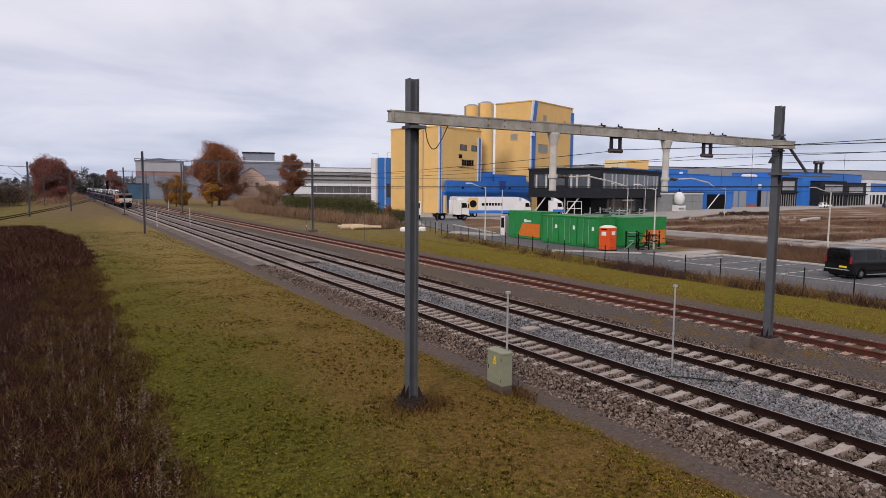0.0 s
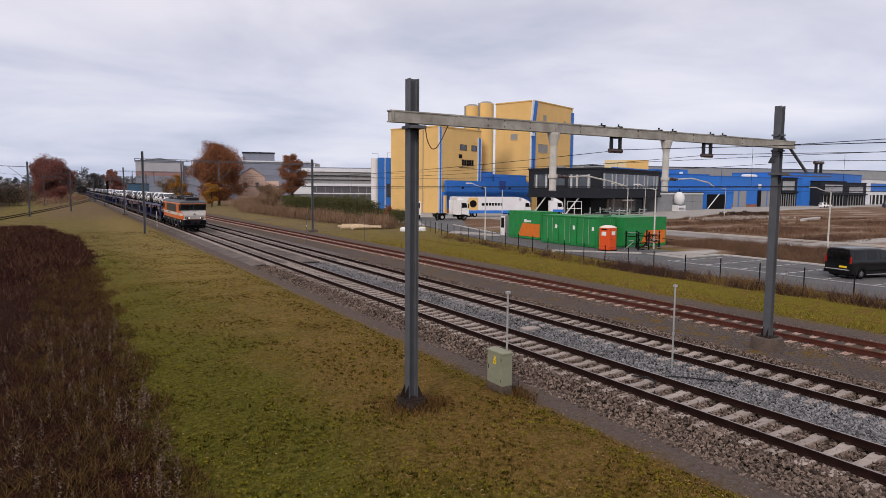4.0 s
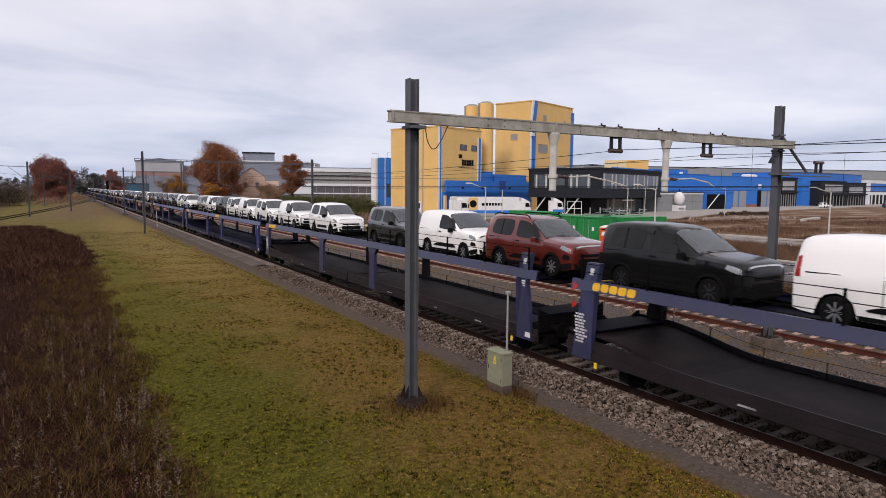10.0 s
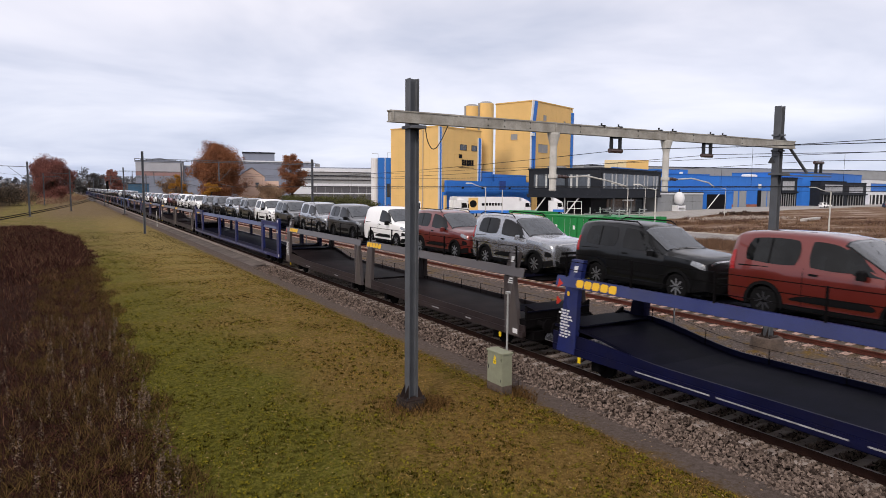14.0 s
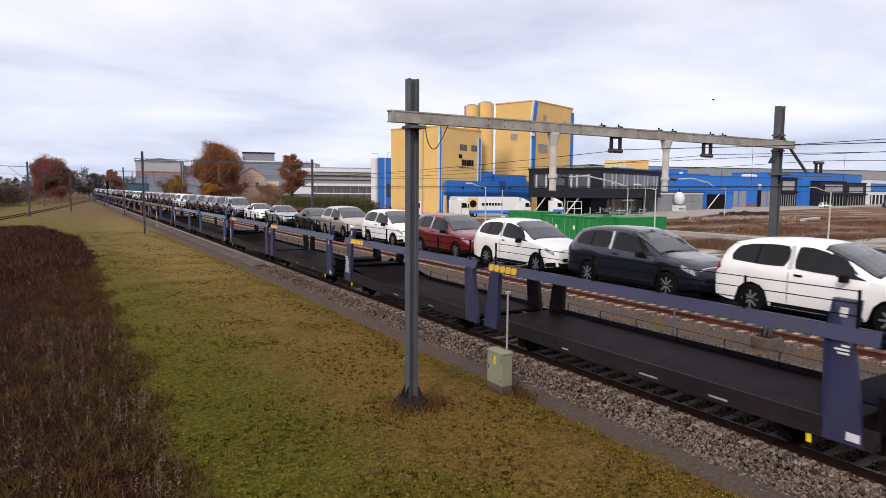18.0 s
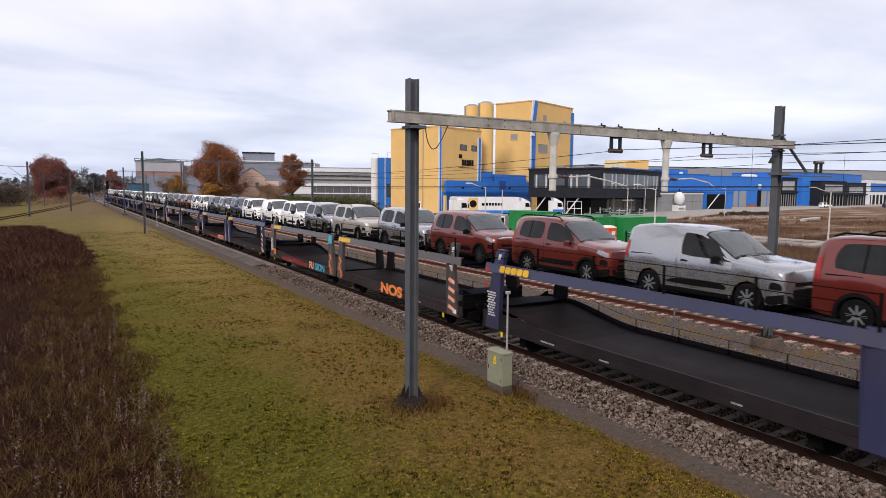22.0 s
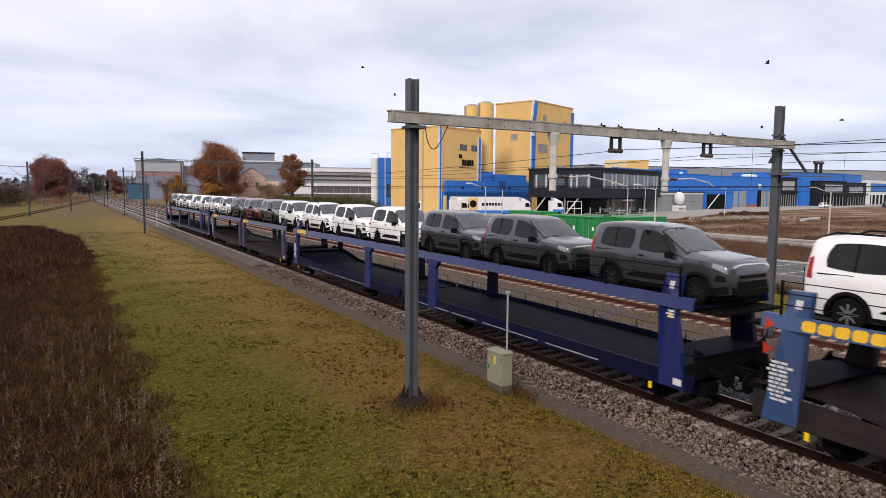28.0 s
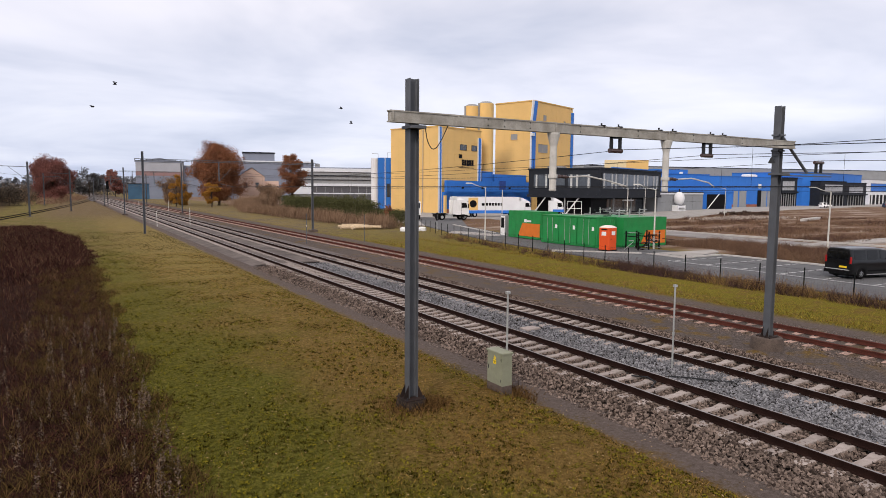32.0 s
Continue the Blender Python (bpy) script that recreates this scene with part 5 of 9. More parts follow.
def site_clutter():
    t = thing("pipe_rack", "stack of dark steel frames and pipes beside the container", "pipe rack", pose(46.6, 41.8, -0.2))
    r = random.Random(3)
    for k in range(44):
        a = (r.uniform(-1.4, 2.2), r.uniform(-1.2, 1.0), r.uniform(0.1, 1.6))
        b = (a[0] + r.uniform(-1.2, 1.2), a[1] + r.uniform(-0.9, 0.9), a[2] * r.choice((0.1, 0.9, 1.0)))
        part("rod", MB().tube(a, b, r.uniform(0.02, 0.05), n=6), r.choice((BLACK, DARKST, PIPEG, RUST)), t)
    for x in (-1.2, 0.2, 1.6):
        part("frame_leg", MB().box(x, x + 0.1, -0.8, -0.7, 0, 1.7).box(x, x + 0.1, 0.7, 0.8, 0, 1.7).box(x, x + 0.1, -0.7, 0.7, 1.2, 1.28), BLACK, t)
    u = thing("scaffold_frames", "bundle of grey scaffold frames lying on the container roof", "scaffolding", pose(47.5, 46.5, 2.72))
    for k in range(30):
        a = (r.uniform(-1.2, 2.5), r.uniform(-2, 2.6), r.uniform(0.03, 0.75))
        b = (a[0] + r.uniform(-1.5, 1.5), a[1] + r.uniform(-0.7, 0.7), a[2])
        part("tube", MB().tube(a, b, 0.05, n=6), r.choice((PIPEG, DARKST, GREYC)), u)
    for x in (-0.8, 0.6, 2.0):
        part("stand", MB().box(x, x + 0.08, -1.8, -1.7, 0, 0.8).box(x, x + 0.08, 2.2, 2.3, 0, 0.8), PIPEG, u)
    s = thing("charging_cabinet", "white and grey electrical cabinet at the container", "cabinet", pose(44.9, 60.9, -0.2))
    part("body", MB().bbox(0, 0.8, 0, 1.0, 0, 2.5, 0.03), GREYC, s)
    part("front", MB().box(-0.02, -0.002, 0.1, 0.9, 0.15, 2.4), WHITE, s)
    part("louvre", MB().box(-0.03, -0.021, 0.2, 0.8, 1.0, 2.2), BLACK, s)
    k = thing("sphere_tank", "white round tank on a small white stand", "tank", pose(147.8, 119.4, -0.3) @ Matrix.Scale(0.66, 4))
    rings = [[(2.2 * math.sin(math.pi * j / 14) * math.cos(6.2832 * i / 20), 2.2 * math.sin(math.pi * j / 14) * math.sin(6.2832 * i / 20), 5.4 - 2.9 * math.cos(math.pi * j / 14)) for i in range(20)] for j in range(1, 14)]
    mb = MB().loft(rings); mb.smooth = True
    part("shell", mb, PALEW, k)
    part("stand", MB().box(-2.6, 2.6, -2, 2, -0.5, 0.3).box(-2.3, -1.9, -1.6, 1.6, 0.3, 2.7).box(1.9, 2.3, -1.6, 1.6, 0.3, 2.7).box(-1.9, 1.9, -1.6, -1.3, 1.6, 2.4), PALEW, k)
    part("pipe", MB().tube((0, 0, 8), (0, 0, 9.4), 0.3, n=8), BLACK, k)
    g = thing("felled_logs", "pale felled logs lying at the siding", "logs", pose(34.5, 83, -0.3))
    for i in range(7):
        part("log", MB().tube((r.uniform(-2, 0), r.uniform(-3, 3), 0.2 + 0.1 * (i % 3)), (r.uniform(1, 4), r.uniform(-3, 3), 0.25 + 0.1 * (i % 3)), r.uniform(0.12, 0.22), n=8), mat("pale_log", (0.52, 0.40, 0.26), 0.9, 0, 0.25, 3, 20, 0.3), g)
    g = thing("white_sacks", "white bulk sacks dumped in the grass", "sacks", pose(38.5, 75, -0.3))
    for i in range(4):
        part("sack", MB().bbox(i * 0.9, i * 0.9 + 0.8, r.uniform(-.4, 0), r.uniform(0.5, 0.9), 0, r.uniform(0.3, 0.55), 0.15), WHITE, g)


site_clutter()


def street_lamp(x, y, h, az, arm=1.5, name="street_lamp", double=False):
    t = thing(name, "slim pale street lamp with a curved arm", "street lamp", pose(x, y, -0.25, 0, 0, az), group="street lamps")
    part("pole", MB().tube((0, 0, 0), (0, 0, h * 0.55), 0.085, 0.07, n=10).tube((0, 0, h * 0.55), (0, 0, h), 0.07, 0.05, n=10), POSTW, t)
    for s in ((1, -1) if double else (1,)):
        part("arm", MB().pipe([(0, 0, h - 0.05), (s * arm * 0.4, 0, h + 0.05), (s * arm * 0.8, 0, h + 0.25), (s * arm, 0, h + 0.42)], 0.04), POSTW, t)
        part("lamp_head", MB().bbox(min(s * arm, s * (arm + 0.65)), max(s * arm, s * (arm + 0.65)), -0.12, 0.12, h + 0.36, h + 0.48, 0.04), POSTW, t)


for x, y, h, az in ((48.4, 41.8, 5.7, 150), (39.6, 57.4, 5.8, 150), (64.2, 34.1, 5.6, 150), (129, 91.6, 6.2, 150), (62, 58, 6.0, 150), (118, 105, 6.2, 150)):
    street_lamp(x, y, h, az)


def banner_pole():
    t = thing("banner_pole", "pole with a small blue board at the gate", "sign post", pose(53, 72.7, -0.3))
    part("pole", MB().tube((0, 0, 0), (0, 0, 6.6), 0.06, n=8), POSTW, t)
    part("board", MB().box(-0.5, 0.5, -0.06, 0.06, 5.6, 6.8), mat("dark_blue_board", (0.02, 0.05, 0.2), 0.5), t)
    s = thing("round_sign", "dark round road sign seen from behind", "road sign", pose(43.5, 74.5, -0.3))
    part("pole", MB().tube((0, 0, 0), (0, 0, 2.2), 0.04, n=8), PIPEG, s)
    part("disc", MB().tube((0, -0.03, 1.9), (-0.02, 0.0, 1.9), 0.55, n=24), BLACK, s)


banner_pole()

# ================= the train =================
RUBBER = mat("tyre_rubber", (0.009, 0.009, 0.0095), 0.85, 0, 0.2)
RIM = mat("wheel_rim_silver", (0.38, 0.39, 0.40), 0.35, 0.8, 0.1)
RIMD = mat("wheel_rim_dark", (0.05, 0.05, 0.055), 0.4, 0.6, 0.1)
CGLASS = mat("car_glass", (0.050, 0.055, 0.060), 0.04, 0, 0.3, 2, 5, 0.0, spec=1.0)
SGLASS = mat("tinted_side_glass", (0.006, 0.007, 0.008), 0.04, 0, 0.7, 1.6, 5, 0.0, spec=0.28)
CPLAST = mat("black_car_plastic", (0.007, 0.007, 0.0075), 0.6, 0, 0.15)
LAMPG = mat("headlamp_glass", (0.30, 0.32, 0.34), 0.12, 0.3, 0.2, 20, 40)
TAILR = mat("tail_lamp_red", (0.32, 0.012, 0.012), 0.2, 0, 0.1)
CHROME = mat("chrome_trim", (0.60, 0.60, 0.61), 0.2, 1.0, 0.05)
PAINT = {
    "white": mat("white_car_paint", (0.86, 0.86, 0.85), 0.30, 0, 0.02, 0.6, 30, 0.0, coat=0.6),
    "silver": mat("silver_car_paint", (0.37, 0.38, 0.40), 0.26, 0.8, 0.03, 0.6, 30, 0.0, coat=1.0),
    "beige": mat("sand_beige_car_paint", (0.50, 0.46, 0.40), 0.32, 0.55, 0.03, 0.6, 30, 0.0, coat=1.0),
    "grey": mat("dark_grey_car_paint", (0.062, 0.064, 0.068), 0.30, 0.6, 0.04, 0.6, 30, 0.0, coat=1.0),
    "black": mat("black_car_paint", (0.004, 0.0045, 0.005), 0.30, 0.0, 0.05, 0.6, 30, 0.0, coat=0.5, spec=0.15),
    "navy": mat("night_blue_car_paint", (0.006, 0.009, 0.022), 0.30, 0.3, 0.05, 0.6, 30, 0.0, coat=1.0),
    "blue": mat("deep_blue_car_paint", (0.004, 0.012, 0.068), 0.28, 0.4, 0.05, 0.6, 30, 0.0, coat=1.0),
    "red": mat("copper_red_car_paint", (0.155, 0.019, 0.013), 0.30, 0.45, 0.05, 0.6, 30, 0.0, coat=1.0),
    "crimson": mat("crimson_car_paint", (0.19, 0.010, 0.015), 0.30, 0.4, 0.05, 0.6, 30, 0.0, coat=1.0),
}
COLOUR_WORD = {"white": "white", "silver": "silver", "beige": "sand-beige", "grey": "dark grey", "black": "black", "navy": "midnight-blue", "blue": "deep blue", "red": "copper-red", "crimson": "crimson"}
# station: y, roof or bonnet height, waist height, half width, half width at the top
VAN_ST = [(-2.245, 0.80, 0.66, 0.57, 0.47), (-2.22, 0.91, 0.76, 0.64, 0.54), (-2.19, 0.99, 0.86, 0.76, 0.66), (-2.12, 1.04, 0.92, 0.83, 0.73), (-1.98, 1.08, 0.97, 0.885, 0.78), (-1.70, 1.12, 1.02, 0.905, 0.80), (-1.20, 1.17, 1.06, 0.92, 0.78),
          (-0.98, 1.21, 1.07, 0.92, 0.76), (-0.62, 1.47, 1.08, 0.925, 0.735), (-0.30, 1.68, 1.08, 0.925, 0.715), (-0.08, 1.76, 1.07, 0.925, 0.71), (0.30, 1.815, 1.08, 0.925, 0.71),
          (0.90, 1.835, 1.08, 0.925, 0.71), (1.60, 1.825, 1.09, 0.92, 0.71), (2.02, 1.79, 1.09, 0.905, 0.70), (2.15, 1.73, 1.09, 0.89, 0.69), (2.20, 1.62, 1.08, 0.87, 0.67)]
MPV_ST = [(-2.26, 0.70, 0.58, 0.58, 0.48), (-2.21, 0.80, 0.68, 0.73, 0.63), (-2.05, 0.90, 0.79, 0.85, 0.75), (-1.72, 0.99, 0.90, 0.90, 0.78), (-1.32, 1.06, 0.97, 0.91, 0.77),
          (-1.10, 1.12, 0.99, 0.915, 0.75), (-0.60, 1.42, 1.01, 0.915, 0.71), (-0.15, 1.60, 1.02, 0.915, 0.67), (0.25, 1.67, 1.03, 0.915, 0.65), (0.90, 1.685, 1.05, 0.91, 0.64),
          (1.50, 1.65, 1.07, 0.90, 0.64), (1.95, 1.56, 1.08, 0.88, 0.64), (2.16, 1.40, 1.08, 0.85, 0.64), (2.26, 1.14, 1.00, 0.82, 0.68), (2.30, 0.92, 0.86, 0.80, 0.68)]
SED_ST = [(-2.30, 0.56, 0.48, 0.60, 0.50), (-2.24, 0.66, 0.57, 0.74, 0.64), (-2.05, 0.76, 0.68, 0.85, 0.76), (-1.60, 0.88, 0.80, 0.89, 0.78), (-1.00, 0.95, 0.88, 0.90, 0.77),
          (-0.72, 1.00, 0.90, 0.90, 0.75), (-0.20, 1.28, 0.92, 0.905, 0.66), (0.15, 1.41, 0.93, 0.905, 0.61), (0.50, 1.45, 0.94, 0.905, 0.59), (0.95, 1.43, 0.95, 0.90, 0.59),
          (1.40, 1.29, 0.97, 0.89, 0.62), (1.75, 1.11, 0.99, 0.88, 0.70), (2.10, 1.06, 0.97, 0.86, 0.74), (2.26, 0.98, 0.90, 0.82, 0.72), (2.30, 0.86, 0.80, 0.79, 0.70)]
CAR = {
    "van": dict(st=VAN_ST, wheels=(-1.40, 1.33), ws=(-0.97, -0.22), front_win=(-0.55, 0.40), rear_win=None, panel=True, rear=2.2, r=0.325, word="panel van"),
    "mpv": dict(st=VAN_ST, wheels=(-1.40, 1.33), ws=(-0.97, -0.24), front_win=(-0.55, 0.42), rear_win=(0.62, 1.86), panel=False, rear=2.2, r=0.325, word="people carrier van"),
    "minivan": dict(st=MPV_ST, wheels=(-1.42, 1.36), ws=(-1.08, -0.12), front_win=(-0.52, 0.45), rear_win=(0.58, 1.95), panel=False, rear=2.3, r=0.325, word="family minivan"),
    "saloon": dict(st=SED_ST, wheels=(-1.40, 1.38), ws=(-0.70, 0.18), front_win=(-0.18, 0.52), rear_win=(0.62, 1.42), panel=False, rear=2.3, r=0.32, word="saloon car"),
}
CAR_MASTERS, CAR_MESHES = {}, {}


def car_rings(kind):
    c = CAR[kind]
    st = c["st"]
    ys = [s[0] for s in st]
    for yc in c["wheels"]:
        ys += [yc + d for d in (-0.42, -0.385, -0.32, -0.20, 0.0, 0.20, 0.32, 0.385, 0.42)]
    ys += [c["st"][0][0] + 0.35, 0.55]
    ys = sorted(set(round(y, 3) for y in ys))
    cols = list(zip(*st))
    rings = []
    for y in ys:
        zt, zw, wb, wt = (float(np.interp(y, cols[0], cols[k])) for k in (1, 2, 3, 4))
        zb = 0.24 + 0.06 * max(0, (abs(y) - 1.9) / 0.3)
        for yc in c["wheels"]:
            if abs(y - yc) < 0.386:
                zb = max(zb, 0.32 + math.sqrt(max(0.0, 0.386 ** 2 - (y - yc) ** 2)))
        zw = max(zw, zb + 0.06)
        zt = max(zt, zw + 0.05)
        rd = min(0.10, (zt - zw) * 0.45)
        half = [(wb * 0.975, zb), (wb * 1.0, zb + (zw - zb) * 0.30), (wb * 1.0, zb + (zw - zb) * 0.78), (wb * 0.985, zw), (wb * 0.985 + (wt - wb * 0.985) * 0.55, zw + (zt - rd - zw) * 0.55),
                (wt, zt - rd), (wt * 0.86, zt - rd * 0.28), (wt * 0.45, zt - rd * 0.05), (0.0, zt)]
        rings.append((y, half))
    return rings


def surf(rings, y, j, side, off):
    """A point of the shell at length y and girth j (0 sill to 8 ridge), pushed outwards."""
    ys = [r[0] for r in rings]
    k = max(0, min(len(ys) - 2, int(np.searchsorted(ys, y) - 1)))
    f = (y - ys[k]) / (ys[k + 1] - ys[k])
    i = max(0, min(7, int(j)))
    g = j - i

    def at(r):
        a, b = r[1][i], r[1][i + 1]
        return np.array((a[0] + (b[0] - a[0]) * g, r[0], a[1] + (b[1] - a[1]) * g))
    p, q = at(rings[k]), at(rings[k + 1])
    pt = p + (q - p) * f
    a, b = rings[k][1][i], rings[k][1][i + 1]
    a2, b2 = rings[k + 1][1][i], rings[k + 1][1][i + 1]
    tu = np.array((b[0] - a[0] + b2[0] - a2[0], 0, b[1] - a[1] + b2[1] - a2[1]))
    tv = q - p
    n = np.cross(tu, tv)
    n = n / (np.linalg.norm(n) + 1e-9)
    if n[0] < 0 and j < 5.2 or n[2] < 0 and j >= 5.2:
        n = -n
    pt = pt + n * off
    return (pt[0] * side, pt[1], pt[2])


def patch(rings, corners, side, off=0.006, nu=6, nv=4, rnd=0.0):
    """A panel on the shell; corners are (y, j) in order round it."""
    mb = MB()
    (y0, j0), (y1, j1), (y2, j2), (y3, j3) = corners
    vs = []
    for v in range(nv + 1):
        for u in range(nu + 1):
            # a rounded outline: corners are drawn in
            a, b = 2 * u / nu - 1, 2 * v / nv - 1
            s, t = 0.5 + 0.5 * a * math.sqrt(1 - rnd * b * b), 0.5 + 0.5 * b * math.sqrt(1 - rnd * a * a)
            ya, ja = y0 + (y1 - y0) * s, j0 + (j1 - j0) * s
            yb, jb = y3 + (y2 - y3) * s, j3 + (j2 - j3) * s
            vs.append(surf(rings, ya + (yb - ya) * t, ja + (jb - ja) * t, side, off))
    n = nu + 1
    mb.add(vs, [(v * n + u, v * n + u + 1, (v + 1) * n + u + 1, (v + 1) * n + u) for v in range(nv) for u in range(nu)])
    return mb


def car_part(kind, key, fn):
    """Mesh data shared by all cars of a kind."""
    k = (kind, key)
    if k not in CAR_MESHES:
        CAR_MESHES[k] = fn()
    return CAR_MESHES[k]


def shell(kind):
    rings = car_rings(kind)
    mb = MB()
    full = []
    for y, h in rings:
        full.append([(-x, y, z) for x, z in h] + [(x, y, z) for x, z in reversed(h[:-1])])
    mb.loft(full, close=False)
    n = len(full[0])
    mb.f.append(tuple(range(n)))
    mb.f.append(tuple(len(mb.v) - n + i for i in range(n - 1, -1, -1)))
    return mb


def build_car(kind, colour, rails):
    c = CAR[kind]
    R = car_rings(kind)
    f0, rr = c["st"][0][0], c["rear"]
    word = "%s %s on the train's upper deck" % (COLOUR_WORD[colour], c["word"]) + (" with rails" if rails else "")
    t = thing("car", word, "car", group="cars on the train")

    def put(name, key, fn, m, parent=t, label=""):
        me = car_part(kind, key, lambda: fn().mesh(name, m))
        return part(name, me, None, parent, label)
    base = car_part(kind, "body", lambda: shell(kind).mesh("body", PAINT["white"]))
    me = base.copy()
    me.materials.clear(); me.materials.append(PAINT[colour])
    me.polygons.foreach_set("use_smooth", [True] * len(me.polygons))
    me.set_sharp_from_angle(angle=radians(38))
    part("body", me, None, t)
    put("underbody", "under", lambda: MB().box(-0.62, 0.62, f0 + 0.12, rr - 0.1, 0.16, 0.75).box(-0.84, 0.84, c["wheels"][0] + 0.45, c["wheels"][1] - 0.45, 0.2, 0.5), CPLAST)
    a, b = c["ws"]
    put("windscreen", "ws", lambda: _both(lambda s: patch(R, [(a, 5.15), (b, 5.15), (b, 8), (a, 8)], s, 0.016, 12, 8)), CGLASS)
    fa, fb = c["front_win"]
    jt = 4.85
    edge = lambda s: patch(R, [(a - 0.07, 4.98), (b + 0.05, 4.98), (b + 0.05, 8), (a - 0.07, 8)], s, 0.010, 12, 8)
    pillar = lambda s: patch(R, [(fa - 0.46, 3.03), (fa + 0.1, 3.03), (fa + 0.30, 4.95), (fa + 0.0, 4.95)], s, 0.011, 10, 8)
    put("windscreen_trim", "wst", lambda: _join(_both(edge), _both(pillar)), SGLASS)
    if kind == "mpv" and (rails or colour != "white"):
        for i, yc in enumerate(c["wheels"]):
            for s in (-1, 1):
                put("wheel_arch_trim", "wa%d%d" % (i, s), lambda yc=yc, s=s: _arches([yc], s), CPLAST)

    # black band low on the side: shade and the dark deck's reflection, painted
    def sill(s):
        q = patch(R, [(c["wheels"][0] + 0.43, 0.02), (c["wheels"][1] - 0.43, 0.02), (c["wheels"][1] - 0.43, 0.36), (c["wheels"][0] + 0.43, 0.36)], s, 0.012, 10, 2)
        return q.v, q.f

    for s, nm in ((-1, "l"), (1, "r")):
        put("front_window", "fw" + nm, lambda: patch(R, [(fa - 0.25, 3.12), (fb, 3.12), (fb, jt), (fa + 0.28, jt)], s, 0.017, 12, 8, 0.16), SGLASS)
        if c["rear_win"]:
            ra, rb = c["rear_win"]
            if kind in ("mpv", "minivan"):
                put("rear_side_window", "rw" + nm, lambda: patch(R, [(ra, 3.12), (rb, 3.22), (rb - 0.10, jt), (ra, jt)], s, 0.007, 12, 6, 0.22), SGLASS)
                mid = ra + (rb - ra) * 0.5
                put("window_bar", "qw" + nm, lambda: patch(R, [(mid, 3.18), (mid + 0.04, 3.18), (mid + 0.04, jt - 0.05), (mid, jt - 0.05)], s, 0.011, 1, 3), CPLAST)
            else:
                put("rear_side_window", "rw" + nm, lambda: patch(R, [(ra, 3.12), (rb, 3.12), (rb - 0.45, jt), (ra, jt)], s, 0.007, 8, 6, 0.16), SGLASS)
        put("side_cladding", "cl" + nm, lambda: patch(R, [(c["wheels"][0] + 0.45, 0.75), (c["wheels"][1] - 0.45, 0.75), (c["wheels"][1] - 0.75, 1.16), (c["wheels"][0] + 0.55, 1.22)], s, 0.012, 10, 4, 0.25).add(*sill(s)) if kind in ("van", "mpv")
            else patch(R, [(c["wheels"][0] + 0.45, 0.05), (c["wheels"][1] - 0.45, 0.05), (c["wheels"][1] - 0.5, 0.4), (c["wheels"][0] + 0.5, 0.4)], s, 0.01, 8, 2), CPLAST)
        put("door_handle", "dh" + nm, lambda: patch(R, [(fb - 0.22, 2.45), (fb - 0.04, 2.45), (fb - 0.04, 2.7), (fb - 0.22, 2.7)], s, 0.02, 3, 1), CPLAST)
        put("headlamp", "hl" + nm, lambda: patch(R, [(f0 + 0.10, 2.1), (f0 + 0.46, 2.35), (f0 + 0.42, 3.1), (f0 + 0.12, 3.1)], s, 0.008, 4, 2), LAMPG)
        put("tail_lamp", "tl" + nm, lambda: patch(R, [(rr - 0.16, 2.2), (rr - 0.03, 2.2), (rr - 0.04, 3.9), (rr - 0.13, 3.9)], s, 0.008, 2, 4), TAILR)
        m = put("mirror", "mi" + nm, lambda: MB().bbox(min(s * 0.90, s * 1.10), max(s * 0.90, s * 1.08), fa - 0.16, fa - 0.02, 1.02 if kind in ("van", "mpv") else 0.95, 1.20 if kind in ("van", "mpv") else 1.09, 0.03), CPLAST) if not rails else put("mirror", "mi" + nm + colour, lambda: MB().bbox(min(s * 0.90, s * 1.10), max(s * 0.90, s * 1.08), fa - 0.16, fa - 0.02, 1.02, 1.20, 0.05), PAINT[colour])
        if kind == "minivan":
            put("bright_pillar", "bp" + nm, lambda: patch(R, [(fb + 0.02, 3.1), (fb + 0.11, 3.1), (fb + 0.16, jt), (fb + 0.07, jt)], s, 0.010, 1, 4), CHROME)
    seam = lambda s: patch(R, [(fb + 0.08, 0.5), (fb + 0.095, 0.5), (fb + 0.095, 3.1), (fb + 0.08, 3.1)], s, 0.003, 1, 6)
    slide = lambda s: patch(R, [(1.25, 2.75), (1.95, 2.75), (1.95, 2.9), (1.25, 2.9)], s, 0.005, 3, 1)
    put("door_trim", "dt", lambda: _join(_both(seam), _both(slide)) if kind in ("van", "mpv") else _both(seam), CPLAST)
    fog = lambda s: patch(R, [(f0 + 0.10, 1.35), (f0 + 0.36, 1.35), (f0 + 0.32, 1.80), (f0 + 0.12, 1.80)], s, 0.013, 3, 2, 0.2)
    if kind in ("van", "mpv"):
        put("fog_lamp_recess", "fl", lambda: _both(fog), CPLAST)
    put("bumper", "bu", lambda: _both(lambda s: patch(R, [(f0 + 0.01, 0.1), (f0 + 0.46, 0.05), (f0 + 0.40, 0.85), (f0 + 0.01, 1.15)], s, 0.012, 5, 3)).box(-0.60, 0.60, f0 - 0.035, f0 + 0.05, 0.26, 0.40), CPLAST)
    put("grille", "gr", lambda: MB().bbox(-0.56, 0.56, f0 - 0.02, f0 + 0.06, 0.42, 0.60, 0.015).bbox(-0.50, 0.50, f0 - 0.015, f0 + 0.06, 0.66, 0.74, 0.012) if kind in ("van", "mpv") else MB().bbox(-0.52, 0.52, f0 - 0.02, f0 + 0.06, 0.44, 0.55, 0.015), CPLAST)
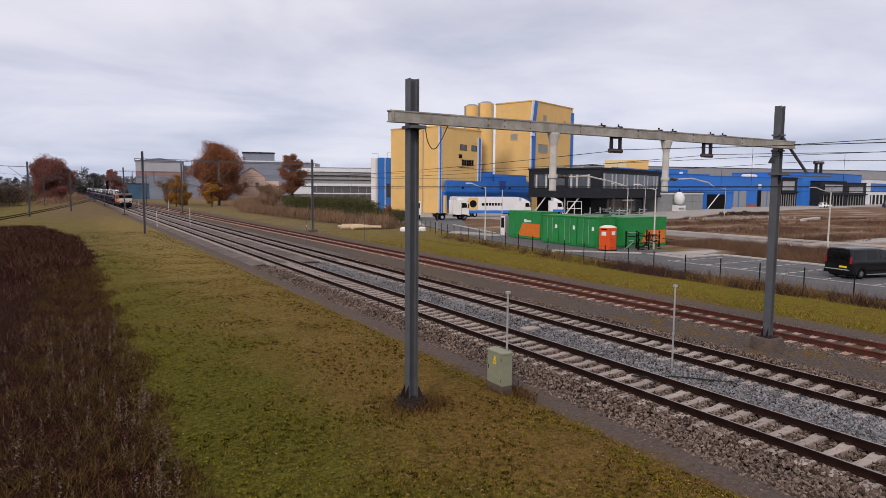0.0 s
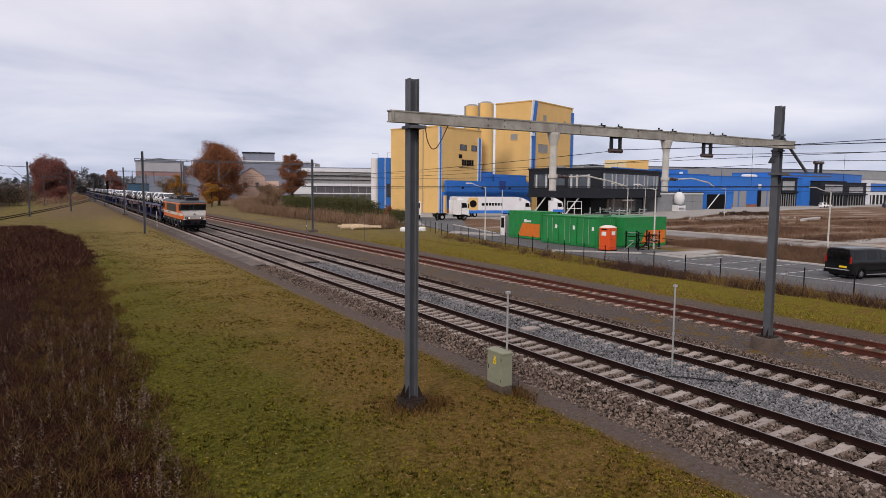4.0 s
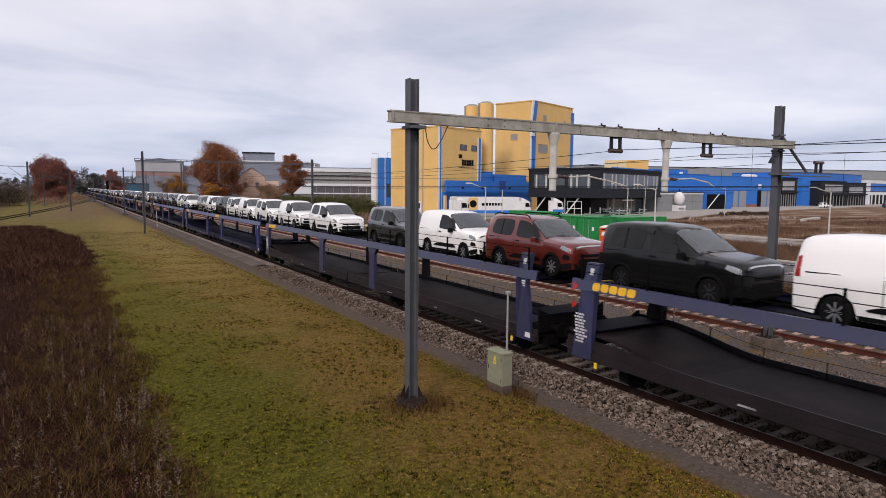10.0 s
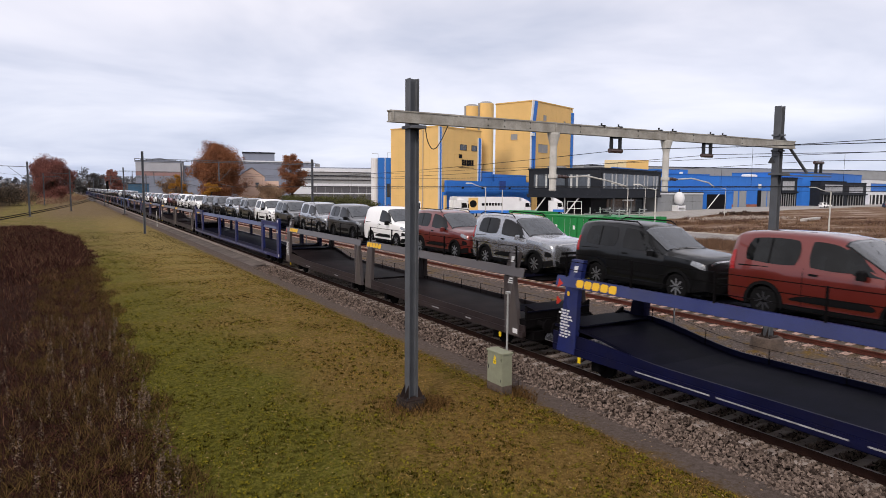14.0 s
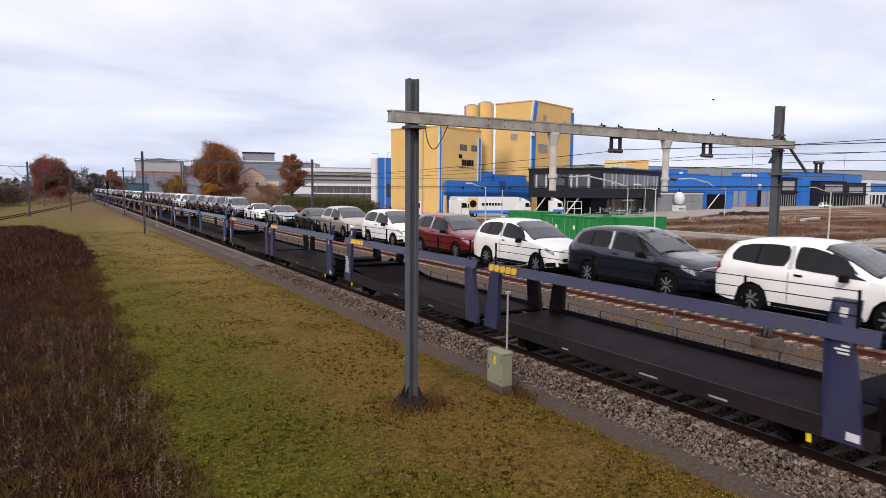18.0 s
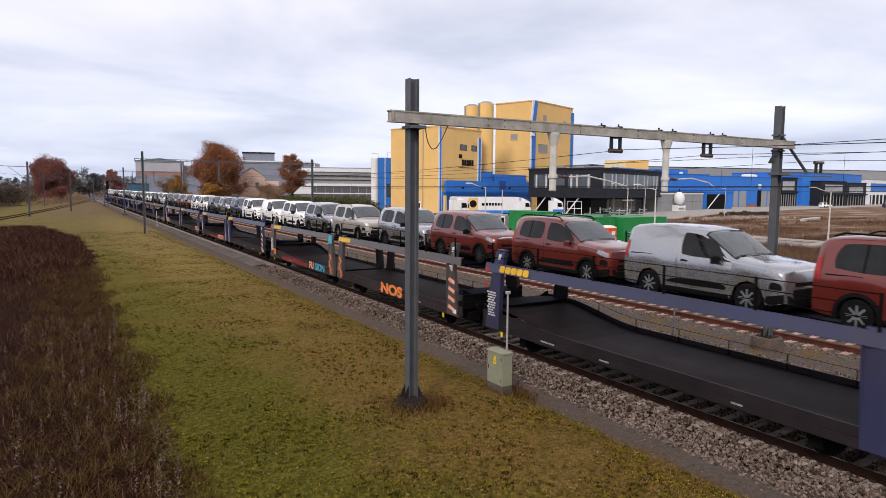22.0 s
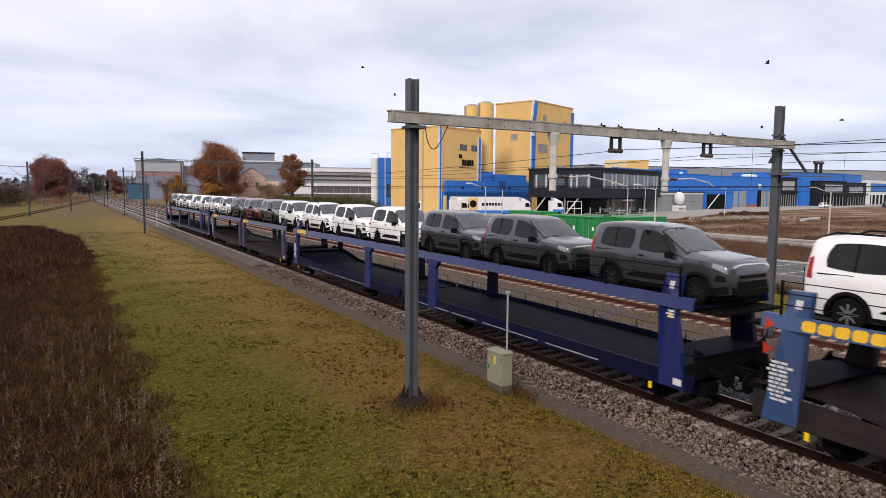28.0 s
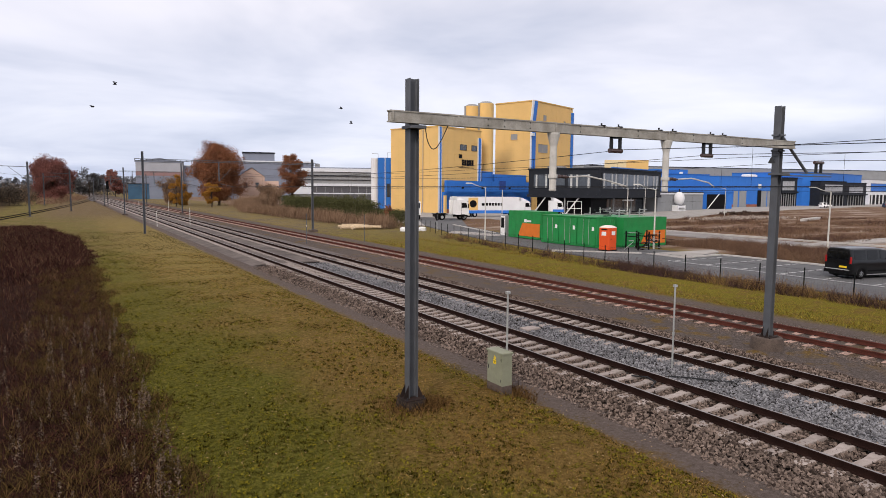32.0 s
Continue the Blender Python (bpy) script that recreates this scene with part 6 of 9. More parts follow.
    put("badge_bar", "bb", lambda: _both(lambda s: patch(R, [(f0 + 0.045, 4.6), (f0 + 0.06, 4.6), (f0 + 0.06, 8), (f0 + 0.045, 8)], s, 0.01, 1, 4)), CHROME)
    put("rear_window", "rear", lambda: MB().box(-0.60, 0.60, rr - 0.02, rr + 0.012, 1.12, 1.55) if kind in ("van", "mpv") else
        _both(lambda s: patch(R, [(rr - 0.42, 5.3), (rr - 0.15, 5.3), (rr - 0.15, 8), (rr - 0.42, 8)], s, 0.007, 4, 3)), CGLASS)
    if rails:
        for s in (-1, 1):
            put("roof_rail", "rail%d" % s, lambda: MB().pipe([(s * 0.66, -0.05, 1.74), (s * 0.66, 0.1, 1.84), (s * 0.66, 1.75, 1.87), (s * 0.66, 1.95, 1.80)], 0.02), CPLAST)
    rim_m = RIM if kind != "mpv" or rails else RIMD
    for yc in c["wheels"]:
        for s in (-1, 1):
            w = put("tyre", "tyre", lambda: _wheel(c["r"]), RUBBER)
            w.location = (s * 0.80, yc, c["r"])
            q = part("rim", car_part(kind, "rim" + rim_m.name, lambda: _rim(c["r"]).mesh("rim", rim_m)), None, w)
    return t


def _arches(wheels, s):
    """Black trim round the wheel openings of one side."""
    mb = MB()
    for yc in wheels:
        rings = []
        for k in range(15):
            a = radians(-12 + 204 * k / 14)
            ca, sa = math.cos(a), math.sin(a)
            rings.append([(s * x, yc + r * ca, 0.32 + r * sa) for x, r in ((0.80, 0.372), (0.938, 0.372), (0.932, 0.445), (0.80, 0.445))])
        mb.loft(rings)
    return mb


def _join(a, b):
    return a.add(b.v, b.f)


def _both(fn):
    mb = fn(-1)
    o = fn(1)
    return mb.add(o.v, o.f)


def _wheel(r):
    n = 20
    rings = []
    for x, q in ((-0.10, r * 0.66), (-0.10, r * 0.93), (-0.07, r), (0.07, r), (0.10, r * 0.93), (0.10, r * 0.66)):
        rings.append([(x, q * math.cos(6.2832 * i / n), q * math.sin(6.2832 * i / n)) for i in range(n)])
    return MB().loft(rings)


def _rim(r):
    """Dished disc with spokes on both faces."""
    mb = MB()
    for s in (-1, 1):
        mb.tube((s * 0.098, 0, 0), (s * 0.104, 0, 0), r * 0.20, n=10)
        for k in range(8):
            a = 6.2832 * k / 8
            d, e = (math.cos(a), math.sin(a)), (-math.sin(a) * 0.020, math.cos(a) * 0.020)
            q = r * 0.62
            mb.loft([[(s * 0.097, e[0], e[1]), (s * 0.097, -e[0], -e[1]), (s * 0.105, -e[0], -e[1]), (s * 0.105, e[0], e[1])],
                     [(s * 0.097, d[0] * q + e[0], d[1] * q + e[1]), (s * 0.097, d[0] * q - e[0], d[1] * q - e[1]), (s * 0.105, d[0] * q - e[0], d[1] * q - e[1]), (s * 0.105, d[0] * q + e[0], d[1] * q + e[1])]])
        n = 20
        mb.loft([[(s * 0.099, q * math.cos(6.2832 * i / n), q * math.sin(6.2832 * i / n)) for i in range(n)] for q in (r * 0.68, r * 0.60)], caps=False)
    return mb


TRAIN = []      # (thing, distance of its origin behind the locomotive's nose, height)
DECK = 2.60


def add_car(mid, kind, colour, rails=False):
    key = (kind, colour, rails)
    if key in CAR_MASTERS:
        ob = copy_thing(CAR_MASTERS[key], pose(X1, mid, DECK))
    else:
        ob = CAR_MASTERS[key] = build_car(kind, colour, rails)
    TRAIN.append((ob, mid, DECK))
    return ob


CARS = """20.1 m white,25.15 v white,30.2 v white,35.2 mr navy,41.2 v white,46.4 mr beige,51.6 v white,56.4 v white,61.7 m navy,67.4 v white,72.95 m black,78.55 mr red,83.6 v white,88.8 m grey,
97.4 m white,103.95 v white,110.1 m white,115.7 v white,120.2 m white,125.0 m black,129.9 v white,134.8 mr beige,145.0 m white,149.5 v white,154.1 m grey,159.7 m silver,165.3 m red,170.3 mr black,
175.8 mr silver,180.6 mr red,185.6 v white,190.6 m grey,195.7 mr silver,201.2 m grey,206.7 m white,211.8 mr grey,217.3 m silver,223.2 v black,228.6 mr grey,235.9 mr white,240.5 v white,245.6 m white,
250.2 m red,255.1 mr crimson,261.9 p white,266.95 p navy,272.05 p white,276.9 p crimson,282.3 p white,288.3 p beige,293.2 s black,300.3 s silver,306.5 s white,314.2 m silver,319.4 m navy,324.3 m silver,
329.6 m red,335.3 mr grey,340.1 v white,345.5 m white,350.5 m red,356.1 mr red,361.1 v silver,366.1 mr red,371.6 m red,376.7 m silver,382.6 mr beige,387.4 m silver,392.2 m white,397.6 v white,
403.4 m white,407.9 mr blue,412.9 mr silver,418.0 m grey,423.5 m white,427.95 m white,433.3 m red,438.4 m crimson,444.0 mr grey,449.5 mr black,454.4 m white,459.9 m silver,465.3 m navy,470.5 m white,
475.9 m white,481.4 m white,486.7 m silver,491.8 mr red,496.6 m white,502.0 mr white,508.15 m grey,513.5 m grey,518.2 m grey,523.3 m white,528.3 m white,533.4 mr white,538.6 m white,543.4 m grey,
548.8 m red,553.4 mr grey,558.2 m white,563.5 mr white,568.4 v white,573.7 v white,580.0 m white,585.05 m white,590.3 mr silver"""


def build_cars():
    kinds = {"m": ("mpv", False), "mr": ("mpv", True), "v": ("van", False), "p": ("minivan", False), "s": ("saloon", False)}
    for row in CARS.replace("\n", "").split(","):
        s, k, colour = row.split()
        add_car(float(s), kinds[k][0], colour, kinds[k][1])


build_cars()

# ---- car carrier wagons ----
WP = {
    "navy": mat("wagon_navy_paint", (0.008, 0.016, 0.100), 0.36, 0, 0.2, 0.8, 30, 0.04, coat=0.15, dirt=0.5, dirt_scale=0.9, dirt_color=(0.03, 0.03, 0.045)),
    "slate": mat("wagon_faded_slate_paint", (0.026, 0.029, 0.078), 0.40, 0, 0.15, 0.8, 30, 0.04, coat=0.1, dirt=0.6, dirt_scale=0.9, dirt_color=(0.045, 0.038, 0.036)),
    "tan": mat("wagon_grimy_grey_paint", (0.062, 0.052, 0.052), 0.41, 0, 0.15, 0.8, 30, 0.04, coat=0.2, dirt=0.6, dirt_scale=0.8, dirt_color=(0.055, 0.045, 0.04)),
    "sky": mat("wagon_mid_blue_paint", (0.024, 0.060, 0.16), 0.38, 0, 0.15, 0.8, 30, 0.04, coat=0.3, dirt=0.45, dirt_scale=0.9, dirt_color=(0.05, 0.05, 0.06)),
}
# grimy floor whose base colour also holds the bluish shade of the trough
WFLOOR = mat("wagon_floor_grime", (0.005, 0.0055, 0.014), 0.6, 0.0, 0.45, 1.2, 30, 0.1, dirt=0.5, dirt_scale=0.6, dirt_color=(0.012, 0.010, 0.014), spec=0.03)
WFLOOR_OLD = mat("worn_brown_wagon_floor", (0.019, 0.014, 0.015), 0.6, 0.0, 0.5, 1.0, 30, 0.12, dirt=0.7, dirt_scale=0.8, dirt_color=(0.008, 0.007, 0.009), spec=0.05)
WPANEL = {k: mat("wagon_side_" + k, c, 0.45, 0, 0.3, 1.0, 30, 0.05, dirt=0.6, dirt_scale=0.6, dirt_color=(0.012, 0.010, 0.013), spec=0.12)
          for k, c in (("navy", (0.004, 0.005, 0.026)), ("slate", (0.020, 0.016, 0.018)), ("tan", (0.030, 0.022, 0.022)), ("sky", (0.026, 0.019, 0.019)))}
WDARK = mat("wagon_running_gear", (0.005, 0.0045, 0.005), 0.85, 0.1, 0.4, 4, 40, 0.2)
WORNW = mat("worn_white_marking", (0.30, 0.30, 0.31), 0.7, 0, 0.3, 5, 40, 0.0, dirt=0.7, dirt_scale=4, dirt_color=(0.03, 0.03, 0.035))
LETTER = mat("white_lettering", (0.62, 0.62, 0.62), 0.6, 0, 0.1, dirt=0.3, dirt_scale=8)
REDM = mat("red_marker_paint", (0.42, 0.03, 0.02), 0.5, 0, 0.1)
SIGNY = mat("yellow_lettering", (0.72, 0.42, 0.03), 0.5, 0, 0.08, dirt=0.15, dirt_scale=5)
W_CACHE = {}


def wpart(name, key, fn, m, parent, label=""):
    k = (key, m.name)
    if k not in W_CACHE:
        W_CACHE[k] = fn().mesh(name, m)
    return part(name, W_CACHE[k], None, parent, label)


def swoop(y, ends):
    """Height of the lower deck: high over the end wheels, low between."""
    z = 1.0
    for e, d in ends:
        q = (y - e) * d
        if q < 4.4:
            k = max(0.0, min(1.0, (q - 1.0) / 3.4))
            z = max(z, 1.0 + 0.44 * (1 - k * k * (3 - 2 * k)))
    return z


def end_post(y, lean, top, wt=0.48, wb=0.74):
    """Trapezoid post profile in (y, z), wider at its foot, its head set back from the wagon's end."""
    c = y - 0.20 * lean
    return [(y - wb / 2, 0.62), (y + wb / 2, 0.62), (c + wt / 2 + 0.02, 2.42), (c + wt / 2, top), (c - wt / 2, top), (c - wt / 2 - 0.02, 2.42)]


def lean_in(mb, side, z0=2.42, slope=0.24):
    """Leans what stands above z0 inwards, as the loading gauge asks."""
    mb.v = [(x - side * slope * max(0.0, z - z0), y, z) for x, y, z in mb.v]
    return mb


def build_wagon(s0, s1, kind, paint, mid=0.0):
    L = s1 - s0
    mid = mid or L / 2
    mesh_sides = False
    P, D = WP[paint], WPANEL[paint]
    words = {"navy": "navy blue", "slate": "faded slate-blue", "tan": "grimy brown-grey", "sky": "weathered mid-blue"}[paint]
    t = thing("car_carrier_wagon", "%s double-deck car carrier wagon, lower deck empty" % words, "freight wagon", group="car carrier wagons")
    e0, e1 = 0.68, L - 0.68
    Lk = round(L, 1)
    if kind == "pair":
        halves = [(e0, mid - 0.28), (mid + 0.28, e1)]
    elif kind == "joint":
        halves = [(e0, L / 2 - 0.1), (L / 2 + 0.1, e1)]
    else:
        halves = [(e0, e1)]
    decks = halves if kind == "pair" else [(e0, e1)]
    for side in (-1, 1):
        xo, xi = side * 1.46, side * 1.38
        a, b = min(xo, xi), max(xo, xi)
        for h0, h1 in halves:
            ends = [(h1, -1)] if h1 == e1 else []
            n = 36
            ys = [h0 + (h1 - h0) * k / n for k in range(n + 1)]
            top = [(y, (swoop(y, ends) + 0.06 if side > 0 else 1.0 + 0.35 * (swoop(y, ends) - 1.0)) if kind != "frame" else 1.0) for y in ys]
            bot = [(y, 0.66 - (0.10 if h0 + 2.8 < y < h1 - 2.8 else 0.0)) for y in reversed(ys)]
            part("side_panel", MB().prism(top + bot, 0, a + 0.02 * (side < 0) * 0 + (0.02 if side < 0 else 0.0), b - (0.02 if side > 0 else 0.0)), D, t)
            xs = sorted((side * 1.485, side * 1.40))
            part("sill", MB().box(xs[0], xs[1], h0 + 0.05, h1 - 0.05, 0.60, 0.80), P if kind == "frame" else D, t)
            ob = MB()
            y = h0 + 3.0
            rl = random.Random(int(s0) + int(h0) * 7 + side)
            while y < h1 - 3.0:
                # navy wagons keep a thin pale line, the others a few worn stencils
                xq = side * 1.487
                w, hh = (rl.uniform(1.2, 3.4), 0.034) if paint == "navy" else (rl.uniform(0.2, 0.6), 0.045)
                ob.box(min(xq, xq + side * 0.004), max(xq, xq + side * 0.004), y, y + w, 0.69, 0.69 + hh)
                y += w + (rl.uniform(0.15, 0.5) if paint == "navy" else rl.uniform(1.2, 4.5))
            part("edge_marking", ob, WORNW, t)
        for d0, d1 in decks:
            face = [(1.47, 2.52), (1.405, 2.80), (1.31, 2.80), (1.31, 2.765), (1.38, 2.755), (1.43, 2.555), (1.35, 2.545), (1.35, 2.52)]
            part("deck_beam", MB().prism([(side * x, z) for x, z in face], 1, d0 + 0.1, d1 - 0.1), P, t)
            # handrail wires on thin stanchions
            rail = MB()
            for z in (3.02, 3.25, 3.48):
                rail.tube((side * 1.43, d0 + 0.5, z), (side * 1.43, d1 - 0.5, z), 0.011, n=5)
            tagged(part("rail_wire", rail, WDARK, t), kind="stuff")
            nst = max(2, int((d1 - d0) / 2.4))
            if side > 0:
                far = MB()
                for k in range(nst + 1):
                    y = d0 + 0.5 + (d1 - d0 - 1.0) * k / nst
                    far.box(1.405, 1.455, y - 0.02, y + 0.02, 2.80, 3.50)
                tagged(part("far_stanchions", far, WDARK, t), kind="stuff")
                continue
            for k in range(nst + 1):
                y = d0 + 0.5 + (d1 - d0 - 1.0) * k / nst
                st = wpart("stanchion", "stan", lambda: MB().box(-0.025, 0.025, -0.02, 0.02, 2.80, 3.50), WDARK, t)
                st.location = (side * 1.43, y, 0)
        posts = []
        if kind == "pair":
            for h0, h1 in halves:
                posts += [(h0 + (0.60 if h0 == e0 else 0.30), 1, 3.28 if h0 == e0 else 2.86), (h1 - (0.60 if h1 == e1 else 0.30), -1, 3.28 if h1 == e1 else 2.86)]
        elif kind == "joint":
            posts = [(e0 + 0.60, 1, 3.30), (e1 - 0.60, -1, 3.30), (L / 2 - 3.2, 0, 2.62), (L / 2 + 3.4, 0, 2.62)] if L > 33 else [(e0 + 0.60, 1, 3.30), (e1 - 0.60, -1, 3.30), (12.75, 0, 2.62), (L - 12.1, 0, 2.62)]
        else:
            posts = [(e0 + 0.25, 0, 3.25), (e0 + 4.1, 0, 2.98), (L * 0.5 - 3.3, 0, 2.62), (L * 0.5 + 3.3, 0, 2.62), (e1 - 4.1, 0, 2.98), (e1 - 0.25, 0, 3.25)]
        for y, lean, topz in posts:
            if kind == "frame":
                prof = [(y - 0.26, 0.62), (y + 0.26, 0.62), (y + 0.26, topz), (y - 0.26, topz)]
            elif lean == 0:
                prof = [(y - 0.32, 0.62), (y + 0.32, 0.62), (y + 0.26, 2.25), (y + 0.48, 2.5), (y - 0.48, 2.5), (y - 0.26, 2.25)]
            else:
                prof = end_post(y, lean * -1, topz)
            a2, b2 = sorted((side * 1.495, side * 1.345))
            bend = (lambda q: q) if kind == "frame" else (lambda q: lean_in(q, side))
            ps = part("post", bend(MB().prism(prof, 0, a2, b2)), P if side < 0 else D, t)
            if topz > 3.2:
                sx = side * 1.497
                c0, c1 = sorted((sx, sx + side * 0.004))
                part("plate", bend(MB().box(c0, c1, y + 0.2 * lean - 0.08, y + 0.2 * lean + 0.06, 2.95, 3.13)), LETTER, ps)
                if paint == "navy":
                    part("emblem", bend(MB().prism([(y + 0.08 * lean + 0.055 * math.cos(0.6283 * i), 2.34 + 0.075 * math.sin(0.6283 * i)) for i in range(10)], 0, c0, c1)), SIGNY, ps, "small yellow emblem")
                bars = MB()
                rr = random.Random(int(s0 * 10 + y))
                if lean < 0:
                    for k in range(10):
                        a0 = y + 0.30 - rr.uniform(0.0, 0.12)
                        for q in range(3):
                            w = rr.uniform(0.06, 0.18)
                            if a0 - w > y - 0.26:
                                bars.box(c0, c1, a0 - w, a0, 1.05 + k * 0.085, 1.05 + k * 0.085 + 0.05)
                            a0 -= w + 0.03
                else:
                    for k in range(3):
                        bars.box(c0, c1, y - 0.02, y + rr.uniform(0.1, 0.26), 2.28 + k * 0.07, 2.32 + k * 0.07)
                    bars.box(c0, c1, y - 0.30, y - 0.06, 0.70, 0.86)
                part("lettering", bend(bars), LETTER, ps)
                if lean < 0 and side < 0:
                    for z in (1.95, 2.45):
                        part("end_marker", bend(MB().prism([(y + 0.40, z), (y + 0.40, z + 0.26), (y + 0.20, z + 0.14)], 0, *sorted((sx, sx + side * 0.006)))), REDM, ps, "red triangular end marker")
            if mesh_sides is False and kind != "frame" and topz > 3.2:
                sx = side * 1.497
                c0, c1 = sorted((sx, sx + side * 0.03))
                part("brake_cock", MB().box(c0, c1, y + 0.6 * lean - 0.045, y + 0.6 * lean + 0.045, 0.44, 0.60), YEL, t)
        if kind == "frame":
            for y0, y1 in ((e0, e0 + 4.4), (e1 - 4.4, e1)):
                part("portal_header", MB().box(a - 0.02, b + 0.02, y0, y1, 2.70, 2.98), P, t)
        # maker's sign: row of plain yellow blocks at the upper beam
        signs = {"pair": (mid - 1.95, L - 3.15), "joint": (L - 3.15,) if L < 33 else (L - 3.15, L / 2 - 2.1), "frame": (e1 - 2.6,)}[kind]
        for ys in signs:
            sg = part("sign_board", lean_in(MB().box(*sorted((side * 1.462, side * 1.474)), ys - 0.05, ys + 1.60, 2.53, 2.79), side, 2.52, 0.232), P, t)
            for k in range(5):
                b0 = ys + 0.02 + k * 0.31
                blk = [(b0 + 0.04, 2.555), (b0 + 0.22, 2.555), (b0 + 0.27, 2.60), (b0 + 0.27, 2.72), (b0 + 0.22, 2.765), (b0 + 0.04, 2.765), (b0, 2.72), (b0, 2.60)]
                part("sign_block", lean_in(MB().prism(blk, 0, *sorted((side * 1.475, side * 1.482))), side, 2.52, 0.232), SIGNY, sg)
    for h0, h1 in halves:
        fl = MB()
        ends = [(h1, -1)] if h1 == e1 else []
        n = 24
        pr = []
        for k in range(n + 1):
            y = h0 + (h1 - h0) * k / n
            pr.append((y, (swoop(y, ends) - 0.09) if kind != "frame" else 0.92))
        fl.prism(pr + [(y, z - 0.08) for y, z in reversed(pr)], 0, -1.375, 1.375)
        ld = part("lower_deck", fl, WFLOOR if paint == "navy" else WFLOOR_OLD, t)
        if kind != "frame":
            # low guard rail along the far edge of the lower deck
            guard = MB()
            guard.pipe([(1.36, y, z + 0.40) for y, z in pr[1:-1]], 0.007, 4)
            for y, z in pr[1:-1:3]:
                guard.box(1.350, 1.370, y - 0.010, y + 0.010, z, z + 0.40)
            tagged(part("guard_rail", guard, WDARK, t), kind="stuff")
    for d0, d1 in decks:
        part("upper_deck", MB().box(-1.425, 1.425, d0 + 0.1, d1 - 0.1, 2.54, 2.598), WFLOOR, t)
        for sx in (-0.75, 0.75):
            part("wheel_guide", MB().box(sx - 0.28, sx - 0.24, d0 + 0.2, d1 - 0.2, 2.599, 2.66).box(sx + 0.24, sx + 0.28, d0 + 0.2, d1 - 0.2, 2.599, 2.66), WDARK, t)
    for y, d in ((e0, -1), (e1, 1)):
        hs = part("headstock", MB().box(-1.40, 1.40, min(y, y + d * -0.35), max(y, y + d * -0.35), 0.80, 1.18), WDARK, t)
        for sx in (-0.87, 0.87):
            part("buffer", MB().tube((sx, y, 1.03), (sx, y + d * 0.45, 1.03), 0.11, 0.09, n=10).tube((sx, y + d * 0.45, 1.03), (sx, y + d * 0.50, 1.03), 0.23, n=14), WDARK, hs)
        part("coupling", MB().box(-0.06, 0.06, min(y, y + d * 0.6), max(y, y + d * 0.6), 0.85, 1.10), WDARK, hs)
        gear = MB()
        for sx in (-0.45, 0.3, 0.55):
            gear.pipe([(sx, y, 0.95), (sx + 0.05, y + d * 0.35, 0.62), (sx, y + d * 0.62, 0.70)], 0.03)
        gear.box(-1.15, -0.70, min(y - d * 0.3, y + d * 0.12), max(y - d * 0.3, y + d * 0.12), 0.50, 0.80).box(0.70, 1.15, min(y - d * 0.3, y + d * 0.12), max(y - d * 0.3, y + d * 0.12), 0.50, 0.80)
        tagged(part("coupler_gear", gear, WDARK, t), kind="stuff")
        part("deck_flap", MB().bbox(-1.15, 1.15, min(y - d * 0.6, y + d * 0.42), max(y - d * 0.6, y + d * 0.42), 2.44, 2.50, 0.01), WDARK, t)
        part("end_bulkhead", MB().prism([(-1.34, 1.18), (1.34, 1.18), (1.34, 1.62), (0.9, 1.40), (-0.9, 1.40), (-1.34, 1.62)], 1, min(y - d * 0.05, y - d * 0.12), max(y - d * 0.05, y - d * 0.12)), WDARK, t)
        part("end_ramp", MB().box(-1.3, 1.3, min(y, y - d * 1.1), max(y, y - d * 1.1), 1.415, 1.45), WFLOOR, t)
    axles = {"pair": (e0 + 1.9, mid - 1.9, mid + 1.9, e1 - 1.9), "joint": (e0 + 1.5, e0 + 10.6, e1 - 10.6, e1 - 1.5), "frame": (e0 + 2.2, e0 + 4.0, e1 - 4.0, e1 - 2.2)}[kind]
    for y in axles:
        w = wpart("wheelset", "axle", lambda: MB().tube((-0.9, 0, 0), (0.9, 0, 0), 0.07, n=8), WDARK, t)
        w.location = (0, y, 0.38)
        for sx in (-0.752, 0.752):
            q = wpart("wheel", "wwheel%.1f" % sx, lambda: MB().tube((sx - 0.065, 0, 0), (sx + 0.065, 0, 0), 0.38, n=22).tube((sx - 0.08, 0, 0), (sx + 0.08, 0, 0), 0.16, n=12), WDARK, w)
        for sx in (-1, 1):
            part("axle_box", MB().bbox(min(sx * 0.98, sx * 1.2), max(sx * 0.98, sx * 1.2), y - 0.16, y + 0.16, 0.24, 0.52, 0.03).box(min(sx * 1.0, sx * 1.12), max(sx * 1.0, sx * 1.12), y - 0.55, y + 0.55, 0.53, 0.60), WDARK, t)
    TRAIN.append((t, s0, 0.0))
    return t


def spray(wagon, words, y, size, material, z=0.86, side=-1, tilt=0.0, bold=0.03, x=1.492, wide=1.0):
    """Sprayed words on the near side."""
    m = Matrix.Translation((side * x, y, z)) @ Euler((radians(90), 0, radians(-90))).to_matrix().to_4x4() @ Matrix.Rotation(radians(tilt), 4, "Z") @ Matrix.Diagonal((wide, 1, 1, 1))
    text_part("graffiti_tag", words, size, material, wagon, m, 0.003, bold, "sprayed graffiti lettering")


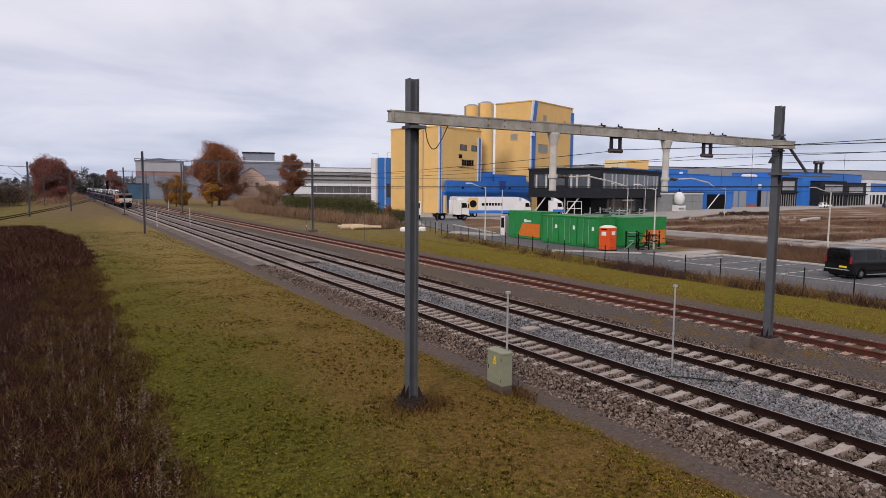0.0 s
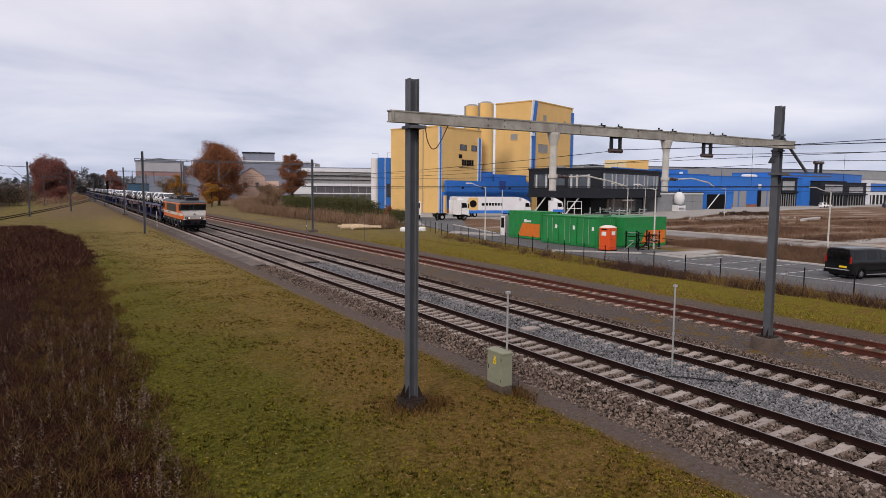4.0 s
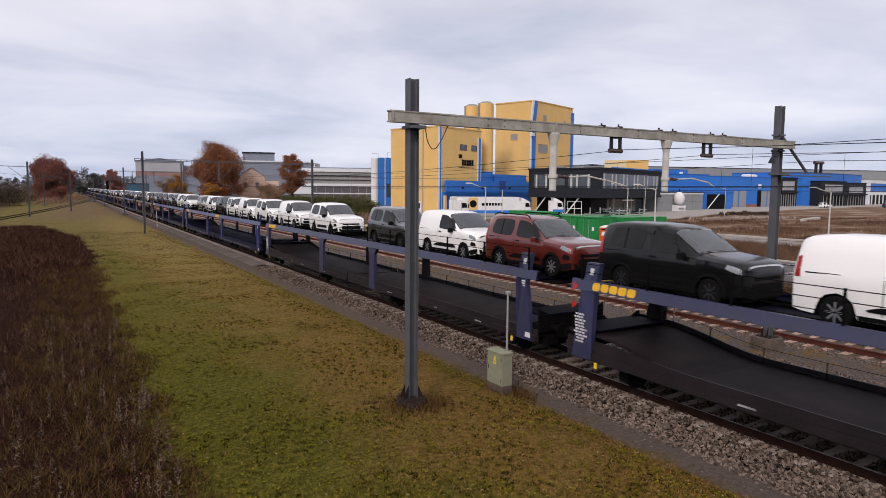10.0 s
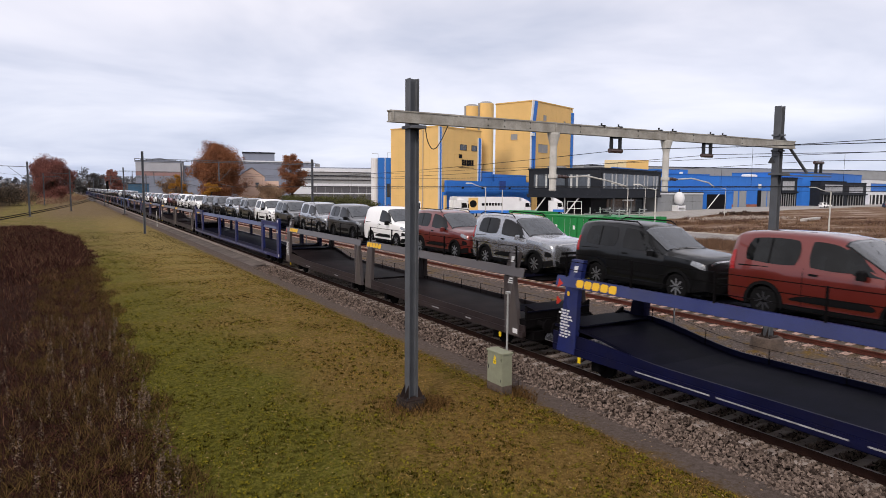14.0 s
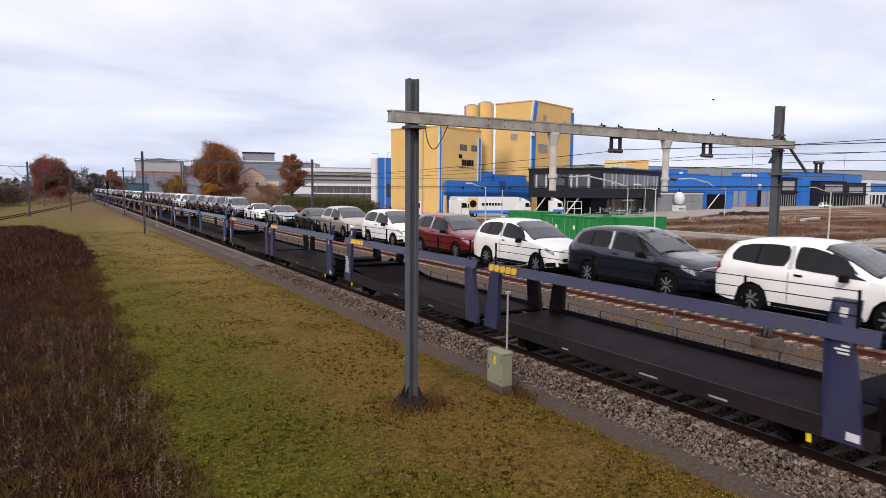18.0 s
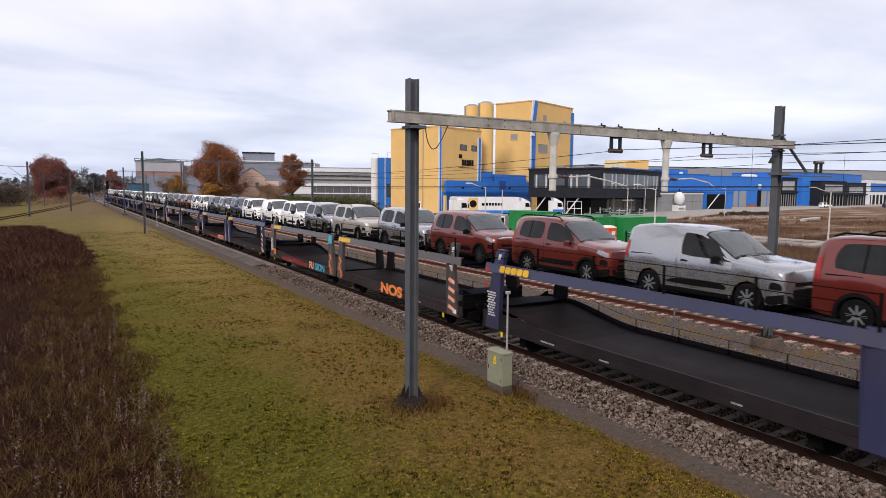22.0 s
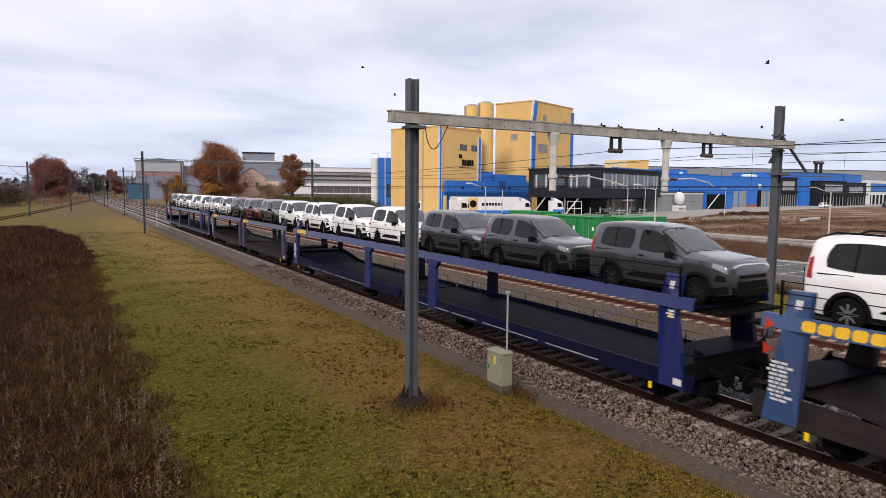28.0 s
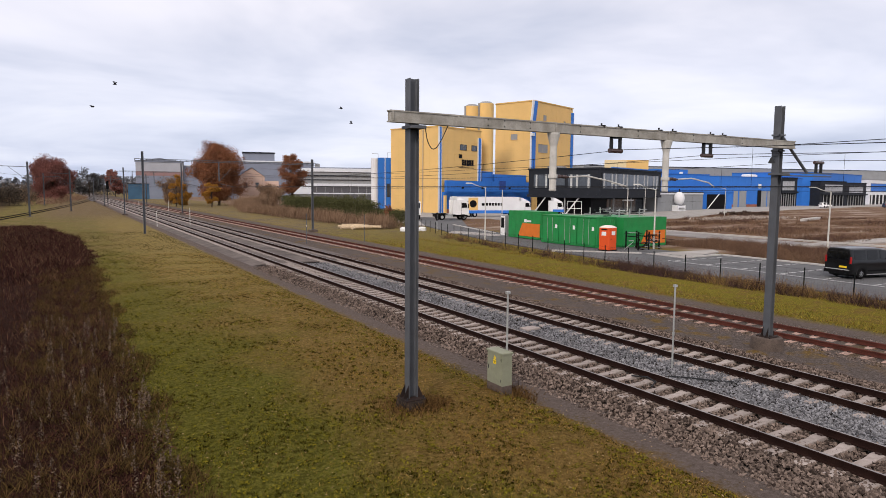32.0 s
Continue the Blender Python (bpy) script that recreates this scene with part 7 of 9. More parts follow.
WAGONS = [(17.9, 49.4, "joint", "navy"), (49.4, 76.4, "pair", "slate"), (76.4, 108.0, "joint", "slate"), (108.0, 142.1, "joint", "navy"), (142.1, 173.45, "joint", "navy"), (173.45, 199.7, "pair", "tan"),
          (199.7, 232.2, "frame", "navy"), (232.2, 259.6, "pair", "tan"), (259.6, 286.1, "pair", "slate"), (286.1, 312.1, "pair", "slate"), (312.1, 343.8, "joint", "sky"), (343.8, 369.8, "pair", "slate", 12.2),
          (369.8, 395.9, "pair", "tan"), (395.9, 421.2, "pair", "slate"), (421.2, 447.4, "pair", "slate", 12.85), (447.4, 474.2, "pair", "slate"), (474.2, 505.5, "joint", "sky"), (505.6, 536.6, "joint", "navy"),
          (536.6, 561.7, "pair", "slate"), (561.7, 592.9, "frame", "navy")]
G_OR = mat("spray_orange", (0.75, 0.22, 0.06), 0.6, 0, 0.15, dirt=0.55, dirt_scale=3.5, dirt_color=(0.05, 0.035, 0.03))
G_CY = mat("spray_cyan", (0.05, 0.42, 0.55), 0.6, 0, 0.15, dirt=0.55, dirt_scale=3.5, dirt_color=(0.05, 0.035, 0.03))
G_PK = mat("spray_salmon", (0.78, 0.36, 0.24), 0.6, 0, 0.15, dirt=0.55, dirt_scale=3.5, dirt_color=(0.05, 0.035, 0.03))
G_WH = mat("spray_white", (0.36, 0.36, 0.37), 0.6, 0, 0.1)
G_RD = mat("spray_dull_red", (0.20, 0.025, 0.025), 0.6, 0, 0.3, 3, 20, 0.0, dirt=0.9, dirt_scale=2.5, dirt_color=(0.02, 0.012, 0.013))


def build_wagons():
    W = []
    for row in WAGONS:
        W.append(build_wagon(*row))
    # sprayed words; what cannot be read is plain strokes
    spray(W[12], "FU", 16.85, 0.54, G_PK, 0.81, bold=0.02, wide=1.25)
    spray(W[12], "SION", 15.45, 0.54, G_CY, 0.81, bold=0.012, wide=1.25)
    spray(W[12], "NOS", 6.4, 0.60, G_OR, 0.82, bold=0.03, wide=1.7)
    spray(W[12], "NOS", 24.5, 0.5, G_OR, 0.98)
    spray(W[13], "NOS", 15.4, 0.46, G_PK, 0.80, bold=0.012, wide=2.5)
    spray(W[14], "FUSION", 1.9, 0.55, G_PK, 0.92)
    spray(W[14], "FUSION", 23.4, 0.62, G_PK, 0.95)
    for wg, y, z, n, w, h, m in ((W[15], 7.9, 0.70, 4, 0.42, 0.36, G_WH), (W[15], 3.0, 0.70, 5, 0.30, 0.36, G_WH)):
        for k in range(n):
            yy = y - k * w
            part("sprayed_stroke", MB().prism([(yy, z), (yy - w * 0.34, z + 0.04), (yy - w * 0.50, z + h), (yy - w * 0.16, z + h * 0.92)], 0, -1.494, -1.489), m, wg)
    for wg, m, ps in ((W[12], G_PK, (1.35,)), (W[13], G_PK, (1.35,)), (W[15], G_OR, (1.35,))):
        for y in ps:
            for k in range(4):
                z = 0.75 + k * 0.34
                part("sprayed_stroke", MB().prism([(y - 0.22, z), (y + 0.2, z + 0.12), (y + 0.16, z + 0.26), (y - 0.26, z + 0.13)], 0, -1.503, -1.4975), m, wg)
    for wg, mid, words in ((W[13], 12.65, ("SAR", "SAR")), (W[14], 12.85, ("FS", "SAR"))):
        for y, w in ((mid - 0.72, words[0]), (mid + 0.72, words[1])):
            for k, ch in enumerate(w):
                spray(wg, ch, y - 0.05 * k + 0.08, 0.55, G_WH, 1.62 - k * 0.38, tilt=-8, bold=0.012, x=1.499)
    for y in (12.33, 13.77):
        ring = lambda c, z, r: [[(-1.4975, c + q * math.cos(6.2832 * i / 14), z + q * math.sin(6.2832 * i / 14)) for i in range(14)] for q in (r, r * 0.55)]
        dd = MB()
        dd.loft(ring(y - 0.1, 0.86, 0.17) + [[(-1.503, b, c) for a, b, c in r] for r in reversed(ring(y - 0.1, 0.86, 0.17))], caps=False)
        for a0, z0, a1, z1, w in ((0.0, 1.0, 0.16, 1.38, 0.16), (0.12, 1.34, -0.1, 1.52, 0.13), (0.16, 1.38, 0.2, 1.06, 0.10), (-0.08, 1.5, 0.1, 1.74, 0.2)):
            dd.prism([(y + a0 - w / 2, z0), (y + a0 + w / 2, z0), (y + a1 + w / 2, z1), (y + a1 - w / 2, z1)], 0, -1.503, -1.4975)
        part("sprayed_shape", dd, G_OR, W[12], "orange sprayed shape")
    part("sprayed_patch", MB().prism([(13.5, 2.35), (14.05, 2.3), (14.0, 2.72), (13.55, 2.8)], 0, -1.503, -1.4975), G_CY, W[12], "cyan sprayed patch")
    for k in (10, 16):
        for yy in (24.9, 13.6):
            part("beam_panel", MB().bbox(-1.52, -1.465, yy - 0.65, yy + 0.65, 2.45, 2.95, 0.02), WP["sky"], W[k], "plain blue panel hung on the beam")
    for wg in (W[13], W[14]):
        hz = part("hazard_strip", MB().box(-1.47, -1.465, 12.9, 14.1, 2.803, 2.86), SIGNY, wg, "black and yellow hazard strip")
        for k in range(6):
            part("hazard_bar", MB().prism([(12.95 + k * 0.2, 2.803), (13.05 + k * 0.2, 2.803), (13.09 + k * 0.2, 2.86), (12.99 + k * 0.2, 2.86)], 0, -1.474, -1.4705), BLACK, hz)
    for wg, y0, y1 in ((W[12], 17.6, 22.6), (W[13], 13.7, 17.3), (W[13], 17.6, 20.0)):
        part("sprayed_patch", MB().prism([(y0, 0.62), (y1, 0.62), (y1 - 0.1, 0.80), (y1 - 0.35, 0.92), (y1 - 1.1, 0.86), (y1 - 1.6, 0.97), (y0 + 1.2, 0.93), (y0 + 0.6, 0.84), (y0 + 0.1, 0.88)], 0, -1.4895, -1.487), G_RD, wg, "faded red sprayed patch")


build_wagons()

# ---- electric locomotive ----
L_OR = mat("locomotive_orange", (0.72, 0.135, 0.006), 0.38, 0, 0.05, 0.6, 30, 0.02, coat=0.3, dirt=0.12, dirt_scale=1.2)
L_WH = mat("locomotive_white", (0.62, 0.60, 0.57), 0.42, 0, 0.05, 0.8, 30, 0.02, coat=0.2, dirt=0.2, dirt_scale=1.5)
L_GR = mat("locomotive_nose_grey", (0.43, 0.415, 0.40), 0.45, 0, 0.06, 0.8, 30, 0.02, coat=0.2, dirt=0.25, dirt_scale=2)
L_BK = mat("locomotive_black", (0.012, 0.013, 0.015), 0.35, 0, 0.2, 1.0, 30, 0.03, coat=0.2)
L_RF = mat("locomotive_roof_grey", (0.10, 0.11, 0.125), 0.6, 0, 0.15, 0.8, 30, 0.05, dirt=0.4, dirt_scale=1.0, dirt_color=(0.05, 0.05, 0.05))
L_SK = mat("locomotive_skirt_grey", (0.011, 0.012, 0.017), 0.6, 0, 0.15, 1, 30, 0.05, dirt=0.4, dirt_scale=1.5, dirt_color=(0.018, 0.015, 0.013), spec=0.15)
L_PK = mat("locomotive_cantrail_salmon", (0.62, 0.24, 0.12), 0.45, 0, 0.05)
L_SLAT = mat("grimy_louvre_slat", (0.24, 0.205, 0.185), 0.7, 0, 0.3, 2, 20, 0.05, dirt=0.6, dirt_scale=1.5)
L_LAMP = mat("locomotive_headlamp", (0.40, 0.39, 0.36), 0.12, 0.4, 0.05)
LB = 16.45
LIT = bpy.data.materials.new("lit_headlamp")
LIT.use_nodes = True
LIT.node_tree.nodes["Principled BSDF"].inputs["Emission Color"].default_value = (1.0, 0.93, 0.78, 1)
LIT.node_tree.nodes["Principled BSDF"].inputs["Emission Strength"].default_value = 0.35


def mirror_y(poly):
    return [(LB - y, z) for y, z in poly]


def build_loco():
    t = thing("locomotive", "orange and white electric locomotive with black window band", "locomotive")
    # lower body with the tapering noses at both ends
    def ring(w, y, z0, z1, b=0.05):
        return [(-w, y, z0), (w, y, z0), (w, y, z1 - b), (w - b, y, z1), (-w + b, y, z1), (-w, y, z1 - b)]
    st = [(0.0, 1.24, 1.42, 1.92), (0.10, 1.32, 1.40, 2.16), (0.26, 1.38, 1.40, 2.27), (0.55, 1.43, 1.40, 2.37), (0.95, 1.48, 1.40, 2.44), (1.6, 1.485, 1.40, 2.44)]
    rings = [ring(w, y, a, b) for y, w, a, b in st] + [ring(w, LB - y, a, b) for y, w, a, b in reversed(st)]
    part("lower_body", MB().loft(rings), L_OR, t)
    up = [(0.86, 2.36), (0.62, 3.22), (0.58, 3.34)]
    part("upper_body", MB().prism(up + list(reversed(mirror_y(up))), 0, -1.4885, 1.4885), L_OR, t)
    # roof with sloped shoulders
    rs = [(0.50, 1.46, 1.40), (0.62, 1.50, 1.46), (1.1, 1.49, 1.30), (1.6, 1.49, 1.18)]
    rr = []
    for y, w0, w1 in rs:
        zt = {0.50: 3.46, 0.62: 3.56, 1.1: 3.70, 1.6: 3.74}[y]
        rr.append((y, w0, w1, zt))
    rings = []
    for y, w0, w1, zt in rr + [(LB - y, w0, w1, zt) for y, w0, w1, zt in reversed(rr)]:
        rings.append([(-w0, y, 3.36), (w0, y, 3.36), (w0, y, 3.42), (w1, y, zt), (-w1, y, zt), (-w0, y, 3.42)])
    part("roof", MB().loft(rings), L_RF, t)
    # livery panels, each a thin sheet on the side
    for s in (-1, 1):
        def sheet(y0, y1, z0, z1, o=0.006):
            return MB().box(*sorted((s * 1.480, s * (1.4865 + o))), y0, y1, z0, z1)
        part("white_band", sheet(0.96, LB - 0.96, 1.84, 2.16), L_WH, t)
        for e0_, d_ in ((0.0, 1), (LB, -1)):
            part("nose_band", MB().add([(s * (w_ + 0.009), e0_ + d_ * y_, z_) for y_, w_, z_ in ((0.09, 1.318, 1.82), (0.26, 1.38, 1.83), (0.55, 1.43, 1.84), (0.965, 1.481, 1.84), (0.965, 1.481, 2.16), (0.55, 1.43, 2.15), (0.26, 1.38, 2.13), (0.09, 1.318, 2.07))], [(0, 1, 6, 7), (1, 2, 5, 6), (2, 3, 4, 5)]), L_WH, t)
        part("cantrail_band", sheet(0.62, LB - 0.62, 3.24, 3.36), L_PK, t)
        wb = part("black_side_panel", sheet(4.05, LB - 4.05, 2.19, 3.20), L_BK, t)
        for k in range(1, 4):
            y = 4.05 + (LB - 8.1) * k / 4
            part("panel_joint", MB().box(*sorted((s * 1.491, s * 1.494)), y - 0.012, y + 0.012, 2.2, 3.19), L_SK, wb)
        nb = part("number_bars", sheet(5.2, 5.21, 1.9, 1.91, 0.007), BLACK, t)
        for k in range(17):
            if k % 4 != 3:
                part("bar", sheet(9.0 + k * 0.16, 9.11 + k * 0.16, 1.93, 2.08, 0.009), BLACK, nb)
        for y0, d in ((2.05, 1), (LB - 2.05, -1)):
            a, b = sorted((y0, y0 + d * 0.62))
            dr = part("cab_door", MB().bbox(*sorted((s * 1.487, s * 1.50)), a, b, 1.46, 3.16, 0.01), L_OR, t)
            part("door_band", MB().box(*sorted((s * 1.501, s * 1.504)), a, b, 1.84, 2.16), L_WH, dr)
            part("door_window", MB().box(*sorted((s * 1.501, s * 1.505)), a + 0.14, b - 0.12, 2.50, 3.08), L_BK, dr)
            part("handrail", MB().pipe([(s * 1.50, a - 0.07, 1.5), (s * 1.54, a - 0.07, 1.55), (s * 1.54, a - 0.07, 2.3), (s * 1.50, a - 0.07, 2.35)], 0.013), L_OR, t)
            part("handrail", MB().pipe([(s * 1.50, b + 0.07, 1.5), (s * 1.54, b + 0.07, 1.55), (s * 1.54, b + 0.07, 2.3), (s * 1.50, b + 0.07, 2.35)], 0.013), L_OR, t)
            text_part("cab_number", "1" if d == 1 else "2", 0.34, L_BK, dr, Matrix.Translation((s * 1.507, (a + b) / 2, 2.32)) @ Euler((radians(90), 0, radians(90 * s))).to_matrix().to_4x4(), 0.003, 0.02)
            near, far = y0 - d * 0.10, y0 - d * 1.21
            far_top = y0 - d * 1.425
            part("cab_side_window", MB().prism([(near, 2.44), (far, 2.44), (far_top, 3.20), (near, 3.20)], 0, *sorted((s * 1.487, s * 1.497))), SGLASS, t)
            part("window_pillar", MB().prism([(far + d * 0.10, 2.44), (far - d * 0.0, 2.44), (far_top, 3.20), (far_top + d * 0.12, 3.20)], 0, *sorted((s * 1.4975, s * 1.502))), L_BK, t)
            for k in range(3):
                part("step", MB().box(*sorted((s * 1.30, s * 1.50)), a + 0.06, b - 0.06, 0.42 + k * 0.32, 0.46 + k * 0.32), L_SK, t)
            part("front_buffer_lamp", MB().tube((s * 1.47, y0 - d * 1.35, 1.16), (s * 1.52, y0 - d * 1.35, 1.16), 0.10, n=16), L_WH, t)
        part("skirt", MB().box(*sorted((s * 1.38, s * 1.475)), 0.55, LB - 0.55, 1.02, 1.40), L_SK, t)
        for y in (3.4, 6.1, 8.2, 10.4, 13.0):
            part("skirt_box", MB().bbox(*sorted((s * 1.2, s * 1.46)), y - 0.55, y + 0.55, 0.62, 1.02, 0.03), L_SK, t)
        for y in (5.2, 11.2):
            part("filler_cap", MB().tube((s * 1.475, y, 1.2), (s * 1.50, y, 1.2), 0.11, n=14), L_WH, t)
    part("underframe", MB().box(-1.30, 1.30, 0.5, LB - 0.5, 0.95, 1.42), L_SK, t)
    # fronts
    for d, y in ((1, 0.0), (-1, LB)):
        def fy(v):
            return y + d * v
        nose = MB()
        nose.loft([[(-1.20, fy(-0.008), 1.44), (1.20, fy(-0.008), 1.44), (1.225, fy(-0.11), 1.90), (-1.225, fy(-0.11), 1.90)],
                   [(-1.225, fy(0.02), 1.44), (1.225, fy(0.02), 1.44), (1.225, fy(0.02), 1.90), (-1.225, fy(0.02), 1.90)]])
        nose.loft([[(-1.225, fy(-0.108), 1.905), (1.225, fy(-0.108), 1.905), (1.225, fy(0.02), 1.905), (-1.225, fy(0.02), 1.905)],
                   [(-1.29, fy(0.085), 2.15), (1.29, fy(0.085), 2.15), (1.29, fy(0.11), 2.15), (-1.29, fy(0.11), 2.15)]])
        nose.loft([[(-1.29, fy(0.085), 2.18), (1.29, fy(0.085), 2.18), (1.29, fy(0.1), 2.13), (-1.29, fy(0.1), 2.13)],
                   [(-1.36, fy(0.26), 2.305), (1.36, fy(0.26), 2.305), (1.36, fy(0.27), 2.26), (-1.36, fy(0.27), 2.26)],
                   [(-1.40, fy(0.55), 2.400), (1.40, fy(0.55), 2.400), (1.40, fy(0.55), 2.36), (-1.40, fy(0.55), 2.36)],
                   [(-1.43, fy(0.84), 2.472), (1.43, fy(0.84), 2.472), (1.43, fy(0.84), 2.43), (-1.43, fy(0.84), 2.43)]])
        nz = part("nose_panel", nose, L_GR, t, "pale grey cab nose")
        part("windscreen_surround", MB().loft([[(-1.499, fy(0.83), 2.43), (1.499, fy(0.83), 2.43), (1.499, fy(0.605), 3.235), (-1.499, fy(0.605), 3.235)],
                                               [(-1.499, fy(0.90), 2.43), (1.499, fy(0.90), 2.43), (1.499, fy(0.68), 3.235), (-1.499, fy(0.68), 3.235)]]), L_BK, t, "black band round the cab windscreens")
        part("front_cantrail", MB().box(-1.49, 1.49, min(fy(0.555), fy(0.62)), max(fy(0.555), fy(0.62)), 3.24, 3.36), L_PK, t)
        for s in (-1, 1):
            h = part("headlamp_pod", MB().tube((s * 0.65, fy(-0.10), 1.60), (s * 0.65, fy(0.03), 1.60), 0.15, n=18).tube((s * 0.95, fy(-0.10), 1.60), (s * 0.95, fy(0.03), 1.60), 0.15, n=18).box(s * 0.80 - 0.15, s * 0.80 + 0.15, min(fy(-0.095), fy(0.02)), max(fy(-0.095), fy(0.02)), 1.46, 1.74), L_BK, nz)
            for q, m in ((-0.13, LIT), (0.17, L_LAMP)):
                part("headlamp", MB().tube((s * 0.78 + q * s, fy(-0.125), 1.60), (s * 0.78 + q * s, fy(-0.095), 1.60), 0.095, n=16), m if d == 1 else L_LAMP, h)
            part("cab_front_window", MB().loft([[(s * 0.06 if s > 0 else -1.38, fy(0.812), 2.47), (1.38 if s > 0 else -0.06, fy(0.812), 2.47), (1.40 if s > 0 else -0.06, fy(0.604), 3.20), (s * 0.06 if s > 0 else -1.40, fy(0.604), 3.20)],
                                                 [(s * 0.06 if s > 0 else -1.38, fy(0.85), 2.47), (1.38 if s > 0 else -0.06, fy(0.85), 2.47), (1.40 if s > 0 else -0.06, fy(0.65), 3.20), (s * 0.06 if s > 0 else -1.40, fy(0.65), 3.20)]]), SGLASS, t)
            part("wiper", MB().tube((s * 0.7, fy(0.79), 2.50), (s * 0.35, fy(0.64), 2.98), 0.014, n=5), BLACK, t)
            bf = part("buffer", MB().tube((s * 0.87, fy(0.25), 1.05), (s * 0.87, fy(-0.42), 1.05), 0.13, n=14), WDARK, t)
            part("buffer_head", MB().bbox(s * 0.87 - 0.32, s * 0.87 + 0.32, min(fy(-0.42), fy(-0.50)), max(fy(-0.42), fy(-0.50)), 0.84, 1.24, 0.06), WDARK, bf)
            part("lamp_step", MB().bbox(s * 1.12 - 0.16, s * 1.12 + 0.16, min(fy(-0.03), fy(0.1)), max(fy(-0.03), fy(0.1)), 1.36, 1.46, 0.02), L_WH, t)
        tp = part("top_lamp_pod", MB().tube((0, fy(-0.09), 2.02), (0, fy(0.12), 2.02), 0.13, n=18), L_BK, nz)
        part("top_lamp", MB().tube((0, fy(-0.105), 2.02), (0, fy(-0.085), 2.02), 0.09, n=18), L_LAMP, tp)
        part("coupling_hook", MB().box(-0.07, 0.07, min(fy(-0.4), fy(0.2)), max(fy(-0.4), fy(0.2)), 0.95, 1.12).tube((0, fy(-0.3), 0.62), (0, fy(-0.36), 1.0), 0.05, n=6), WDARK, t)
        part("buffer_beam", MB().box(-1.36, 1.36, min(fy(0.08), fy(0.5)), max(fy(0.08), fy(0.5)), 0.72, 1.40), L_SK, t)
        part("snow_plough", MB().box(-1.25, 1.25, min(fy(0.15), fy(0.25)), max(fy(0.15), fy(0.25)), 0.30, 0.72), WDARK, t)
        for k in (-0.45, -0.2, 0.25, 0.5):
            part("air_hose", MB().pipe([(k, fy(0.05), 0.98), (k, fy(-0.18), 0.80), (k, fy(-0.16), 0.55), (k, fy(0.0), 0.45)], 0.03), WDARK, t)
        part("route_number", MB().box(0.30, 0.34, min(fy(0.72), fy(0.73)), max(fy(0.72), fy(0.73)), 2.98, 3.08).box(0.40, 0.44, min(fy(0.72), fy(0.73)), max(fy(0.72), fy(0.73)), 2.98, 3.08), WHITE, t)
        # cab roof cooler
        cl = part("roof_cooler", MB().bbox(-0.75, 0.75, min(fy(1.0), fy(2.5)), max(fy(1.0), fy(2.5)), 3.72, 4.05, 0.06), L_BK, t)
        part("cooler_louvre", MB().bbox(-0.6, 0.6, min(fy(0.96), fy(0.99)), max(fy(0.96), fy(0.99)), 3.78, 3.98, 0.01), L_SK, cl)
        # pantograph, folded
        pg = part("pantograph_base", MB().box(-0.8, 0.8, min(fy(3.1), fy(5.1)), max(fy(3.1), fy(5.1)), 4.02, 4.07), L_BK, t)
        for s in (-0.7, 0.7):
            for k in (3.2, 5.0):
                part("insulator", MB().tube((s, fy(k), 3.74), (s, fy(k), 4.02), 0.09, 0.06, n=10), PORC, t)
            part("pantograph_arm", MB().pipe([(s * 0.7, fy(3.2), 4.12), (s * 0.9, fy(4.2), 4.22), (s * 0.7, fy(5.1), 4.26)], 0.03), L_SK, pg)
            part("pantograph_arm", MB().pipe([(s * 0.5, fy(5.1), 4.20), (s * 0.9, fy(4.0), 4.30), (s * 0.6, fy(3.0), 4.34)], 0.025), L_SK, pg)
        part("pantograph_head", MB().pipe([(-0.95, fy(3.3), 4.22), (-0.6, fy(3.3), 4.38), (0.6, fy(3.3), 4.38), (0.95, fy(3.3), 4.22)], 0.03).pipe([(-0.95, fy(3.65), 4.22), (-0.6, fy(3.65), 4.38), (0.6, fy(3.65), 4.38), (0.95, fy(3.65), 4.22)], 0.03), DARKST, pg)
        for k in range(3):
            part("roof_drum", MB().tube((-0.4, fy(5.6 + k * 0.38), 3.95), (0.35, fy(5.6 + k * 0.38), 3.95), 0.15, n=12), L_SK, t)
    # louvred resistance boxes in the roof's middle
    for k in range(4):
        y0 = 6.5 + k * 0.88
        bx = part("roof_grille", MB().box(-0.95, 0.95, y0, y0 + 0.82, 3.74, 4.18), L_BK, t)
        for j in range(6):
            part("slat", MB().box(-0.98, -0.952, y0 + 0.05, y0 + 0.77, 3.80 + j * 0.06, 3.83 + j * 0.06), L_SLAT, bx)
            part("slat", MB().box(0.952, 0.98, y0 + 0.05, y0 + 0.77, 3.80 + j * 0.06, 3.83 + j * 0.06), L_SLAT, bx)
    part("roof_busbar", MB().pipe([(0.2, 3.0, 3.98), (0.2, 6.4, 4.0)], 0.03).pipe([(0.2, 10.1, 4.0), (0.2, 13.4, 3.98)], 0.03), CHROME, t)
    for y in (2.75, 4.9, 6.3, 10.15, 11.55, 13.7):
        part("roof_seam", MB().prism([(-1.47, 3.425), (-1.19, 3.745), (1.19, 3.745), (1.47, 3.425), (1.47, 3.437), (1.19, 3.757), (-1.19, 3.757), (-1.47, 3.437)], 1, y - 0.03, y + 0.03), L_SK, t)
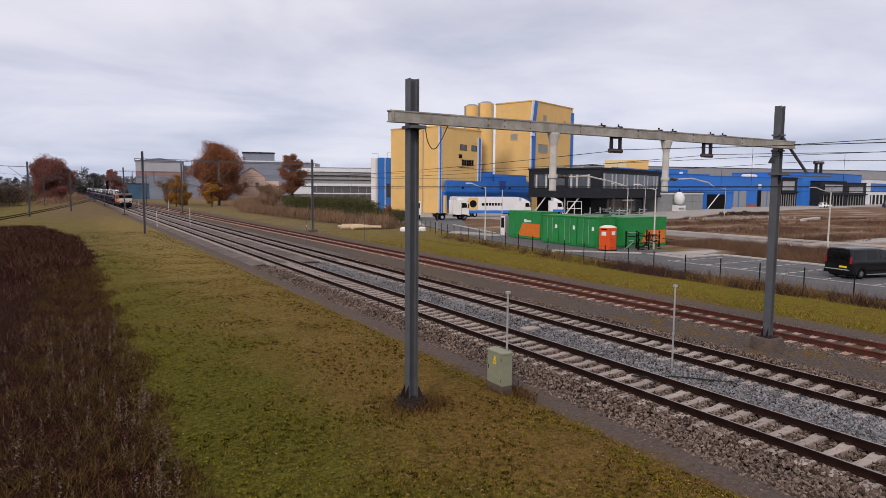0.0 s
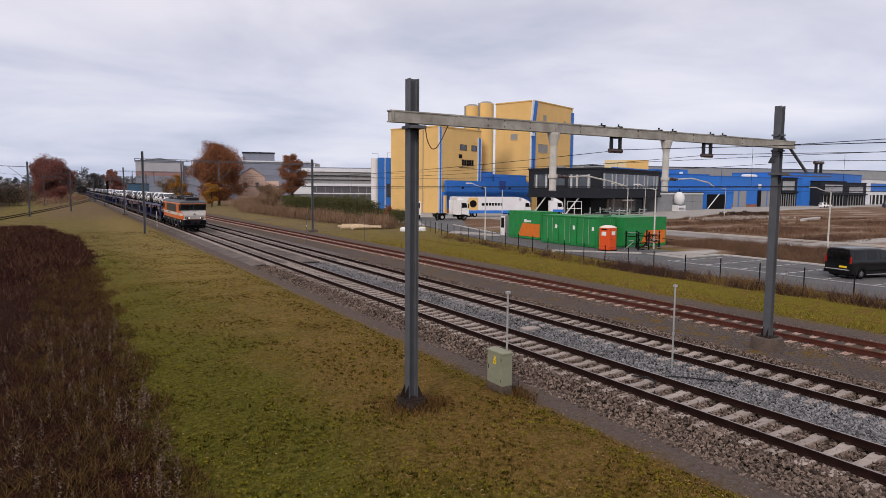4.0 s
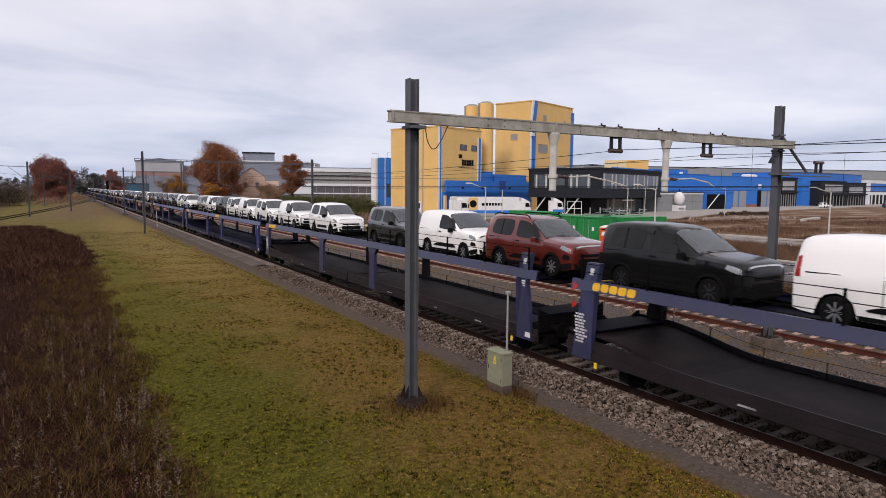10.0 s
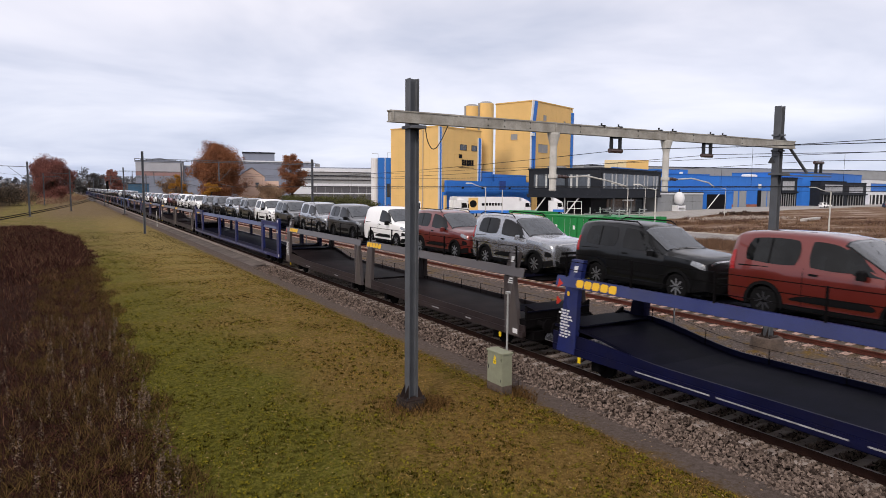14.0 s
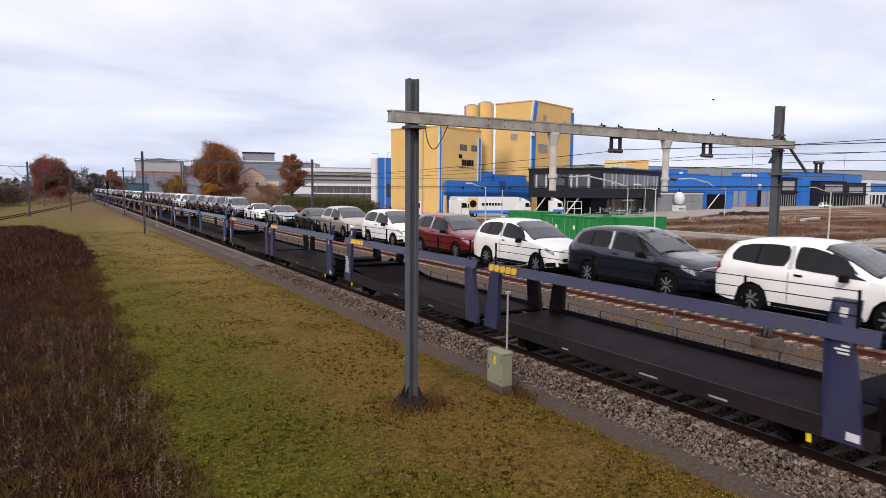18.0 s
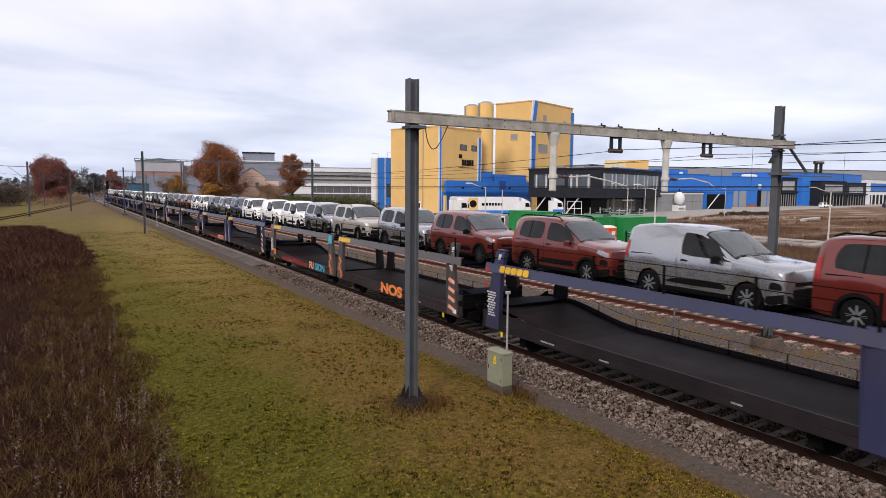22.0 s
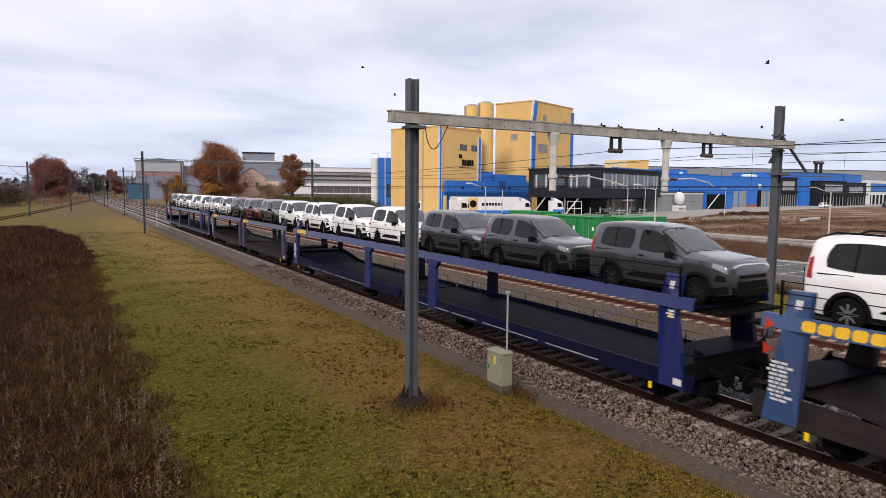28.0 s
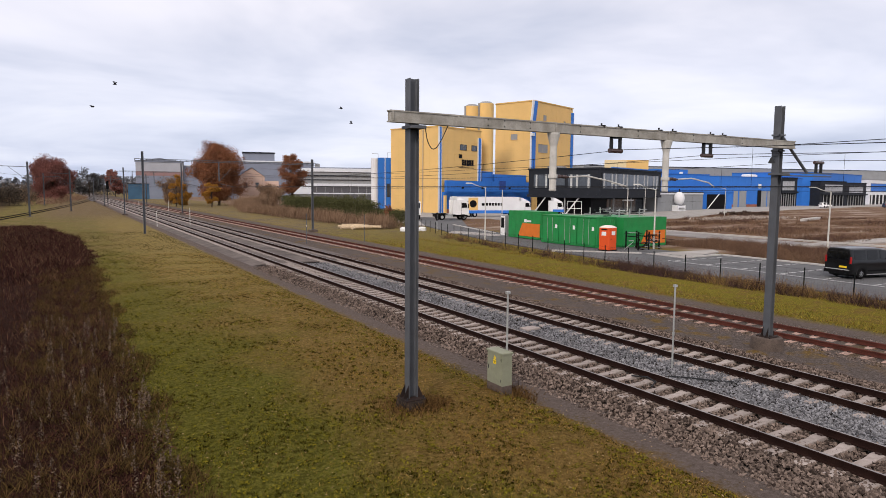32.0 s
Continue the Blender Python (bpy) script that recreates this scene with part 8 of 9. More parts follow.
    for s in (-1, 1):
        part("roof_pipe", MB().pipe([(s * 1.05, 2.9, 3.80), (s * 1.08, 6.0, 3.82), (s * 1.08, 10.4, 3.82), (s * 1.05, 13.5, 3.80)], 0.03), L_SK, t)
        for y in (3.3, 5.4, 6.9, 9.5, 11.0, 13.1):
            part("roof_bracket", MB().bbox(s * 1.06 - 0.06, s * 1.06 + 0.06, y - 0.08, y + 0.08, 3.72, 3.90, 0.02), L_SK, t)
    # bogies
    for yb in (3.75, LB - 3.75):
        bg = part("bogie", MB().box(-1.02, 1.02, yb - 0.35, yb + 0.35, 0.5, 0.9), WDARK, t)
        for s in (-1, 1):
            part("bogie_frame", MB().prism([(yb - 2.3, 0.62), (yb - 1.9, 0.42), (yb + 1.9, 0.42), (yb + 2.3, 0.62), (yb + 2.3, 0.82), (yb + 0.7, 0.95), (yb - 0.7, 0.95), (yb - 2.3, 0.82)], 0, *sorted((s * 1.02, s * 1.16))), WDARK, bg)
            for k in (-0.45, 0.45):
                part("spring", MB().tube((s * 1.20, yb + k, 0.5), (s * 1.20, yb + k, 0.95), 0.12, n=12), WDARK, bg)
            part("damper", MB().tube((s * 1.22, yb - 1.0, 0.85), (s * 1.22, yb - 2.0, 0.62), 0.05, n=8), L_SK, bg)
        for k in (-1.4, 1.4):
            ax = part("loco_axle", MB().tube((-0.95, 0, 0), (0.95, 0, 0), 0.10, n=10), WDARK, t)
            ax.location = (0, yb + k, 0.62)
            for sx in (-0.752, 0.752):
                part("drive_wheel", MB().tube((sx - 0.07, 0, 0), (sx + 0.07, 0, 0), 0.615, n=28).tube((sx - 0.085, 0, 0), (sx + 0.085, 0, 0), 0.26, n=16), WDARK, ax)
            for s in (-1, 1):
                part("axle_box", MB().bbox(*sorted((s * 1.16, s * 1.30)), yb + k - 0.2, yb + k + 0.2, 0.44, 0.80, 0.03), WDARK, bg)
    TRAIN.append((t, -0.45, 0.0))


build_loco()

# ================= plants =================
def blades(name, x, y, z, h, w, lean, material, rng):
    """Upright pointed blades, one triangle each, bent by lean."""
    k = len(x)
    a = rng.uniform(0, 6.283, k)
    dx, dy = np.cos(a) * w, np.sin(a) * w
    lx, ly = rng.normal(0, 1, k) * lean * h, rng.normal(0, 1, k) * lean * h
    v = np.empty((k, 3, 3))
    v[:, 0] = np.stack([x - dx, y - dy, z], 1)
    v[:, 1] = np.stack([x + dx, y + dy, z], 1)
    v[:, 2] = np.stack([x + lx, y + ly, z + h], 1)
    return soup(name, v.reshape(-1, 3), np.arange(k * 3).reshape(-1, 3), material)


def flakes(name, pts, size, material, rng, flat=0.0):
    """Small leaf quads, randomly turned; flat=1 lays them down."""
    k = len(pts)
    n = rng.normal(0, 1, (k, 3))
    n[:, 2] += flat * 6
    n /= np.linalg.norm(n, axis=1)[:, None]
    u = np.cross(n, rng.normal(0, 1, (k, 3)))
    u /= np.linalg.norm(u, axis=1)[:, None]
    w = np.cross(n, u)
    s = (size * rng.uniform(0.6, 1.35, k))[:, None]
    u, w = u * s, w * s * 0.65
    v = np.stack([pts - u, pts - w * 0.8, pts + u, pts + w * 0.8], 1)
    return soup(name, v.reshape(-1, 3), np.arange(k * 4).reshape(-1, 4), material)


def zg(x, y):
    return np.where(x < 9.0, 0.02, np.where(x < 10.6, 0.02 - 0.34 * (x - 9.0) / 1.6, -0.3))


def patch_mask(x, y, rng, scale, thr):
    return np.array([noise.noise(Vector((a * scale, b * scale, 7.0))) for a, b in zip(x, y)]) > thr


def build_grass():
    rng = np.random.default_rng(11)
    G = leafy("grass_blade_green", (0.015, 0.0145, 0.0018), (0.205, 0.190, 0.020))
    Y = leafy("grass_blade_dry", (0.046, 0.025, 0.006), (0.34, 0.210, 0.050))
    H = leafy("heath_stalk", (0.004, 0.0016, 0.0014), (0.070, 0.028, 0.022))
    HR = leafy("heath_straw", (0.026, 0.013, 0.008), (0.19, 0.105, 0.062))
    LV = leafy("fallen_leaf", (0.05, 0.026, 0.010), (0.46, 0.32, 0.16))
    n = 120000
    y = 5 + 50 * rng.uniform(0, 1, n) ** 2.2
    x = rng.uniform(1.2, 10.4, n)
    dry = (x - 2.0) / 9 * 0.95 + rng.normal(0, 0.2, n) + 0.35 * np.array([noise.noise(Vector((a * 0.35, b * 0.2, 2.0))) for a, b in zip(x, y)]) > 0.42
    h = rng.uniform(0.025, 0.085, n)
    for m, sel, lab in ((G, ~dry, "short green autumn grass blades"), (Y, dry, "short yellowed autumn grass blades")):
        tagged(new("grass", blades("grass", x[sel], y[sel], zg(x[sel], y[sel]) - 0.01, h[sel], rng.uniform(0.004, 0.010, sel.sum()), 0.7, m, rng)), lab, "grass", kind="stuff")
    # scattered dark tufts and clover clumps
    n = 7500
    cx, cy = rng.uniform(1.3, 10.3, n), 5 + 80 * rng.uniform(0, 1, n) ** 1.7
    px = np.repeat(cx, 12) + rng.normal(0, 0.028, n * 12)
    py = np.repeat(cy, 12) + rng.normal(0, 0.035, n * 12)
    D = leafy("clump_dark", (0.006, 0.0055, 0.0008), (0.060, 0.048, 0.005))
    tagged(new("grass_clumps", blades("grass_clumps", px, py, zg(px, py) - 0.01, rng.uniform(0.02, 0.055, n * 12), rng.uniform(0.008, 0.018, n * 12), 0.6, D, rng)), "darker tufts and weeds in the mown grass", "grass", kind="stuff")
    n = 5200
    x, y = rng.uniform(1.0, 11.0, n), 5 + 60 * rng.uniform(0, 1, n) ** 1.8
    tagged(new("fallen_leaves", flakes("fallen_leaves", np.stack([x, y, zg(x, y) + 0.03], 1), 0.024, LV, rng, 1.0)), "brown and yellow fallen leaves in the grass", "leaves", kind="stuff")
    # broad-leaved weeds and clover lying in the lawn
    n = 3200
    cx, cy = rng.uniform(1.3, 10.2, n), 5 + 34 * rng.uniform(0, 1, n) ** 1.7
    q = rng.integers(5, 20, n)
    px = np.repeat(cx, q) + rng.normal(0, 0.055, q.sum())
    py = np.repeat(cy, q) + rng.normal(0, 0.06, q.sum())
    tagged(new("lawn_weeds", flakes("lawn_weeds", np.stack([px, py, zg(px, py) + rng.uniform(0.03, 0.085, len(px))], 1), 0.026, leafy("clover_leaf", (0.020, 0.020, 0.002), (0.20, 0.165, 0.016)), rng, 0.5)), "broad-leaved weeds and clover in the grass", "weeds", kind="stuff")
    # heath: dense brown stalks on a mound-like edge
    n = 150000
    y = 5 + 94 * rng.uniform(0, 1, n) ** 1.8
    x = 1.75 - 0.0034 * np.maximum(0, y - 58) ** 2 + 0.25 * np.sin(y * 1.3) + 0.2 * np.sin(y * 0.37) - 26 * rng.uniform(0, 1, n) ** 1.5 + rng.normal(0, 0.18, n)
    big = np.array([noise.noise(Vector((a * 0.25, b * 0.25, 1.0))) for a, b in zip(x, y)])
    h = rng.uniform(0.08, 0.34, n) * (1 + 0.9 * big) * np.clip((1.9 - x) / 0.9, 0.35, 1.0) * np.where(y > 45, 1.6, 1.0)
    straw = rng.uniform(0, 1, n) < 0.20 + 0.35 * big
    for m, sel, lab in ((H, ~straw, "dense dark brown withered heath"), (HR, straw, "pale withered stalks in the heath")):
        tagged(new("heath", blades("heath", x[sel], y[sel], zg(x[sel], y[sel]) - 0.02, h[sel], rng.uniform(0.004, 0.013, sel.sum()) * np.where(y[sel] > 40, 2.6, 1.0), 0.6, m, rng)), lab, "heath", kind="stuff")
    # leafy clumps that break the heath into cushions
    n = 2600
    cy = 5 + 70 * rng.uniform(0, 1, n) ** 1.9
    cx = 1.5 - 0.0034 * np.maximum(0, cy - 58) ** 2 - 24 * rng.uniform(0, 1, n) ** 1.5
    rad = rng.uniform(0.08, 0.30, n)
    k = 42
    o = rng.normal(0, 1, (n, k, 3)); o /= np.linalg.norm(o, axis=2)[:, :, None]
    o[:, :, 2] = np.abs(o[:, :, 2]) * rng.uniform(0.6, 1.5, (n, 1))
    pts = (np.stack([cx, cy, np.full(n, 0.03)], 1)[:, None] + o * rad[:, None, None] * rng.uniform(0.6, 1.05, (n, k, 1))).reshape(-1, 3)
    tagged(new("heath_clumps", flakes("heath_clumps", pts, 0.026, leafy("heather_leaf", (0.005, 0.0022, 0.0018), (0.088, 0.038, 0.025)), rng)), "cushions of dark red-brown heather", "heath", kind="stuff")
    n = 1500
    cy = 5 + 42 * rng.uniform(0, 1, n) ** 1.7
    cx = 1.85 - 3.2 * rng.uniform(0, 1, n) ** 1.3 + 0.25 * np.sin(cy * 1.3)
    q = rng.integers(10, 40, n)
    px, py = np.repeat(cx, q) + rng.normal(0, 0.09, q.sum()), np.repeat(cy, q) + rng.normal(0, 0.10, q.sum())
    tagged(new("heath_edge", blades("heath_edge", px, py, zg(px, py) - 0.01, rng.uniform(0.08, 0.32, len(px)), rng.uniform(0.004, 0.012, len(px)), 0.6, leafy("tan_sedge", (0.018, 0.013, 0.004), (0.15, 0.092, 0.034)), rng)), "tan and olive sedge where the heath meets the lawn", "wild plants", kind="stuff")
    # tall feathery seed heads among the heath
    n = 260
    cx, cy = 1.6 - 7 * rng.uniform(0, 1, n) ** 1.7, 5.5 + 22 * rng.uniform(0, 1, n) ** 1.5
    k = 60
    t = rng.uniform(0, 1, (n, k))
    hh = rng.uniform(0.3, 0.75, n)[:, None]
    pts = np.stack([cx[:, None] + rng.normal(0, 0.04, (n, k)) * (1.2 - t), cy[:, None] + rng.normal(0, 0.04, (n, k)) * (1.2 - t), t * hh + 0.02], 2).reshape(-1, 3)
    tagged(new("seed_heads", flakes("seed_heads", pts, 0.022, leafy("seed_head", (0.05, 0.036, 0.026), (0.20, 0.145, 0.105)), rng)), "grey withered seed heads standing in the heath", "wild plants", kind="stuff")
    # far grass strip, reeds at the fence, weeds at the foundations
    n = 30000
    y = 8 + 55 * rng.uniform(0, 1, n) ** 1.5
    x = rng.uniform(27.6, 34.6, n)
    dry = rng.uniform(0, 1, n) < 0.35
    LU = leafy("grass_blade_lush", (0.034, 0.029, 0.005), (0.33, 0.265, 0.045))
    for m, sel in ((LU, ~dry), (Y, dry)):
        tagged(new("grass", blades("grass", x[sel], y[sel], -0.3 + 0.0 * x[sel], rng.uniform(0.05, 0.17, sel.sum()), rng.uniform(0.008, 0.02, sel.sum()), 0.6, m, rng)), "rough autumn grass strip beyond the siding", "grass", kind="stuff")
    # dry weeds in clumps: at the fence, on the island beside the car park and over the building land
    def weed_clumps(cx, cy, per, spread, hh, ww, lean, m, label):
        q = rng.integers(per // 2, per * 2, len(cx))
        px, py = np.repeat(cx, q) + rng.normal(0, spread, q.sum()), np.repeat(cy, q) + rng.normal(0, spread, q.sum())
        ht = np.repeat(rng.uniform(0.55, 1.25, len(cx)), q) * rng.uniform(hh[0], hh[1], len(px))
        tagged(new("dry_weeds", blades("dry_weeds", px, py, np.full(len(px), -0.31), ht, rng.uniform(ww[0], ww[1], len(px)), lean, m, rng)), label, "weeds", kind="stuff")

    straw = leafy("dry_reed", (0.06, 0.036, 0.014), (0.34, 0.215, 0.085))
    plum = leafy("withered_plum_weed", (0.016, 0.009, 0.008), (0.115, 0.066, 0.055))
    umber = leafy("field_weed", (0.050, 0.028, 0.018), (0.245, 0.150, 0.095))
    fx = lambda y: np.interp(y, [p[1] for p in FENCE_PTS], [p[0] for p in FENCE_PTS])
    n = 190
    cy = np.concatenate([rng.normal(29.5, 2.4, n), rng.normal(15.5, 2.6, n // 2), rng.normal(22, 1.5, n // 4), rng.uniform(33, 64, n // 2)])
    weed_clumps(fx(cy) + rng.normal(-0.7, 0.55, len(cy)), cy, 24, 0.2, (0.15, 0.9), (0.005, 0.013), 0.5, plum, "dark withered weeds along the wire fence")
    n = 150
    cy = np.concatenate([rng.normal(21.5, 2.0, n), rng.uniform(10, 64, n)])
    weed_clumps(fx(cy) + rng.normal(-0.5, 0.5, len(cy)), cy, 24, 0.16, (0.15, 0.8), (0.005, 0.012), 0.38, straw, "straw-coloured tall grass along the wire fence")
    n = 2600
    cx, cy = 49.3 + 14.0 * rng.uniform(0, 1, n) ** 1.1, rng.uniform(9, 46, n)
    keep = ~((cx < 53.5) & (cy > 34.4))
    weed_clumps(cx[keep], cy[keep], 22, 0.3, (0.12, 0.7), (0.008, 0.018), 0.6, umber, "brown withered weeds on the island beside the car park")
    sel = keep & (rng.uniform(0, 1, n) < 0.22)
    weed_clumps(cx[sel], cy[sel], 16, 0.3, (0.15, 0.85), (0.008, 0.018), 0.5, plum, "dark withered weeds on the island beside the car park")
    n = 7000
    cx, cy = 72.6 + 75 * rng.uniform(0, 1, n) ** 1.3, rng.uniform(4, 96, n)
    big = np.array([noise.noise(Vector((a * 0.05, b * 0.13, 4.0))) for a, b in zip(cx, cy)])
    keep = (big > -0.12) & (cy < 0.46 * cx + 36)
    weed_clumps(cx[keep], cy[keep], 14, 0.55, (0.12, 0.55), (0.014, 0.040), 0.45, umber, "brown withered weeds over the bare building land")
    sel = keep & (big > 0.10) & (rng.uniform(0, 1, n) < 0.4)
    weed_clumps(cx[sel], cy[sel], 14, 0.5, (0.15, 0.8), (0.014, 0.036), 0.4, plum, "darker withered weeds over the bare building land")
    n = 900
    px = np.concatenate([7.5 + rng.normal(0, 0.22, n), 7.0 + rng.normal(0, 0.4, n), 10.3 + rng.normal(0, 0.3, n)])
    py = np.concatenate([13.15 + rng.normal(0, 0.18, n), 13.2 + rng.normal(0, 0.35, n), 13.6 + rng.normal(0, 0.4, n)])
    tagged(new("mast_weeds", blades("mast_weeds", px, py, zg(px, py), rng.uniform(0.06, 0.26, 3 * n), rng.uniform(0.006, 0.014, 3 * n), 0.5, leafy("weed_rust", (0.03, 0.018, 0.008), (0.20, 0.11, 0.04)), rng)), "withered weeds at the mast and cabinet footings", "weeds", kind="stuff")


build_grass()
BARK = mat("tree_bark", (0.075, 0.055, 0.04), 0.95, 0, 0.3, 3, 20, 0.6)


def tree(name, label, x, y, height, width, leaf, leaves, lsize, seed, crown_from=0.25, lobes=16, flat=0.9, category="tree"):
    """Tapered trunk, forked limbs and a crown of leaf clumps with gaps."""
    rng = np.random.default_rng(seed)
    t = thing(name, label, category, pose(x, y, -0.3))
    tr = MB()
    tr.pipe([(0, 0, -0.3), (0.1, 0, height * 0.18), (0.0, 0.15, height * 0.4), (0.1, 0.0, height * 0.62)], max(0.12, height * 0.022), 8)
    limbs = []
    cz0 = height * crown_from
    cen = []
    for k in range(lobes):
        a = rng.uniform(0, 6.283)
        f = rng.uniform(0, 1) ** 0.7
        zz = cz0 + (height - cz0) * (0.12 + 0.80 * rng.uniform(0, 1))
        q = math.sin(math.pi * min(1.0, max(0.05, (zz - cz0) / (height - cz0)))) ** 0.55
        r = width * 0.5 * q * (0.30 + 0.52 * f)
        cen.append((math.cos(a) * r, math.sin(a) * r, zz, width * rng.uniform(0.13, 0.22)))
    for c in cen:
        b = (0.05, 0.05, min(height * 0.55, max(height * 0.15, c[2] - width * 0.35)))
        tr.pipe([b, ((b[0] + c[0]) * 0.5, (b[1] + c[1]) * 0.5, (b[2] + c[2]) * 0.5 + 0.2), c[:3]], max(0.04, height * 0.006), 5)
    part("trunk", tr, BARK, t)
    pts = []
    per = leaves // lobes
    for cx, cy, cz, r in cen:
        sub = rng.normal(0, 1, (7, 3)); sub /= np.linalg.norm(sub, axis=1)[:, None]
        sub = sub * r * rng.uniform(0.35, 1.0, 7)[:, None]
        k = rng.integers(0, 7, per)
        p = sub[k] + np.clip(rng.normal(0, 0.30, (per, 3)), -0.55, 0.55) * r
        p[:, 2] *= flat
        pts.append(p + (cx, cy, cz))
    pts = np.concatenate(pts)
    pts = pts[pts[:, 2] > height * crown_from * 0.6]
    part("crown", flakes("crown", pts, lsize, leaf, rng), None, t)
    return t


RUSSET = leafy("russet_oak_leaf", (0.12, 0.046, 0.024), (0.34, 0.150, 0.078))
DRUST = leafy("dark_russet_leaf", (0.12, 0.046, 0.042), (0.30, 0.130, 0.105))
GOLD = leafy("golden_leaf", (0.20, 0.092, 0.018), (0.47, 0.235, 0.05))
OLIVE = leafy("olive_hedge_leaf", (0.022, 0.026, 0.010), (0.13, 0.13, 0.055))
# twig brown raised above its own tone, with the haze over far shrubs put in
BROWNB = leafy("brown_bush_twig", (0.10, 0.060, 0.040), (0.34, 0.225, 0.145))
GREYT = leafy("far_grey_wood", (0.035, 0.035, 0.038), (0.10, 0.095, 0.09))
tree("oak_tree", "large russet oak in autumn leaf", 42.8, 210.7, 19.2, 16.0, RUSSET, 90000, 0.19, 21, 0.04, 52)
tree("bare_shrub", "tall bare purple-brown shrub before the mill", 32.0, 226, 8.5, 9.5, BROWNB, 16000, 0.16, 22, 0.0, 16, category="bush")
tree("oak_tree", "ragged russet oak in autumn leaf", 61.6, 195.5, 16.4, 9.0, RUSSET, 26000, 0.17, 23, 0.12, 24)
tree("oak_tree", "dark russet oak beyond the branch line", -2.3, 250, 14.8, 13.6, DRUST, 60000, 0.20, 24, 0.0, 46)
tree("golden_bush", "golden birch bush in autumn leaf", 28.3, 198, 9.0, 4.4, GOLD, 16000, 0.12, 25, 0.05, 12, category="bush")
tree("golden_bush", "golden birch bush in autumn leaf", 36.6, 190, 8.2, 4.6, GOLD, 16000, 0.12, 26, 0.05, 12, category="bush")
tree("golden_bush", "dense golden bush in autumn leaf", 30.8, 203, 7.4, 4.6, GOLD, 14000, 0.12, 27, 0.02, 12, category="bush")
tree("brown_bush", "bare brown shrub beside the siding", 33.0, 232, 6.0, 7.0, BROWNB, 9000, 0.13, 28, 0.0, 10, category="bush")
tree("brown_bush", "bare brown shrub beside the siding", 47.5, 172, 7.0, 9.0, BROWNB, 14000, 0.12, 29, 0.0, 12, category="bush")
tree("brown_bush", "bare brown shrub beside the siding", 41.5, 150, 6.0, 7.0, BROWNB, 14000, 0.11, 30, 0.0, 12, category="bush")
tree("rust_shrub", "small rust-red shrub beside the hedge", 41.6, 86, 3.6, 2.4, RUSSET, 500, 0.14, 31, 0.05, 8, category="bush")
tree("far_tree", "bare grey tree on the skyline", 14, 430, 14, 18, GREYT, 3600, 0.5, 32, 0.1, 14)
tree("far_tree", "dark bare tree beyond the tracks", 27, 420, 15.5, 13, DRUST, 4200, 0.5, 33, 0.1, 14)


def hedge_row(name, label, a, b, h, w, leaf, count, size, seed, category="hedge", ragged=0.25):
    rng = np.random.default_rng(seed)
    t = rng.uniform(0, 1, count)
    top = np.array([0.8 + ragged * noise.noise(Vector((k * 22.0, seed, 0.0))) + ragged * 0.6 * noise.noise(Vector((k * 70.0, seed, 2.0))) for k in t])
    z = h * top * rng.uniform(0, 1, count) ** 0.55
    x = a[0] + (b[0] - a[0]) * t + rng.normal(0, w * 0.35, count)
    y = a[1] + (b[1] - a[1]) * t + rng.normal(0, w * 0.35, count)
    ob = new(name, flakes(name, np.stack([x, y, z - 0.25], 1), size, leaf, rng))
    return tagged(ob, label, category, kind="stuff")


def twig_row(name, label, a, b, h, w, leaf, count, seed, category="bushes"):
    """Bare upright shrubs: thin twigs in uneven clumps along a line."""
    rng = np.random.default_rng(seed)
    k = count // 40
    ct, cw = rng.uniform(0, 1, k), rng.normal(0, w * 0.4, k)
    ch = np.array([0.75 + 0.55 * noise.noise(Vector((v * 16.0, seed, 0.0))) for v in ct]) * rng.uniform(0.6, 1.15, k) * h
    L = math.hypot(b[0] - a[0], b[1] - a[1])
    nx, ny = -(b[1] - a[1]) / L, (b[0] - a[0]) / L
    i = rng.integers(0, k, count)
    sp = 0.16 * ch[i]
    x = a[0] + (b[0] - a[0]) * ct[i] + nx * cw[i] + rng.normal(0, 1, count) * sp
    y = a[1] + (b[1] - a[1]) * ct[i] + ny * cw[i] + rng.normal(0, 1, count) * sp
    z = rng.uniform(0, 0.55, count) * ch[i]
    ob = new(name, blades(name, x, y, z - 0.3, (ch[i] - z) * rng.uniform(0.4, 1.0, count), rng.uniform(0.012, 0.030, count), 0.34, leaf, rng))
    return tagged(ob, label, category, kind="stuff")


hedge_row("hedge", "dense dark green ivy-clad hedge at the works fence", (41.0, 89), (40.0, 132), 4.8, 1.6, OLIVE, 42000, 0.10, 41)
hedge_row("hedge", "low dark green hedge end", (42.6, 82), (41.2, 91), 2.9, 1.6, OLIVE, 9000, 0.10, 42)
twig_row("shrubs", "tangle of bare brown shrubs before the hedge", (38.8, 80), (37.0, 150), 2.9, 2.4, BROWNB, 30000, 43)
twig_row("shrubs", "tangle of brown shrubs along the siding", (38.5, 148), (46, 185), 4.2, 4.5, BROWNB, 24000, 44)
hedge_row("shrubs", "dark scrub beyond the branch line", (-60, 190), (-9, 205), 6.0, 6, leafy("dark_scrub", (0.016, 0.014, 0.011), (0.10, 0.080, 0.060)), 42000, 0.17, 45, "bushes", 0.5)
twig_row("shrubs", "rusty scrub beyond the branch line", (-40, 260), (-4, 275), 6.5, 6, BROWNB, 16000, 46)
twig_row("shrubs", "low scrub at the branch line", (-6, 215), (8, 330), 3.4, 5, BROWNB, 9000, 47)
